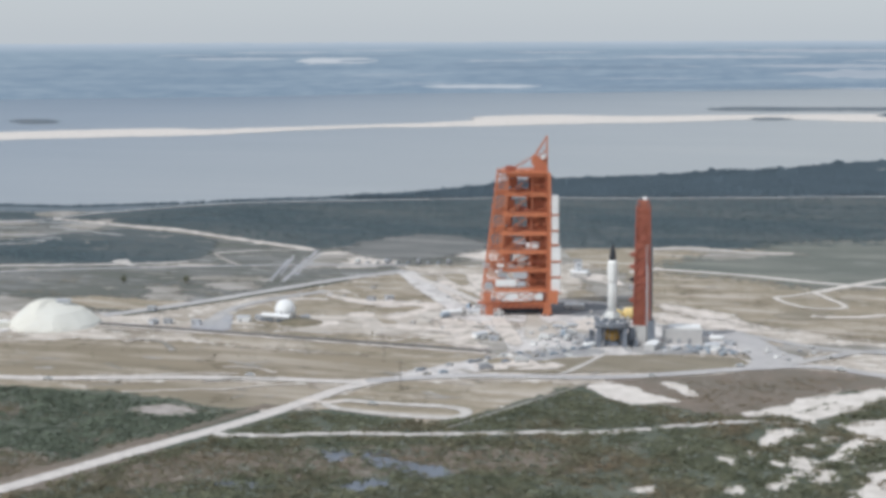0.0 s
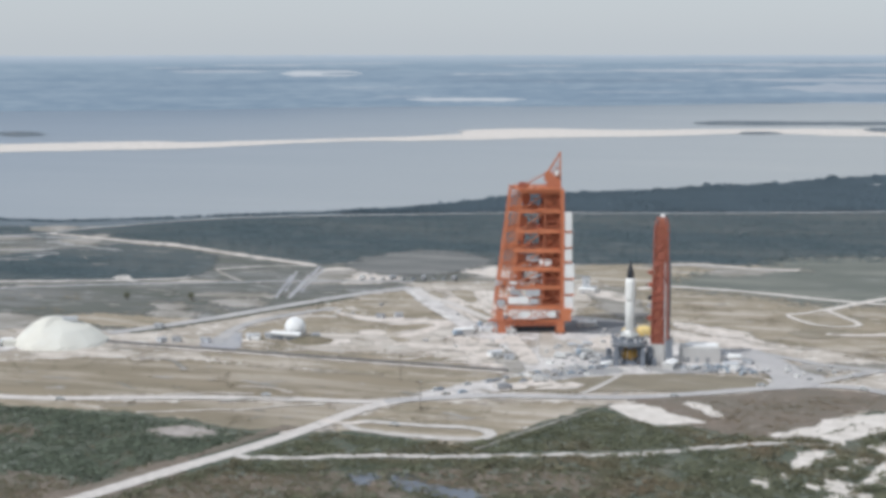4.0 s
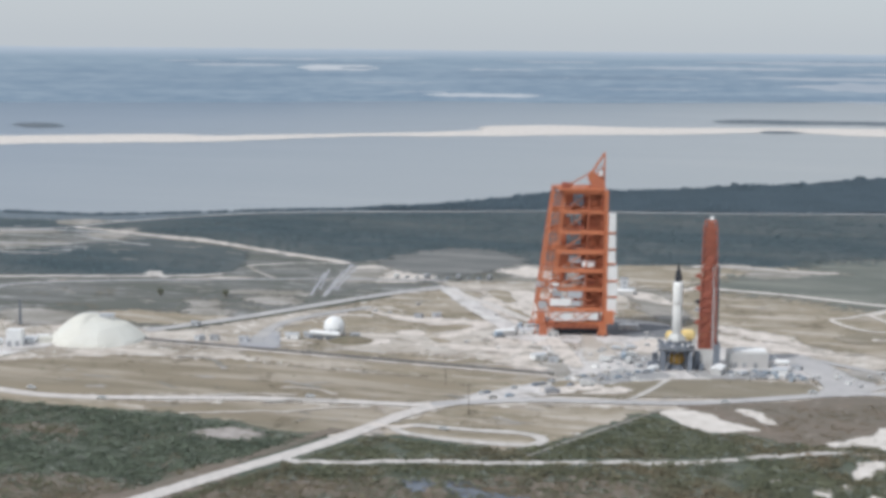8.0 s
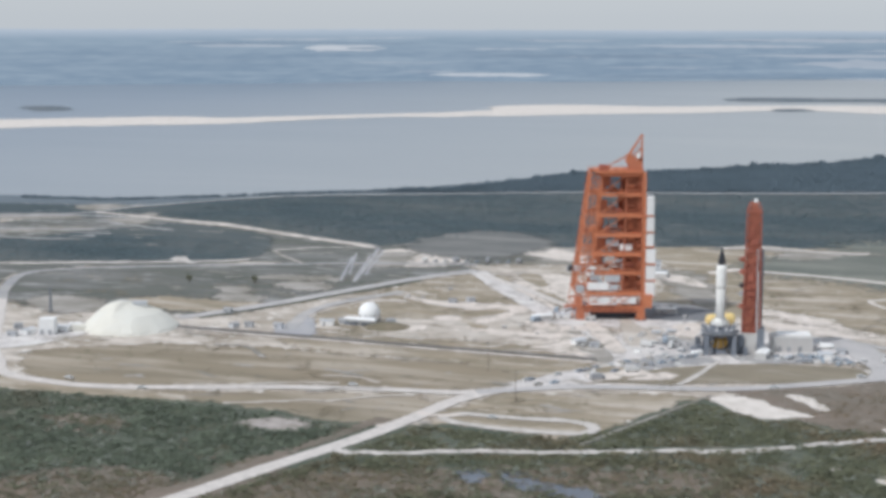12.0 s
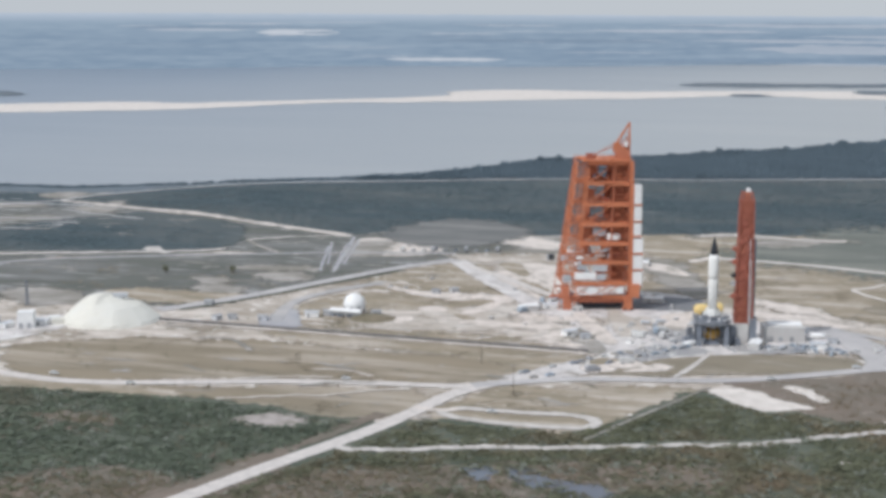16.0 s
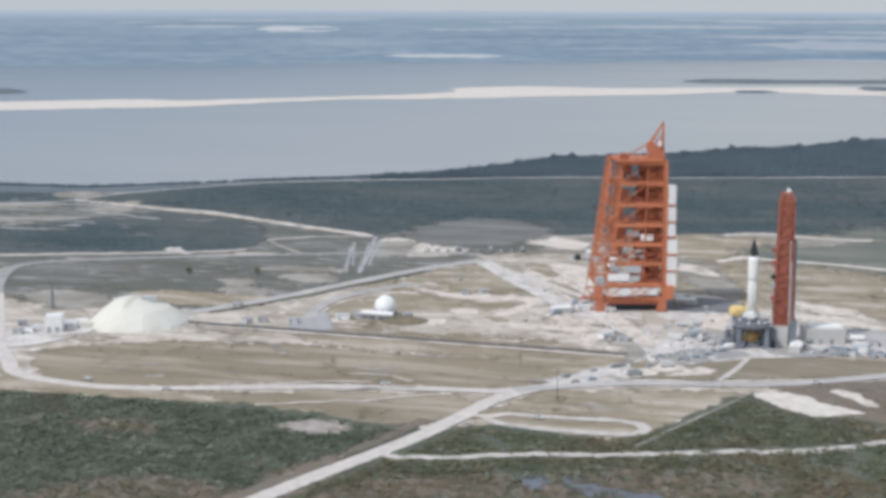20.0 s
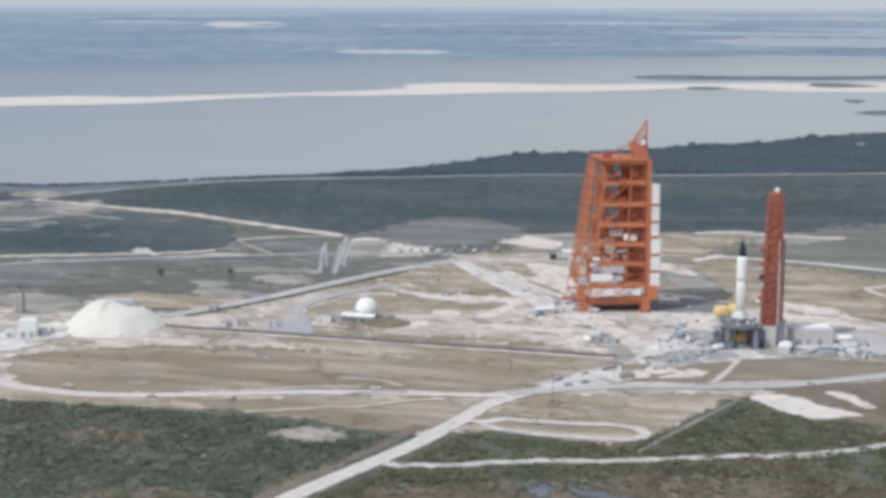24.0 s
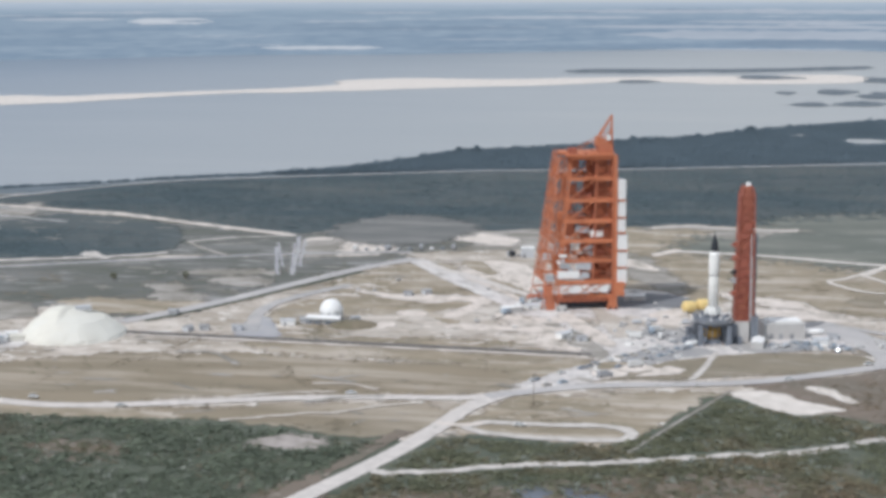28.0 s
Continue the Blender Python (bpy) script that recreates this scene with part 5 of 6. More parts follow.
for i, (z0, z1) in enumerate(zip(LEVELS[1:], LEVELS[2:])):
    zm = (z0 + z1) / 2
    # the open bay of the front face: one rising brace, a slim post beside the shaft
    bar("brace", front_at(WING + 0.03, z0), front_at(0.68, z1), 0.55, ORANGE, tower)
    bar("post", front_at(0.69, z0), front_at(0.69, z1), 0.75, ORANGE_DEEP, tower)
    bar("brace", front_at(0.69, z0), front_at(0.97, zm), 0.28, ORANGE_DEEP, tower)
    bar("brace", front_at(0.97, zm), front_at(0.69, z1), 0.28, ORANGE_DEEP, tower)
    bar("rail", front_at(0.69, zm), front_at(0.97, zm), 0.4, ORANGE_DEEP, tower)
    # the laced west wing
    for q0, q1 in ((z0, zm), (zm, z1)):
        bar("wing_brace", leg_at(0, q0), front_at(WING, q1), 0.32, ORANGE, tower)
        bar("wing_brace", leg_at(0, q1), front_at(WING, q0), 0.32, ORANGE, tower)
        bar("wing_rail", leg_at(0, q1), front_at(WING, q1), 0.4, ORANGE, tower)
    bar("wing_post", front_at(0.09, z0), front_at(0.09, z1), 0.45, ORANGE, tower)
    # the west face in orange, the north and east faces in a deeper orange
    for a, b, w in ((3, 0, 0.36), (1, 2, 0.45), (2, 3, 0.34)):
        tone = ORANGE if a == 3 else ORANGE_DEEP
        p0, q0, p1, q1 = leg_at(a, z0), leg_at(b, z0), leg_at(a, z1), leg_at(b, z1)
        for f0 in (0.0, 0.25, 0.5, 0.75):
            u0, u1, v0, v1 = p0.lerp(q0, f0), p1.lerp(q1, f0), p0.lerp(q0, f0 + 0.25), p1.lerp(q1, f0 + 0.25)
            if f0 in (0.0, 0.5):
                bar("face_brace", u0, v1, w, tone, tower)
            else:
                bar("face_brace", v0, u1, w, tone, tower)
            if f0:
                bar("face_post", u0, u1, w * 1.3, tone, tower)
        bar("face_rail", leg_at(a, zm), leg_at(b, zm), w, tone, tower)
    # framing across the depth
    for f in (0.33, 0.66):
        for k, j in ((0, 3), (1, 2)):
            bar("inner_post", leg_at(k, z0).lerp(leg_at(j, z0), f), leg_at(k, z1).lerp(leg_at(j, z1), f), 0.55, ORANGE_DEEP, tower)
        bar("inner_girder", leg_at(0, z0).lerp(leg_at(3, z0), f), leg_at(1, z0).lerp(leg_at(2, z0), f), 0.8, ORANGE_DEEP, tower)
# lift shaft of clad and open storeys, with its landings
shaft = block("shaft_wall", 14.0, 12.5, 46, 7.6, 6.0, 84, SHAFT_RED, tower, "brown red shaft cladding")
cut = random.Random(8)
for x in (9.8, 18.0):
    for y in (6.0, 16.0):
        bar("shaft_post", (x, y, 4), (x, y, 92), 0.75, ORANGE_DEEP, shaft)
for k, z in enumerate(range(7, 90, 4)):
    bar("shaft_band", (9.8, 6.0, z), (18.0, 6.0, z), 0.55, ORANGE_DEEP, shaft)
    if cut.random() < 0.55:
        w = cut.uniform(2.2, 5.0)
        block("shaft_panel", cut.uniform(11.4, 16.4), 6.3 + 0.1 * (k % 3), z + 2.0, w, 0.25, cut.uniform(1.6, 3.2), cut.choice((ORANGE_DEEP, ORANGE_DEEP, RUST_RED, ORANGE)), shaft, "orange brown sheet panel")
for z in LEVELS[1:]:
    x0, x1, y1 = leg_at(0, z).x, leg_at(1, z).x, leg_at(2, z).y
    block("platform", (x0 + x1) / 2, y1 - 3.0, z + 0.9, x1 - x0 - 1, 4, 0.5, ORANGE_DEEP, tower, "steel grating work platform")
    block("platform", x1 - 9, 4.6, z + 0.9, 15, 4.4, 0.6, ORANGE, tower, "steel grating work platform")
deck = random.Random(5)
for i, (z0, z1) in enumerate(zip(LEVELS[1:], LEVELS[2:])):
    # back panels added to deepen the tower's cast shadow and fill the bays
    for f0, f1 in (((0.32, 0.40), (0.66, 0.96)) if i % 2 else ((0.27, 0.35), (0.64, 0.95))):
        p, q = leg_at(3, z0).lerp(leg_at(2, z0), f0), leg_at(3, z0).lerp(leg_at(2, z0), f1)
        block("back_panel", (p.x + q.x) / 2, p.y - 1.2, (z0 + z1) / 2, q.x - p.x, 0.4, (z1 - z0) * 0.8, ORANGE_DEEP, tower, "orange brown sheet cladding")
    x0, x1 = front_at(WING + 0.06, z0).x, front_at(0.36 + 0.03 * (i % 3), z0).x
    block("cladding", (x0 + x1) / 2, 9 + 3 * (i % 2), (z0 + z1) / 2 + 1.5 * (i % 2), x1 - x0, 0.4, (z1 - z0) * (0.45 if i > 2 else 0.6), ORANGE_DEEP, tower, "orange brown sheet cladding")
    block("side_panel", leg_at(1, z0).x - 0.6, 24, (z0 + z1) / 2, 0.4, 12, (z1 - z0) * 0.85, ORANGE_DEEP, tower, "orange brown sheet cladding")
for z in LEVELS[1:]:
    for _ in range(6):
        w, h = deck.uniform(1.0, 3.0), deck.uniform(1.2, 3.2)
        x = deck.uniform(leg_at(0, z).x + 3, 10)
        block("deck_equipment", x, deck.uniform(4, 20), z + 1.4 + h / 2, w, deck.uniform(1, 3), h, deck.choice((ORANGE_DEEP, ORANGE, RUST_RED, PALE_METAL if z < 50 else ORANGE)), tower, "equipment cabinet on the deck")
for k in range(30):
    z, x = deck.uniform(16, 39), deck.uniform(-15, 8)
    block("sheet_panel", x, deck.uniform(1.0, 5) + 0.02 * z, z, deck.uniform(1.4, 4.4), 0.4, deck.uniform(0.8, 2.2), deck.choice((PALE_METAL, WHITE_PAINT, PALE_METAL, CONCRETE, ORANGE)), tower, "pale sheet metal panel")
# white cabins on the east side, and panels
for z0, z1, w in ((15, 23.6, 5.6), (25, 33.4, 5.8), (35, 43.6, 5.8), (45.5, 53, 4.4), (54.4, 63, 4.4), (64.4, 75.5, 4.2)):
    cab = block("white_cabin", 22.0 + w / 2, 4, (z0 + z1) / 2, w, 9, z1 - z0, WHITE_PAINT, tower, "white clad weather cabin")
    block("cabin_floor", 22.0 + w / 2, 4, z0 - 0.6, w + 0.4, 9.6, 0.9, ORANGE, cab, "orange floor beam")
    bar("cabin_rail", (22.0 + w, -0.4, z0 + 0.2), (22.0 + w, -0.4, z1 - 0.2), 0.3, CONCRETE, cab)
for x, y, z, sx, sz, tone in ((-5.4, -0.6, 12.3, 13.5, 4.2, WHITE_PAINT), (9.4, -0.6, 12.3, 14.5, 4.2, WHITE_PAINT), (-6.5, 1.5, 20.6, 13, 4.4, WHITE_PAINT), (3.2, 1.2, 20.0, 5, 3.2, PALE_METAL), (-8.5, 2.2, 25.6, 6, 3.0, PALE_METAL), (2.4, 1.6, 25.4, 9, 4.0, PALE_METAL), (-17.5, 1.9, 19, 5, 4.0, PALE_METAL), (-18.5, 6, 31, 4.4, 3.4, PALE_METAL), (10.2, 2.8, 44.2, 7.5, 4.0, WHITE_PAINT), (2.2, 5, 46.6, 7.5, 3.8, PALE_METAL),
                              (-6, 20, 34, 10, 5, PALE_METAL), (-9, 3.0, 26, 5, 3, CONCRETE)):
    block("sheet_panel", x, y, z, sx, 0.7, sz, tone, tower, "pale sheet metal panel")
for x in (-9, 3, 9):
    bar("panel_brace", (x - 4, -1.3, 9.6), (x + 4, -1.3, 15), 0.35, ORANGE, tower)
    bar("panel_brace", (x + 4, -1.3, 9.6), (x - 4, -1.3, 15), 0.25, ORANGE, tower)
# portal base: a deep girder on bogies, a dark slot of painted shade under it
block("portal_girder", 1.5, 2.0, 6.3, 33, 3.0, 3.4, SHAFT_RED, tower, "red brown portal girder")
for k in range(8):
    x = -13.5 + 4 * k
    bar("portal_brace", (x, 0.3, 4.8), (x + 4, 0.3, 8.0), 0.5, ORANGE, tower)
block("machine_house", 23.0, 1.5, 12.0, 6.0, 8, 8.0, ORANGE, tower, "orange machinery housing")
block("machine_house", -18.0, 4, 11.0, 4.4, 8, 6.5, ORANGE_DEEP, tower, "orange machinery housing")
block("portal_leg", 19.6, 1.0, 4.2, 4.6, 5.0, 8.4, ORANGE, tower, "orange portal leg")
block("portal_leg", -16.8, 3.0, 4.2, 5.0, 5.0, 8.4, ORANGE_DEEP, tower, "orange portal leg")
for x, y, w, tone in ((19.6, 1.0, 6.0, ORANGE), (-11.0, 1.0, 7.0, CONCRETE), (-20.5, 6.0, 6.0, CONCRETE), (20.0, 34.0, 8.0, ORANGE_DEEP), (-20.0, 34.0, 8.0, ORANGE_DEEP)):
    truck = block("bogie", x, y, 1.3, w, 6, 2.6, tone, tower, "heavy wheeled bogie on rails", top=0.85)
    for dx in (-0.28, 0.28):
        bm = bmesh.new()
        lathe(bm, [(0.7, -0.25), (0.7, 0.25)], n=12)
        bm.transform(pose(x + dx * w, y - 3.05, 0.75, 90))
        part("wheel", bm, BLACK, truck)
# black block added where only shade lies beneath the girder
block("undercarriage", 3.5, 9, 2.6, 26, 12, 3.6, BLACK, tower, "black block standing for shade under the portal")
# crane on the roof
block("roof_deck", 5, 14, 90, 28, 26, 1.2, ORANGE, tower)
block("crane_house", 15.4, 9, 94.6, 9.0, 8, 8.4, ORANGE_DEEP, tower, "orange crane machinery house", top=0.8)
block("crane_cab", 11.6, 8, 97.6, 4.0, 5, 5.6, ORANGE, tower, "orange crane operator's cab", top=0.8)
block("crane_winch", 16.8, 5.5, 99.6, 2.2, 2.2, 2.6, WHITE_PAINT, tower, "pale winch cover")
block("roof_hut", -4.4, 7, 92.2, 4.2, 5, 3.6, RUST_RED, tower, "small rust red roof hut")
for k in range(6):
    bar("boom_lacing", Vector((11, 6, 98)).lerp(Vector((19.4, 9, 112.5)), k / 6), Vector((19.4, 12, 91)).lerp(Vector((19.4, 9, 112.5)), k / 6), 0.28, ORANGE, tower)
for y in (6.0, 12.0):
    boom = bar("crane_boom", (10.0, y, 97), (19.4, 9, 112.5), 0.8, ORANGE, tower)
    bar("boom_mast", (19.4, y, 91), (19.4, 9, 112.5), 0.8, ORANGE, boom)
    bar("boom_tie", (-5.0, y, 91), (11.0, y, 99.5), 0.4, ORANGE, boom)
    bar("boom_strut", (11.0, y, 96), (19.2, y, 104), 0.4, ORANGE, boom)
bar("roof_arm", (-12.5, 5, 91.3), (-6, 5, 91.3), 0.8, ORANGE, tower)
for k in range(9):
    bar("roof_rail_post", (-8 + 3.4 * k, 1.5, 90.4), (-8 + 3.4 * k, 1.5, 92.4), 0.2, ORANGE, tower)
bar("roof_rail", (-8, 1.5, 92.4), (19.2, 1.5, 92.4), 0.25, ORANGE, tower)

# ---- umbilical tower ----
umb = thing("umbilical_tower", "slender rust red lattice umbilical tower on a concrete base", "umbilical tower", pose(0.0, 3.5, 0.18, 0, 0, 6))


def umb_at(k, z):
    """A corner of the umbilical tower: a gentle taper, then a rounded shoulder."""
    f = (z - 12) / 71.0
    h = 4.75 - 1.15 * f - (1.2 * ((f - 0.93) / 0.07) ** 2 if f > 0.93 else 0)
    return Vector(((-h, -h, z), (h, -h, z), (h, h, z), (-h, h, z))[k])


UL = [12 + 4.73 * i for i in range(16)]
wall_tone = random.Random(31)
for k in range(4):
    for z0, z1 in zip(UL, UL[1:]):
        bar("column", umb_at(k, z0), umb_at(k, z1), 0.7, RUST_RED, umb)
for n, (z0, z1) in enumerate(zip(UL, UL[1:])):
    for a, b in ((0, 1), (1, 2), (2, 3), (3, 0)):
        bar("girder", umb_at(a, z0), umb_at(b, z0), 0.45, RUST_RED, umb)
        bar("brace", umb_at(a, z0), umb_at(b, z1), 0.2, RUST_RED, umb)
        bar("brace", umb_at(b, z0), umb_at(a, z1), 0.2, RUST_RED, umb)
    h0, h1 = umb_at(1, z0).x, umb_at(1, z1).x
    # the core narrows storey by storey, some of it clad, some open framing
    w = h0 + h1 - (0.9 if n < 8 else 1.5)
    block("core", 0, 0.2, (z0 + z1) / 2, w, w, z1 - z0 - 0.05, RUST_RED if n < 8 else RUST_PALE, umb, "rust red cladding of the service core", top=max(0.4, (h1 / h0)))
    if n < 13:
        block("wall_sheet", wall_tone.uniform(-1.6, 1.2), -h0 + 0.12, (z0 + z1) / 2, wall_tone.uniform(1.8, 4.2), 0.2, (z1 - z0) * wall_tone.uniform(0.4, 0.8), wall_tone.choice((RUST_RED, RUST_RED, SHAFT_RED)), umb, "rust red wall sheet")
block("side_duct", 4.9, -2.6, 35, 2.0, 2.4, 46, DARK_STEEL, umb, "dark vertical cable duct", top=0.8)
for x, z, tone in ((2.9, 58, PALE_METAL), (3.6, 46, CONCRETE)):
    bar("conduit", (x, -5.0, 12), (x - 0.45, -4.4, z), 0.38, tone, umb)
block("top_cap", 0.5, 0, 84.0, 2.4, 2.4, 1.7, WHITE_PAINT, umb, "small white cap", top=0.7)
for z, tone in ((26, RUST_RED), (33, PALE_METAL), (37.5, BLACK), (45, RUST_RED), (52, RUST_RED)):
    arm = block("swing_arm", -5.5, -1.5, z, 2.2, 3.6, 2.2, tone, umb, "swing arm folded against the tower")
    bar("arm_tip", (-6.4, -2, z), (-8.0, -3, z), 0.5, tone, arm)
block("base", -1.0, 0, 6, 7.6, 9.6, 12, CONCRETE, umb, "pale concrete base block")
block("base_shaft", 5.4, -1.2, 7.2, 3.8, 8, 14.4, DARK_STEEL, umb, "dark blue grey utility shaft")

# ---- launch pedestal and rocket ----
ped = thing("launch_pedestal", "dark steel launch pedestal with an amber flame deflector", "launch pedestal", pose(-16, -3, 0.18, 0, 0, 10))
for x in (-7.4, 7.4):
    for y in (-7.2, 7.2):
        bm = bmesh.new()
        box(bm, x, y, 5.5, 2.8, 2.8, 11, top=0.8)
        leg = part("leg", bm, DARK_STEEL, ped)
        bar("leg_brace", (x * 0.9, y * 0.9, 5.5), (x * 0.45, y * 0.9, 10.8), 0.7, DARK_STEEL, leg)
        bar("leg_brace", (x * 0.9, y * 0.9, 5.5), (x * 0.9, y * 0.45, 10.8), 0.7, DARK_STEEL, leg)
bm = bmesh.new()
lathe(bm, [(4.2, 10.6), (9.4, 10.8), (9.8, 12.0), (9.2, 13.6), (4.2, 13.8)], n=12)
part("table", bm, DARK_STEEL, ped, "dark steel launch table")
for i in range(8):
    a = math.pi * i / 4 + 0.39
    bm = bmesh.new()
    box(bm, 3.9 * math.cos(a), 3.9 * math.sin(a), 14.6, 1.3, 1.3, 2.0, a, 0.7)
    part("hold_down_arm", bm, GREY_METAL if i % 2 else DARK_STEEL, ped)
bm = bmesh.new()
lathe(bm, [(2.0, 2.6), (3.8, 3.2), (4.6, 4.8), (4.6, 7.2), (3.4, 9.0), (0, 9.6)], n=16)
part("flame_deflector", bm, AMBER, ped, "amber painted rounded flame deflector", True)
bm = bmesh.new()
box(bm, 0, 0, 1.3, 9, 9, 2.6, top=0.8)
part("deflector_base", bm, DARK_STEEL, ped, "dark steel deflector footing")
bm = bmesh.new()
box(bm, 0, 6.2, 6, 12.5, 0.8, 9.6)
part("back_wall", bm, DARK_STEEL, ped, "dark steel blast wall behind the deflector")
kit = random.Random(17)
for k in range(30):
    a, r = kit.uniform(0, 6.28), kit.uniform(6.2, 9.8)
    w, h = kit.uniform(0.7, 2.0), kit.uniform(0.6, 2.4)
    bm = bmesh.new()
    box(bm, r * math.cos(a), r * math.sin(a), (13.7 if k % 3 else 9.6) + h / 2, w, kit.uniform(0.7, 1.8), h, a)
    part("service_box", bm, kit.choice((DARK_STEEL, DARK_STEEL, GREY_METAL, WHITE_PAINT)) if k % 3 else DARK_STEEL, ped)
for k in range(12):
    a = 0.52 * k
    p = Vector((10.4 * math.cos(a), 10.4 * math.sin(a), 12.2))
    q = Vector((10.4 * math.cos(a + 0.52), 10.4 * math.sin(a + 0.52), 12.2))
    bar("walkway", p, q, 1.0, GREY_METAL, ped, 0.3)
    bar("walkway_rail", p + Vector((0, 0, 1.3)), q + Vector((0, 0, 1.3)), 0.18, GREY_METAL, ped)
for x, y, z, w in ((-11.5, 3, 8, 3.0), (11.2, -1, 10.5, 3.2), (10.4, 5, 6, 3.0), (-11.2, -4, 5, 3.4), (-14.0, -1, 3.4, 3.0), (13.6, -4, 4, 2.6)):
    bm = bmesh.new()
    box(bm, x, y, z / 2, w, w, z, 0.2, 0.9)
    part("utility_housing", bm, DARK_STEEL, ped, "dark steel utility housing")
for x in (-5, -1.5, 2, 5.5):
    bar("pipe", (x, -8.0, 0.4), (x * 0.7, -6.5, 10.5), 0.4, DARK_STEEL, ped)

rocket = thing("rocket", "slim white two-stage rocket with a black nose on its pedestal", "rocket", pose(-16, -3.5, 15.6))
bm = bmesh.new()
lathe(bm, [(2.5, 0), (2.7, 1.0), (2.7, 3.4), (2.25, 4.0), (2.2, 20.5), (0, 20.6)], n=24)
part("first_stage_core", bm, ROCKET_WHITE, rocket, smooth=False)
for i in range(8):
    a = 2 * math.pi * i / 8
    bm = bmesh.new()
    lathe(bm, [(0.0, 3.2), (0.8, 3.4), (0.8, 20.0), (0.5, 20.9), (0, 21.1)], 1.72 * math.cos(a), 1.72 * math.sin(a), 12)
    part("tank", bm, ROCKET_WHITE, rocket, "white propellant tank", True)
for i in range(8):
    bm = bmesh.new()
    a = math.pi / 4 * i + 0.3
    c, q = math.cos(a), math.sin(a)
    big = i % 2 == 0
    quad = [(2.4, 0.0), (5.0 if big else 3.7, -0.5), (4.8 if big else 3.5, 1.3), (2.4, 4.4 if big else 2.8)]
    lo, hi = ([bm.verts.new((r * c - k * q, r * q + k * c, z + 0.7)) for r, z in quad] for k in (-0.2, 0.2))
    bm.faces.new(lo[::-1])
    bm.faces.new(hi)
    for j in range(4):
        bm.faces.new((lo[j], lo[(j + 1) % 4], hi[(j + 1) % 4], hi[j]))
    part("fin", bm, ROCKET_WHITE, rocket)
bm = bmesh.new()
lathe(bm, [(2.3, 20.6), (2.6, 21.6), (2.75, 22.6), (2.75, 31.4), (2.3, 33.6), (0, 33.7)], n=28)
part("second_stage", bm, ROCKET_WHITE, rocket, "white upper stage", True)
bm = bmesh.new()
lathe(bm, [(2.1, 33.6), (1.95, 35.5), (1.45, 38.6), (0.7, 41.2), (0.35, 42.2), (0.18, 43.8), (0, 43.9)], n=20)
part("nose", bm, BLACK, rocket, "black nose shroud", True)
bm = bmesh.new()
lathe(bm, [(2.3, 21.0), (2.46, 21.0), (2.5, 21.4), (2.3, 21.4)], n=28)
part("band", bm, GREY_METAL, rocket)

# ---- yellow tank ----
ytank = thing("yellow_tank", "squat horizontal yellow tank on saddles behind the launch pad", "storage tank", pose(-27.5, 67, 0.18, 0, 0, 25), "yellow tanks behind the pad")
bm = bmesh.new()
lathe(bm, [(0, -4.4), (1.8, -4.15), (2.9, -3.4), (3.3, -2.3), (3.3, 2.3), (2.9, 3.4), (1.8, 4.15), (0, 4.4)], n=24)
bm.transform(pose(0, 0, 4.3, 0, 90, 0))
part("shell", bm, YELLOW, ytank, smooth=True)
for x in (-2.8, 2.8):
    block("saddle", x, 0, 1.0, 1.0, 4.6, 2.0, CONCRETE, ytank)
copy_thing(ytank, pose(-19.5, 73.5, 0.18, 0, 0, 20))

# ---- pad building ----
pb = thing("pad_building", "low pale concrete equipment building with a white roof", "building", pose(21, 17, 0.18, 0, 0, 12))
bm = bmesh.new()
box(bm, 0, 0, 4.2, 22, 14, 8.4)
part("housing", bm, CONCRETE, pb)
bm = bmesh.new()
box(bm, 1.5, 2.5, 8.7, 18, 9, 0.6)
part("roof", bm, WHITE_PAINT, pb, "white flat roof")
for x in (-7, -2, 4):
    bm = bmesh.new()
    box(bm, x, -7.05, 1.6, 2.0, 0.25, 3.0)
    part("door", bm, GREY_METAL, pb, "dark grey steel door")

# ---- blockhouse ----
dome = thing("blockhouse", "big cream domed concrete blockhouse with a low entrance", "blockhouse", pose(-357.0, -36, 0.0))
bm = bmesh.new()
rows = []
for r, z, lean in ((28.4, 0, 0), (27.2, 2.0, 0.3), (23.6, 5.4, 1.0), (18.8, 9.2, 1.5), (14.0, 12.0, 2.6), (11.4, 13.3, 3.2), (9.0, 14.3, 3.6), (6.6, 15.0, 4.2), (4.2, 15.4, 4.6), (2.0, 15.6, 4.8), (0.05, 15.7, 4.8)):
    line = []
    for k in range(48):
        a = 2 * math.pi * k / 48
        w = r * (1 + 0.05 * noise.noise((2.2 * math.cos(a), 2.2 * math.sin(a), z * 0.12)) + 0.018 * noise.noise((9 * math.cos(a), 9 * math.sin(a), z * 0.5)))
        x, y = w * math.cos(a) - 0.87 * lean, w * math.sin(a) - 0.48 * lean
        # the crown stands a step above the east shoulder
        step = max(0.0, min(1.0, (x + 2.8) / 2.4)) * max(0.0, min(1.0, (z - 11.0) / 2.0))
        line.append(bm.verts.new((x, y, z - 1.5 * step)))
    rows.append(line)
for a, b in zip(rows, rows[1:]):
    for k in range(48):
        bm.faces.new((a[k], a[(k + 1) % 48], b[(k + 1) % 48], b[k]))
bm.faces.new(rows[-1])
part("dome", bm, CREAM, dome)
bm = bmesh.new()
box(bm, 4.4, 3.4, 14.0, 8.5, 4.5, 2.2, 0.45)
part("roof_deck", bm, PALE_METAL, dome, "pale blue roof deck")
bm = bmesh.new()
box(bm, -35.5, -33, 4.8, 9, 7, 9.6, 0.3)
part("entrance", bm, WHITE_PAINT, dome, "white entrance block")
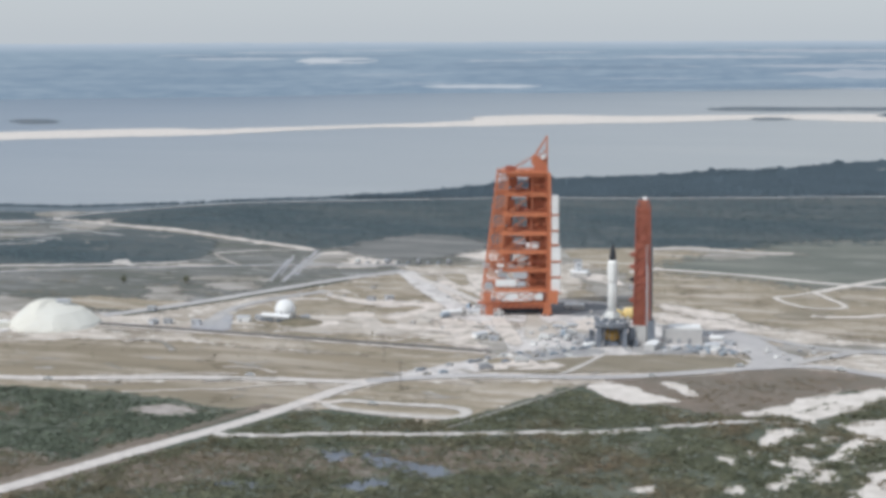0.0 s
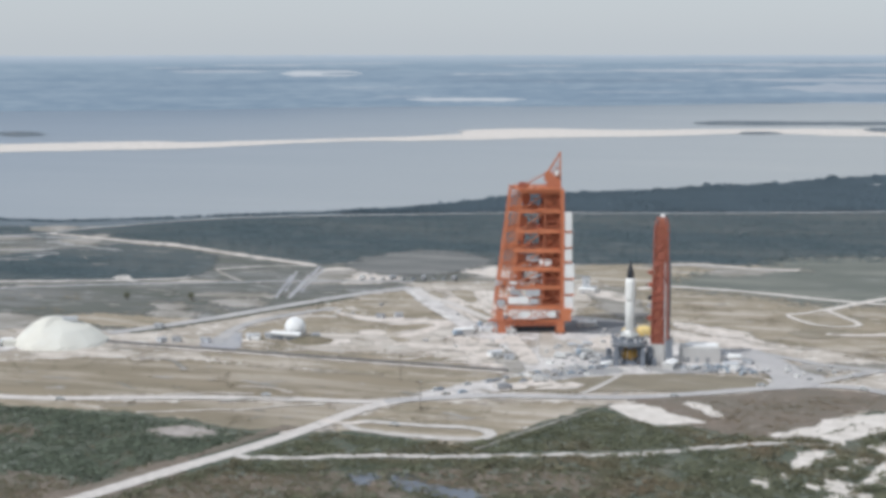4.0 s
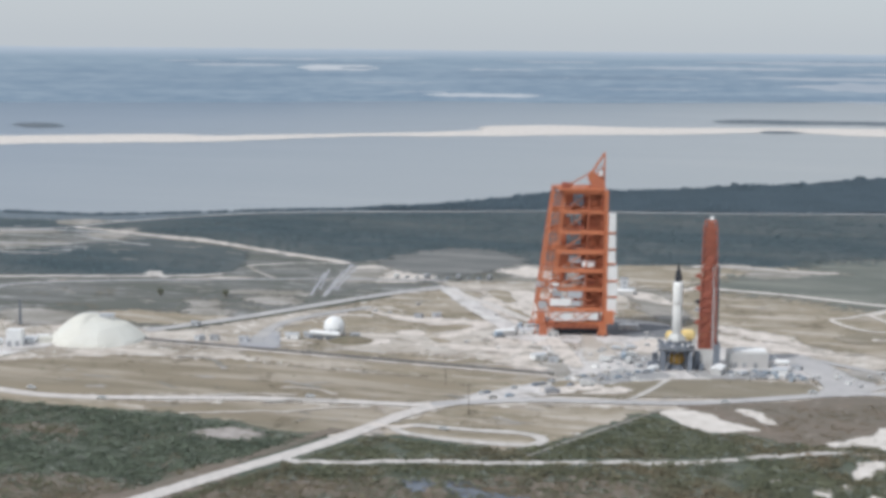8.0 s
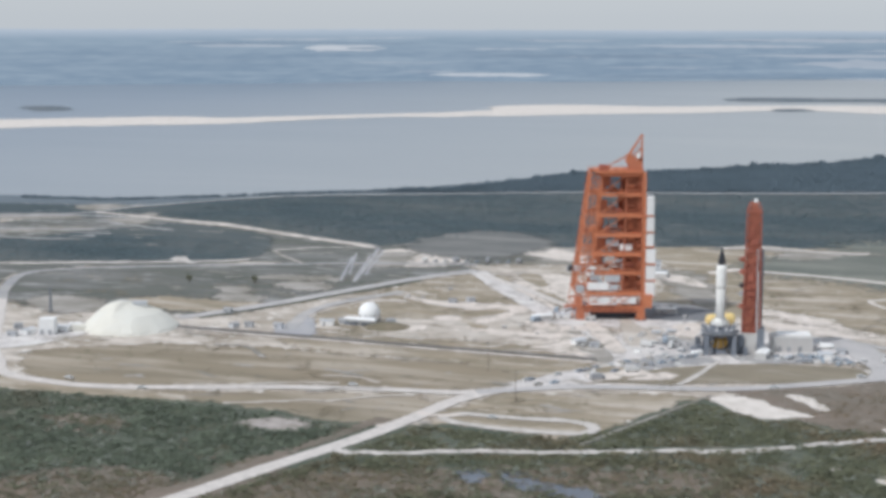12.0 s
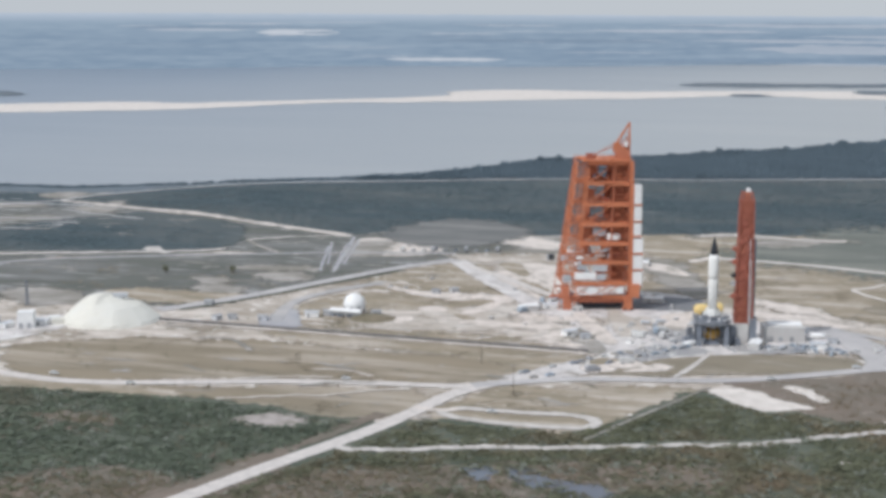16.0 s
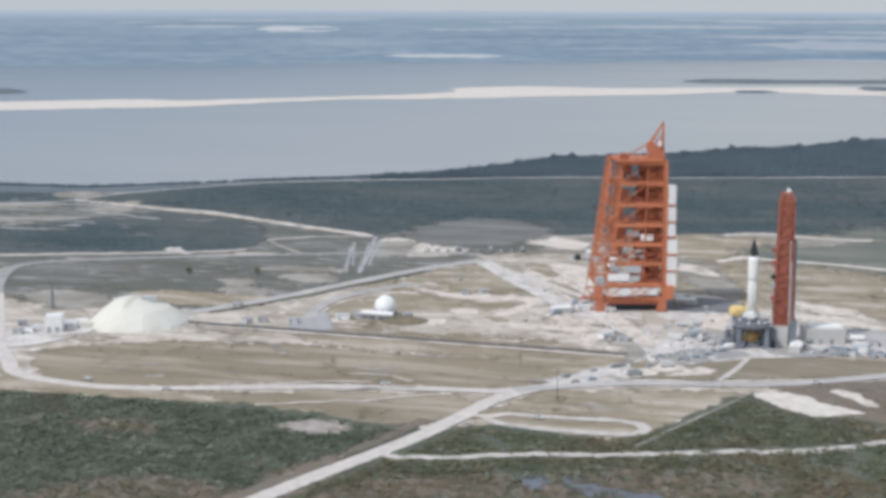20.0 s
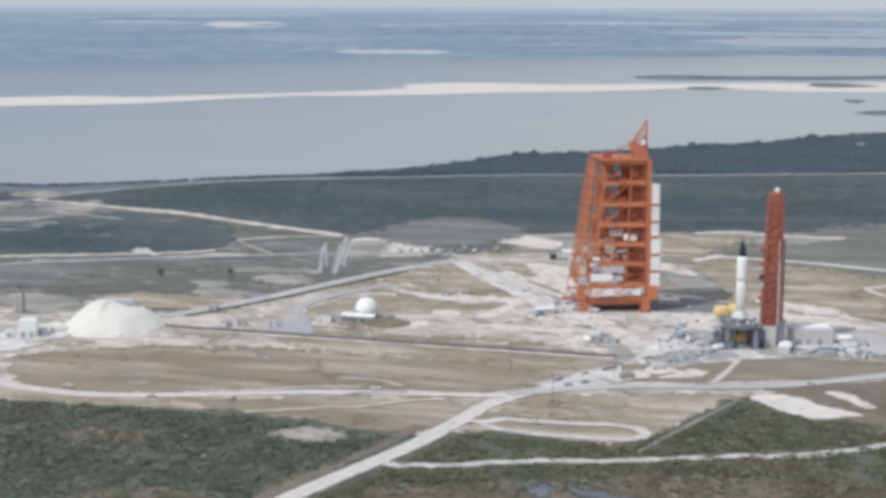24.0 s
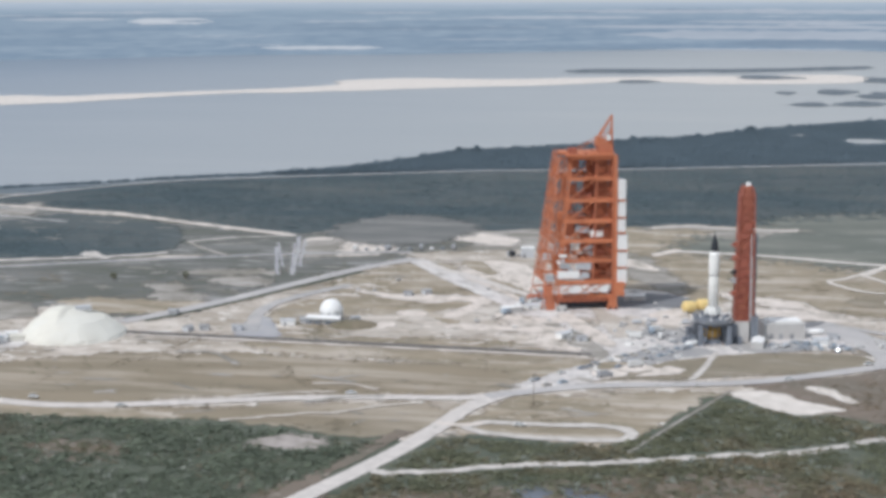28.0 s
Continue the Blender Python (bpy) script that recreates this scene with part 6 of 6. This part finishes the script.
for x in (-37.7, -33.3):
    bm = bmesh.new()
    box(bm, x + 0.9, -36.9 + (x + 35.5) * 0.31, 1.7, 2.0, 0.3, 3.2, 0.3)
    part("door", bm, GREY_METAL, dome, "grey steel door")
bm = bmesh.new()
box(bm, -22, -19, 1.7, 10, 5, 3.4, 0.5)
part("entrance_wall", bm, CREAM, dome)
bm = bmesh.new()
box(bm, -29.5, -13, 1.6, 6.5, 4, 3.2, 0.4)
part("annex", bm, WHITE_PAINT, dome, "small white annex against the dome")

# ---- sphere tank ----
ball = thing("sphere_tank", "white spherical fuel tank behind a low white building", "storage tank", pose(-226.8, 18.8, 0.1))
bm = bmesh.new()
lathe(bm, [(6.55 * math.sin(a), 5.7 - 6.55 * math.cos(a)) for a in (math.pi * i / 14 for i in range(3, 14))] + [(0, 12.25)], n=32)
part("sphere", bm, WHITE_PAINT, ball, smooth=True)
for i in range(8):
    a = math.pi * i / 4
    bm = bmesh.new()
    beam(bm, (6.3 * math.cos(a), 6.3 * math.sin(a), 0), (6.3 * math.cos(a), 6.3 * math.sin(a), 5.4), 0.6)
    part("leg", bm, GREY_METAL, ball)
berm = thing("earth_berm", "low olive grassed earth bank beside the sphere tank", "earth bank", pose(-212, 7, 0.05, 0, 0, 14))
bm = bmesh.new()
rows = []
for r, z in ((1.0, 0.0), (0.86, 0.9), (0.6, 1.9), (0.3, 2.5), (0.0, 2.7)):
    ring_pts = []
    for i in range(36):
        a = 2 * math.pi * i / 36
        k = r * (1 + 0.10 * noise.noise((2 * math.cos(a), 2 * math.sin(a), 3)))
        ring_pts.append(bm.verts.new((14.5 * k * math.cos(a), 12.0 * k * math.sin(a), z + 0.25 * r * noise.noise((5 * math.cos(a), 5 * math.sin(a), r)))))
    rows.append(ring_pts)
for a, b in zip(rows, rows[1:]):
    for i in range(36):
        bm.faces.new((a[i], a[(i + 1) % 36], b[(i + 1) % 36], b[i]))
bmesh.ops.remove_doubles(bm, verts=bm.verts, dist=0.001)
part("bank", bm, BERM_GRASS, berm, smooth=True)
lb = thing("low_building", "long low white building beside the sphere tank", "building", pose(-229, 9, 0.1, 0, 0, -4))
bm = bmesh.new()
box(bm, 0, 0, 0, 19.5, 4.0, 0.5)
bm.transform(pose(0, -0.6, 3.9, 14, 0, 0))
part("roof", bm, WHITE_PAINT, lb, "white sloping roof")
bm = bmesh.new()
box(bm, 0, 0.9, 1.9, 19.0, 3.2, 3.8)
part("housing", bm, WHITE_PAINT, lb)
for x in (-8, -3, 3, 8):
    bm = bmesh.new()
    box(bm, x, 0, 0.85, 3.8, 4.4, 1.7)
    part("pier", bm, DARK_STEEL, lb)

# ---- cable trench ----
trench = thing("cable_trench", "long straight dark covered cable trench across the field", "cable trench")
for k in range(34):
    a, b = Vector((-331, -29, 0.5)).lerp(Vector((-77, -41, 0.5)), k / 34), Vector((-331, -29, 0.5)).lerp(Vector((-77, -41, 0.5)), (k + 0.96) / 34)
    bm = bmesh.new()
    beam(bm, a, b, 2.6, 1.3)
    part("cover", bm, TRENCH, trench)


# ---- vehicles ----
PAINTS = [mat("car_paint_" + n, c, None, 0.6, 0.35) for n, c in (("white", (0.72, 0.72, 0.70)), ("pale_blue", (0.42, 0.50, 0.58)), ("grey", (0.42, 0.43, 0.45)), ("tan", (0.55, 0.50, 0.43)), ("dull_blue", (0.30, 0.34, 0.40)))]
PAINT_WORDS = ("white", "pale blue", "grey", "tan", "dull blue")


def make_car(paint, word):
    car = thing("parked_car", word + " parked saloon car on the road edge", "car", pose(0, 0, -50), "cars parked round the launch site")
    bm = bmesh.new()
    box(bm, 0, 0, 0.72, 5.0, 1.9, 0.7, top=0.95)
    body = part("body", bm, paint, car)
    bm = bmesh.new()
    box(bm, -0.2, 0, 1.34, 2.7, 1.65, 0.58, top=0.72)
    part("cabin", bm, GLASS, car, "dark glass cabin")
    bm = bmesh.new()
    box(bm, -0.2, 0, 1.66, 1.9, 1.2, 0.08)
    part("roof", bm, paint, car)
    for x in (-1.6, 1.55):
        for y in (-0.85, 0.85):
            bm = bmesh.new()
            lathe(bm, [(0.36, -0.12), (0.36, 0.12)], n=10)
            bm.transform(pose(x, y, 0.36, 90))
            part("wheel", bm, RUBBER, car)
    return car


def make_truck(paint, word):
    truck = thing("parked_truck", word + " box truck parked beside the pad", "truck", pose(0, 0, -50), "trucks parked round the launch site")
    bm = bmesh.new()
    box(bm, -1.2, 0, 2.2, 5.6, 2.5, 2.5)
    part("cargo_box", bm, paint, truck)
    bm = bmesh.new()
    box(bm, 2.8, 0, 1.6, 1.9, 2.3, 1.7, top=0.85)
    cab = part("cab", bm, paint, truck)
    bm = bmesh.new()
    box(bm, 3.66, 0, 2.0, 0.1, 1.9, 0.6)
    part("windscreen", bm, GLASS, cab)
    bm = bmesh.new()
    box(bm, 0, 0, 0.75, 7.6, 2.0, 0.35)
    part("chassis", bm, GREY_METAL, truck)
    for x in (-2.6, 2.7):
        for y in (-1.0, 1.0):
            bm = bmesh.new()
            lathe(bm, [(0.5, -0.16), (0.5, 0.16)], n=10)
            bm.transform(pose(x, y, 0.5, 90))
            part("wheel", bm, RUBBER, truck)
    return truck


CARS = [make_car(p, w) for p, w in zip(PAINTS, PAINT_WORDS)]
TRUCKS = [make_truck(PAINTS[k], PAINT_WORDS[k]) for k in (0, 1, 2)]
rnd = random.Random(7)
placed = {}


def put(models, x, y, z, turn):
    """The first of a model is moved to its place, the rest are copies."""
    ob = rnd.choice(models)
    m = pose(x, y, z, 0, 0, turn)
    if ob not in placed:
        placed[ob] = ob
        ob.matrix_world = m
        return ob
    return copy_thing(ob, m)


for ob in CARS + TRUCKS:
    placed[ob] = ob
firsts = [(19, -76, 0.3, 14), (-34, -22, 0.2, 40), (30, -8, 0.2, 20), (-50, -46, 0.2, 60), (-80, -70, 0.2, 50)]
for ob, (x, y, z, a) in zip(CARS, firsts):
    ob.matrix_world = pose(x, y, z, 0, 0, a)
for ob, (x, y, a) in zip(TRUCKS, ((-54, -62, 30), (-131, 50, 60), (-68, -84, 35))):
    ob.matrix_world = pose(x, y, 0.18, 0, 0, a)
for x, y, a in ((-279, -170, 18), (-324, -162, -10), (-182, -133, 15), (-100, -172, 0), (60, -40, 30), (112, -34, 0)):
    copy_thing(CARS[0], pose(x, y, 0.3, 0, 0, a))
# the rows along the pad road
row = rough_line([(-98, -101), (-78, -76), (-60, -52), (-44, -32), (-32, -12)], False, 4.2)
for i, p in enumerate(row):
    for side in (-1, 1):
        if rnd.random() < 0.42:
            put(CARS, p.x + side * (5.0 + rnd.uniform(-1.5, 1.5)), p.y - side * (3.5 + rnd.uniform(-1, 1)), 0.2, 52 + rnd.choice((0, 90)) + rnd.uniform(-12, 12))
for _ in range(26):
    put(CARS, rnd.uniform(8, 56), rnd.uniform(-16, 2), 0.2, rnd.uniform(0, 180))
for _ in range(5):
    put(TRUCKS, rnd.uniform(-60, -35), rnd.uniform(-30, 30), 0.2, rnd.uniform(0, 180))
for i in range(10):
    put(TRUCKS if i % 3 == 0 else CARS, -262 + 7.6 * i, 244 + 1.9 * i, 0.1, rnd.uniform(60, 100))
for _ in range(9):
    put(TRUCKS, rnd.uniform(-128, -112), rnd.uniform(60, 110), 0.2, rnd.uniform(0, 180))


# ---- sheds, boxes and tanks ----
def make_shed(w, d, h, walls, roof, label):
    shed = thing("equipment_shed", label, "shed", pose(0, 0, -50), "sheds round the launch site")
    bm = bmesh.new()
    box(bm, 0, 0, h / 2, w, d, h)
    part("housing", bm, walls, shed)
    bm = bmesh.new()
    v = [bm.verts.new(p) for p in ((-w / 2 - 0.3, -d / 2 - 0.3, h), (w / 2 + 0.3, -d / 2 - 0.3, h), (w / 2 + 0.3, d / 2 + 0.3, h), (-w / 2 - 0.3, d / 2 + 0.3, h), (-w / 2 - 0.3, 0, h + d * 0.16), (w / 2 + 0.3, 0, h + d * 0.16))]
    for f in ((0, 1, 5, 4), (2, 3, 4, 5), (1, 2, 5), (3, 0, 4), (3, 2, 1, 0)):
        bm.faces.new([v[i] for i in f])
    part("roof", bm, roof, shed)
    bm = bmesh.new()
    box(bm, -w * 0.2, -d / 2 - 0.05, 1.05, 1.2, 0.15, 2.1)
    part("door", bm, GREY_METAL, shed)
    return shed


def make_crate(w, d, h, tone, label):
    crate = thing("equipment_box", label, "equipment", pose(0, 0, -50), "equipment standing on the pad")
    bm = bmesh.new()
    box(bm, 0, 0, h / 2 + 0.15, w, d, h)
    part("housing", bm, tone, crate)
    bm = bmesh.new()
    box(bm, 0, 0, h + 0.22, w + 0.3, d + 0.3, 0.16)
    part("lid", bm, CONCRETE, crate)
    bm = bmesh.new()
    box(bm, 0, 0, 0.08, w * 0.9, d * 0.8, 0.16)
    part("skid", bm, GREY_METAL, crate)
    return crate


def make_tank(r, length, tone, label):
    tank = thing("gas_tank", label, "storage tank", pose(0, 0, -50), "tanks on the pad")
    bm = bmesh.new()
    lathe(bm, [(0, -length / 2), (r * 0.7, -length / 2 + 0.2), (r, -length / 2 + r * 0.6), (r, length / 2 - r * 0.6), (r * 0.7, length / 2 - 0.2), (0, length / 2)], n=14)
    bm.transform(pose(0, 0, r + 0.5, 0, 90))
    part("shell", bm, tone, tank, smooth=True)
    for x in (-length * 0.3, length * 0.3):
        bm = bmesh.new()
        box(bm, x, 0, 0.5, 0.5, r * 1.4, 1.0)
        part("saddle", bm, CONCRETE, tank)
    return tank


SHEDS = [make_shed(8, 5, 3.0, WHITE_PAINT, PALE_METAL, "small white shed with a pale metal roof"), make_shed(12, 6, 3.4, CONCRETE, WHITE_PAINT, "grey block shed with a white roof"), make_shed(5, 4, 2.8, PALE_METAL, GREY_METAL, "pale blue metal shed with a grey roof")]
CRATES = [make_crate(2.4, 1.8, 1.1, GREY_METAL, "grey equipment cabinet with a pale lid"), make_crate(2.8, 1.7, 1.1, PALE_METAL, "pale blue equipment cabinet on skids"), make_crate(2.0, 2.0, 1.0, CONCRETE, "pale grey equipment box on skids"), make_crate(2.2, 1.5, 1.0, GREY_METAL, "dull grey generator box with a pale lid"), make_crate(3.2, 2.0, 1.3, WHITE_PAINT, "large white equipment cabinet on skids")]
TANKS = [make_tank(1.4, 8, WHITE_PAINT, "white horizontal gas tank on saddles"), make_tank(1.1, 6, PALE_METAL, "pale blue horizontal gas tank on saddles")]
spots = {}
for ob, (x, y, a) in zip(SHEDS + CRATES + TANKS, ((-248, 3, 14), (-129, 55, 30), (-272, -14, 5), (-30, 20, 10), (-22, 26, 40), (-35, -18, 0), (-6, -14, 0), (-60, 12, 20), (40, 24, 10), (-48, 40, 10))):
    ob.matrix_world = pose(x, y, 0.18, 0, 0, a)
for x, y, k, a in ((-290, -16, 2, 10), (-298, -20, 2, 70), (-320, 20, 2, 0), (-409, -80, 2, 10), (-404, -72, 0, 80), (-388, -60, 0, 5), (-418, -60, 2, 40), (-398, -55, 2, 0), (-94, -4, 0, 50), (-84, -10, 2, 20), (-240, 10, 2, 0), (-213, 18, 2, 30), (48, 14, 2, 0), (40, 2, 0, 15), (-118, 66, 0, 20), (-196, 92, 2, 0), (-186, 99, 2, 40), (-60, 100, 1, 10), (-84, 228, 1, 0)):
    copy_thing(SHEDS[k], pose(x, y, 0.08, 0, 0, a))


def clear(x, y):
    """Whether a small thing may stand there: off the pedestal, the towers and the building."""
    return all(math.hypot(x - cx, y - cy) > r for cx, cy, r in ((-16, -3, 15), (0, 3, 11), (21, 17, 15), (-25, 74, 10), (-90, 85, 34), (-30, 20, 4), (-60, 12, 5)))


def field_of(models, poly, count, z):
    made = 0
    while made < count:
        x = rnd.uniform(min(p[0] for p in poly), max(p[0] for p in poly))
        y = rnd.uniform(min(p[1] for p in poly), max(p[1] for p in poly))
        if inside(np.array([x]), np.array([y]), poly)[0]:
            made += 1
            if clear(x, y):
                copy_thing(rnd.choice(models), pose(x, y, z, 0, 0, rnd.uniform(0, 180)))


PAD = [(-70, 28), (-45, 58), (-10, 66), (20, 46), (48, 34), (58, 8), (46, -8), (18, -18), (-15, -28), (-40, -44), (-58, -30), (-66, 0)]
field_of(CRATES, PAD, 70, 0.2)
field_of(CRATES[2:3], [(-110, 40), (-70, 20), (-60, -30), (-80, -50), (-96, -20), (-125, 10)], 5, 0.2)
field_of(CRATES, [(60, 8), (100, 20), (120, 0), (80, -20), (56, -10)], 14, 0.2)
field_of(TANKS, PAD, 8, 0.2)
field_of(SHEDS, PAD, 3, 0.2)
field_of(CRATES, [(-130, 60), (-112, 118), (-50, 128), (-34, 110), (-45, 72)], 22, 0.18)

for k, (x, y) in enumerate(((-150, 117), (-211, 138), (-230, 104), (-219, 102), (-145, 26), (-90, -5), (-144, 240))):
    copy_thing(CRATES[0] if k else CRATES[3], pose(x, y, 0.2, 0, 0, 40 * k))
copy_thing(SHEDS[2], pose(-150, 239, 0.1, 0, 0, 10))

annex = thing("utility_tower", "tall blue grey boxy utility tower behind the service tower", "building", pose(-86, 233, 0.1, 0, 0, 12))
block("housing", 0, 0, 5.6, 5.4, 5.0, 11.2, PALE_METAL, annex)
block("roof", 0, 0, 11.4, 5.9, 5.5, 0.5, GREY_METAL, annex)
block("lower_room", 5.2, 0.4, 2.2, 5.0, 4.6, 4.4, PALE_METAL, annex)
block("door", -1.0, -2.55, 1.1, 1.3, 0.2, 2.2, GREY_METAL, annex)
for z in (4.5, 8.0):
    block("window", 0.6, -2.56, z, 1.8, 0.2, 1.2, GLASS, annex)
plant = thing("power_hut", "pale blue metal hut beside a sandy yard", "building", pose(-138, 237, 0.1, 0, 0, 10))
block("housing", 0, 0, 3.3, 9.0, 6.0, 6.6, PALE_METAL, plant)
block("roof", 0, 0, 6.8, 9.6, 6.6, 0.4, WHITE_PAINT, plant)
block("door", -2.4, -3.05, 1.3, 2.2, 0.2, 2.6, GREY_METAL, plant)
trunk = thing("transformer", "dark steel transformer beside the hut", "transformer", pose(-148.5, 236, 0.1, 0, 0, 10))
block("housing", 0, 0, 2.2, 4.2, 3.2, 3.6, BLACK, trunk)
block("plinth", 0, 0, 0.2, 5.0, 4.0, 0.4, CONCRETE, trunk)
for x in (-1.2, 0, 1.2):
    block("insulator", x, 0, 4.5, 0.4, 0.4, 1.0, DARK_STEEL, trunk)

# ---- masts, poles and small trees ----
def make_pole(h):
    pole = thing("utility_pole", "tall thin weathered wooden utility pole with a crossarm", "utility pole", pose(0, 0, -50), "utility poles")
    bm = bmesh.new()
    lathe(bm, [(0.2, 0), (0.12, h), (0, h)], n=8)
    part("post", bm, WOOD, pole)
    bm = bmesh.new()
    box(bm, 0, 0, h - 1.2, 3.0, 0.2, 0.22)
    arm = part("crossarm", bm, WOOD, pole)
    for x in (-1.3, 0.5, 1.3):
        bm = bmesh.new()
        lathe(bm, [(0.08, h - 1.1), (0.1, h - 0.8), (0, h - 0.75)], x, 0, 6)
        part("insulator", bm, WHITE_PAINT, arm)
    return pole


pole = make_pole(15.5)
pole.matrix_world = pose(-97, -140, 0.1, 0, 0, 30)
copy_thing(pole, pose(-126, -82, 0.1, 0, 0, 30))

mast = thing("mast", "dark slim steel mast behind the blockhouse", "mast", pose(-424, -14, 0.1))
for a, b in ((0, 1), (1, 2), (2, 0)):
    p, q = (Vector((1.0 * math.cos(2.1 * k), 1.0 * math.sin(2.1 * k), 0)) for k in (a, b))
    top = Vector((0, 0, 16))
    bar("mast_leg", p, p * 0.3 + top, 0.35, DARK_STEEL, mast)
    for k in range(6):
        f0, f1 = 1 - 0.7 * k / 6, 1 - 0.7 * (k + 1) / 6
        bar("mast_brace", p * f0 + top * k / 6, q * f1 + top * (k + 1) / 6, 0.2, DARK_STEEL, mast)


def make_tree(seed):
    rng = np.random.default_rng(seed)
    tree = thing("small_tree", "lone small dark green tree in the grass field", "tree", pose(0, 0, -50), "lone trees in the field")
    bm = bmesh.new()
    lathe(bm, [(0.35, 0), (0.24, 1.6), (0.12, 3.6), (0, 3.8)], n=8)
    part("trunk", bm, WOOD, tree)
    for k in range(5):
        a = 1.256 * k + 0.3
        bar("limb", (0, 0, 1.5 + 0.3 * k), (1.3 * math.cos(a), 1.3 * math.sin(a), 2.8 + 0.35 * k), 0.16, WOOD, tree)
    bm = bmesh.new()
    for _ in range(240):
        d = Vector(rng.normal(0, 1, 3)).normalized() * rng.uniform(0.5, 1.0) ** 0.5
        c = Vector((d.x * 2.1, d.y * 2.1, 3.5 + d.z * 1.9))
        n1, n2 = Vector(rng.normal(0, 0.34, 3)), Vector(rng.normal(0, 0.34, 3))
        bm.faces.new([bm.verts.new(c + n1), bm.verts.new(c + n2), bm.verts.new(c - n1)])
    part("crown", bm, LEAF, tree, "ragged dark green leaves")
    return tree


for seed, (x, y) in ((1, (-391, 110)), (2, (-347, 122))):
    make_tree(seed).matrix_world = pose(x, y, 0.1)

# sparse scrub on the far left belt
LEFT_DARK = [(-850, 70), (-700, 120), (-561, 165), (-443, 199), (-403, 228), (-410, 268), (-445, 297), (-502, 318), (-615, 258), (-850, 180)]
px, py, rng = spread(LEFT_DARK, 30.0, 31, thin=-0.6, scale=50)
scatter("scrub_bushes", px, py, rng.uniform(1.2, 3.2, len(px)), rng.uniform(0.12, 0.4, len(px)), MARSH_LEAF, "dark low scrub beside a sandy track", "bushes", 31, 0.1)
# scattered tufts in the dry fields
for k, (poly, per) in enumerate((([(30, -95), (49, -71), (130, -42), (112, -78), (80, -123), (67, -149), (33, -119)], 2.6),)):
    px, py, rng = spread(poly, per, 41 + k, thin=0.1, scale=14)
    scatter("grass_tufts", px, py, rng.uniform(0.5, 1.6, len(px)), rng.uniform(0.1, 0.35, len(px)), LEAF_BROWN, "scattered dry brown tufts of grass", "grass", 41 + k, 0.1)
# tufts of dry grass and bare spots all over the open ground, and rough edges between them
OPEN = [(-470, 0), (-430, -60), (-380, -120), (-330, -150), (-270, -185), (-150, -195), (-60, -190), (-12, -104), (40, -62), (110, -34), (300, -20), (300, 240), (90, 236), (-30, 270), (-200, 300), (-320, 200), (-480, 120)]
KEEP_OFF = [[(-75, 30), (-45, 62), (10, 55), (62, 10), (52, -6), (-20, -36), (-72, -90), (-66, -40)], [(-128, 50), (-112, 118), (-60, 130), (-30, 110), (-45, 60)], [(-395, -60), (-330, -70), (-322, -10), (-380, 0)]]
px, py, rng = spread(OPEN, 5.0, 81, KEEP_OFF, thin=0.74, scale=34)
wide = 0.5 + rng.gamma(1.6, 0.6, len(px)).clip(0, 3.0)
scatter("grass_tufts", px, py, wide, rng.uniform(0.03, 0.16, len(px)), DRY_TUFT, "thin dry brown grass tufts over pale sand", "grass", 81, 0.24, 8)
px, py, rng = spread(OPEN, 60.0, 82, KEEP_OFF, thin=0.25, scale=40)
scatter("scrub_bushes", px, py, rng.uniform(0.5, 1.5, len(px)), rng.uniform(0.2, 0.5, len(px)), LEAF, "single small green bushes in the dry grass", "bushes", 82, 0.2, 10)


def spots_of(name, poly, per, seed, low, high, material, label, z, thin):
    """Many small ragged bare spots of ground, in one sheet of loose pieces."""
    px, py, rng = spread(poly, per, seed, KEEP_OFF, thin=thin, scale=26)
    bm = bmesh.new()
    for k, (x, y) in enumerate(zip(px, py)):
        w = low + (high - low) * rng.uniform() ** 2
        aspect = rng.uniform(1.0, 5.0)
        turn = rng.normal(0.15, 0.35)
        pts = []
        for i in range(9):
            a = 6.283 * i / 9
            rr = w * rng.uniform(0.55, 1.25)
            u, v = aspect * rr * math.cos(a), 0.7 * rr * math.sin(a)
            pts.append(bm.verts.new((x + u * math.cos(turn) - v * math.sin(turn), y + u * math.sin(turn) + v * math.cos(turn), z + 0.00002 * k)))
        bm.faces.new(pts)
    ob = part(name, bm, material)
    return tagged(ob, label, "sand patch", kind="stuff")


spots_of("bare_spots", OPEN, 260.0, 83, 0.5, 2.6, WORN, "small bare pale spots in the dry grass", 0.262, 0.1)
spots_of("bare_spots", [(-215, 240), (-130, 180), (-70, 140), (-60, 40), (-80, -30), (-130, -40), (-240, -20), (-260, 60)], 70.0, 84, 0.6, 3.4, BARE, "bare pale streaks between service tracks", 0.266, 0.1)
spots_of("bare_spots", [(-760, 300), (-660, 470), (-560, 430), (-340, 320), (-240, 330), (-200, 250), (-400, 190), (-520, 150), (-420, 0), (-330, 40), (-240, 200)], 420.0, 85, 0.8, 4.0, WORN, "worn pale spots in the grey grass", 0.264, 0.15)
spots_of("bare_spots", [(-760, 330), (-690, 430), (-600, 440), (-560, 400), (-540, 340), (-580, 250), (-680, 240)], 130.0, 86, 1.0, 4.5, GREY_STREAK, "pale grey sandy streaks by a road fork", 0.27, -0.05)
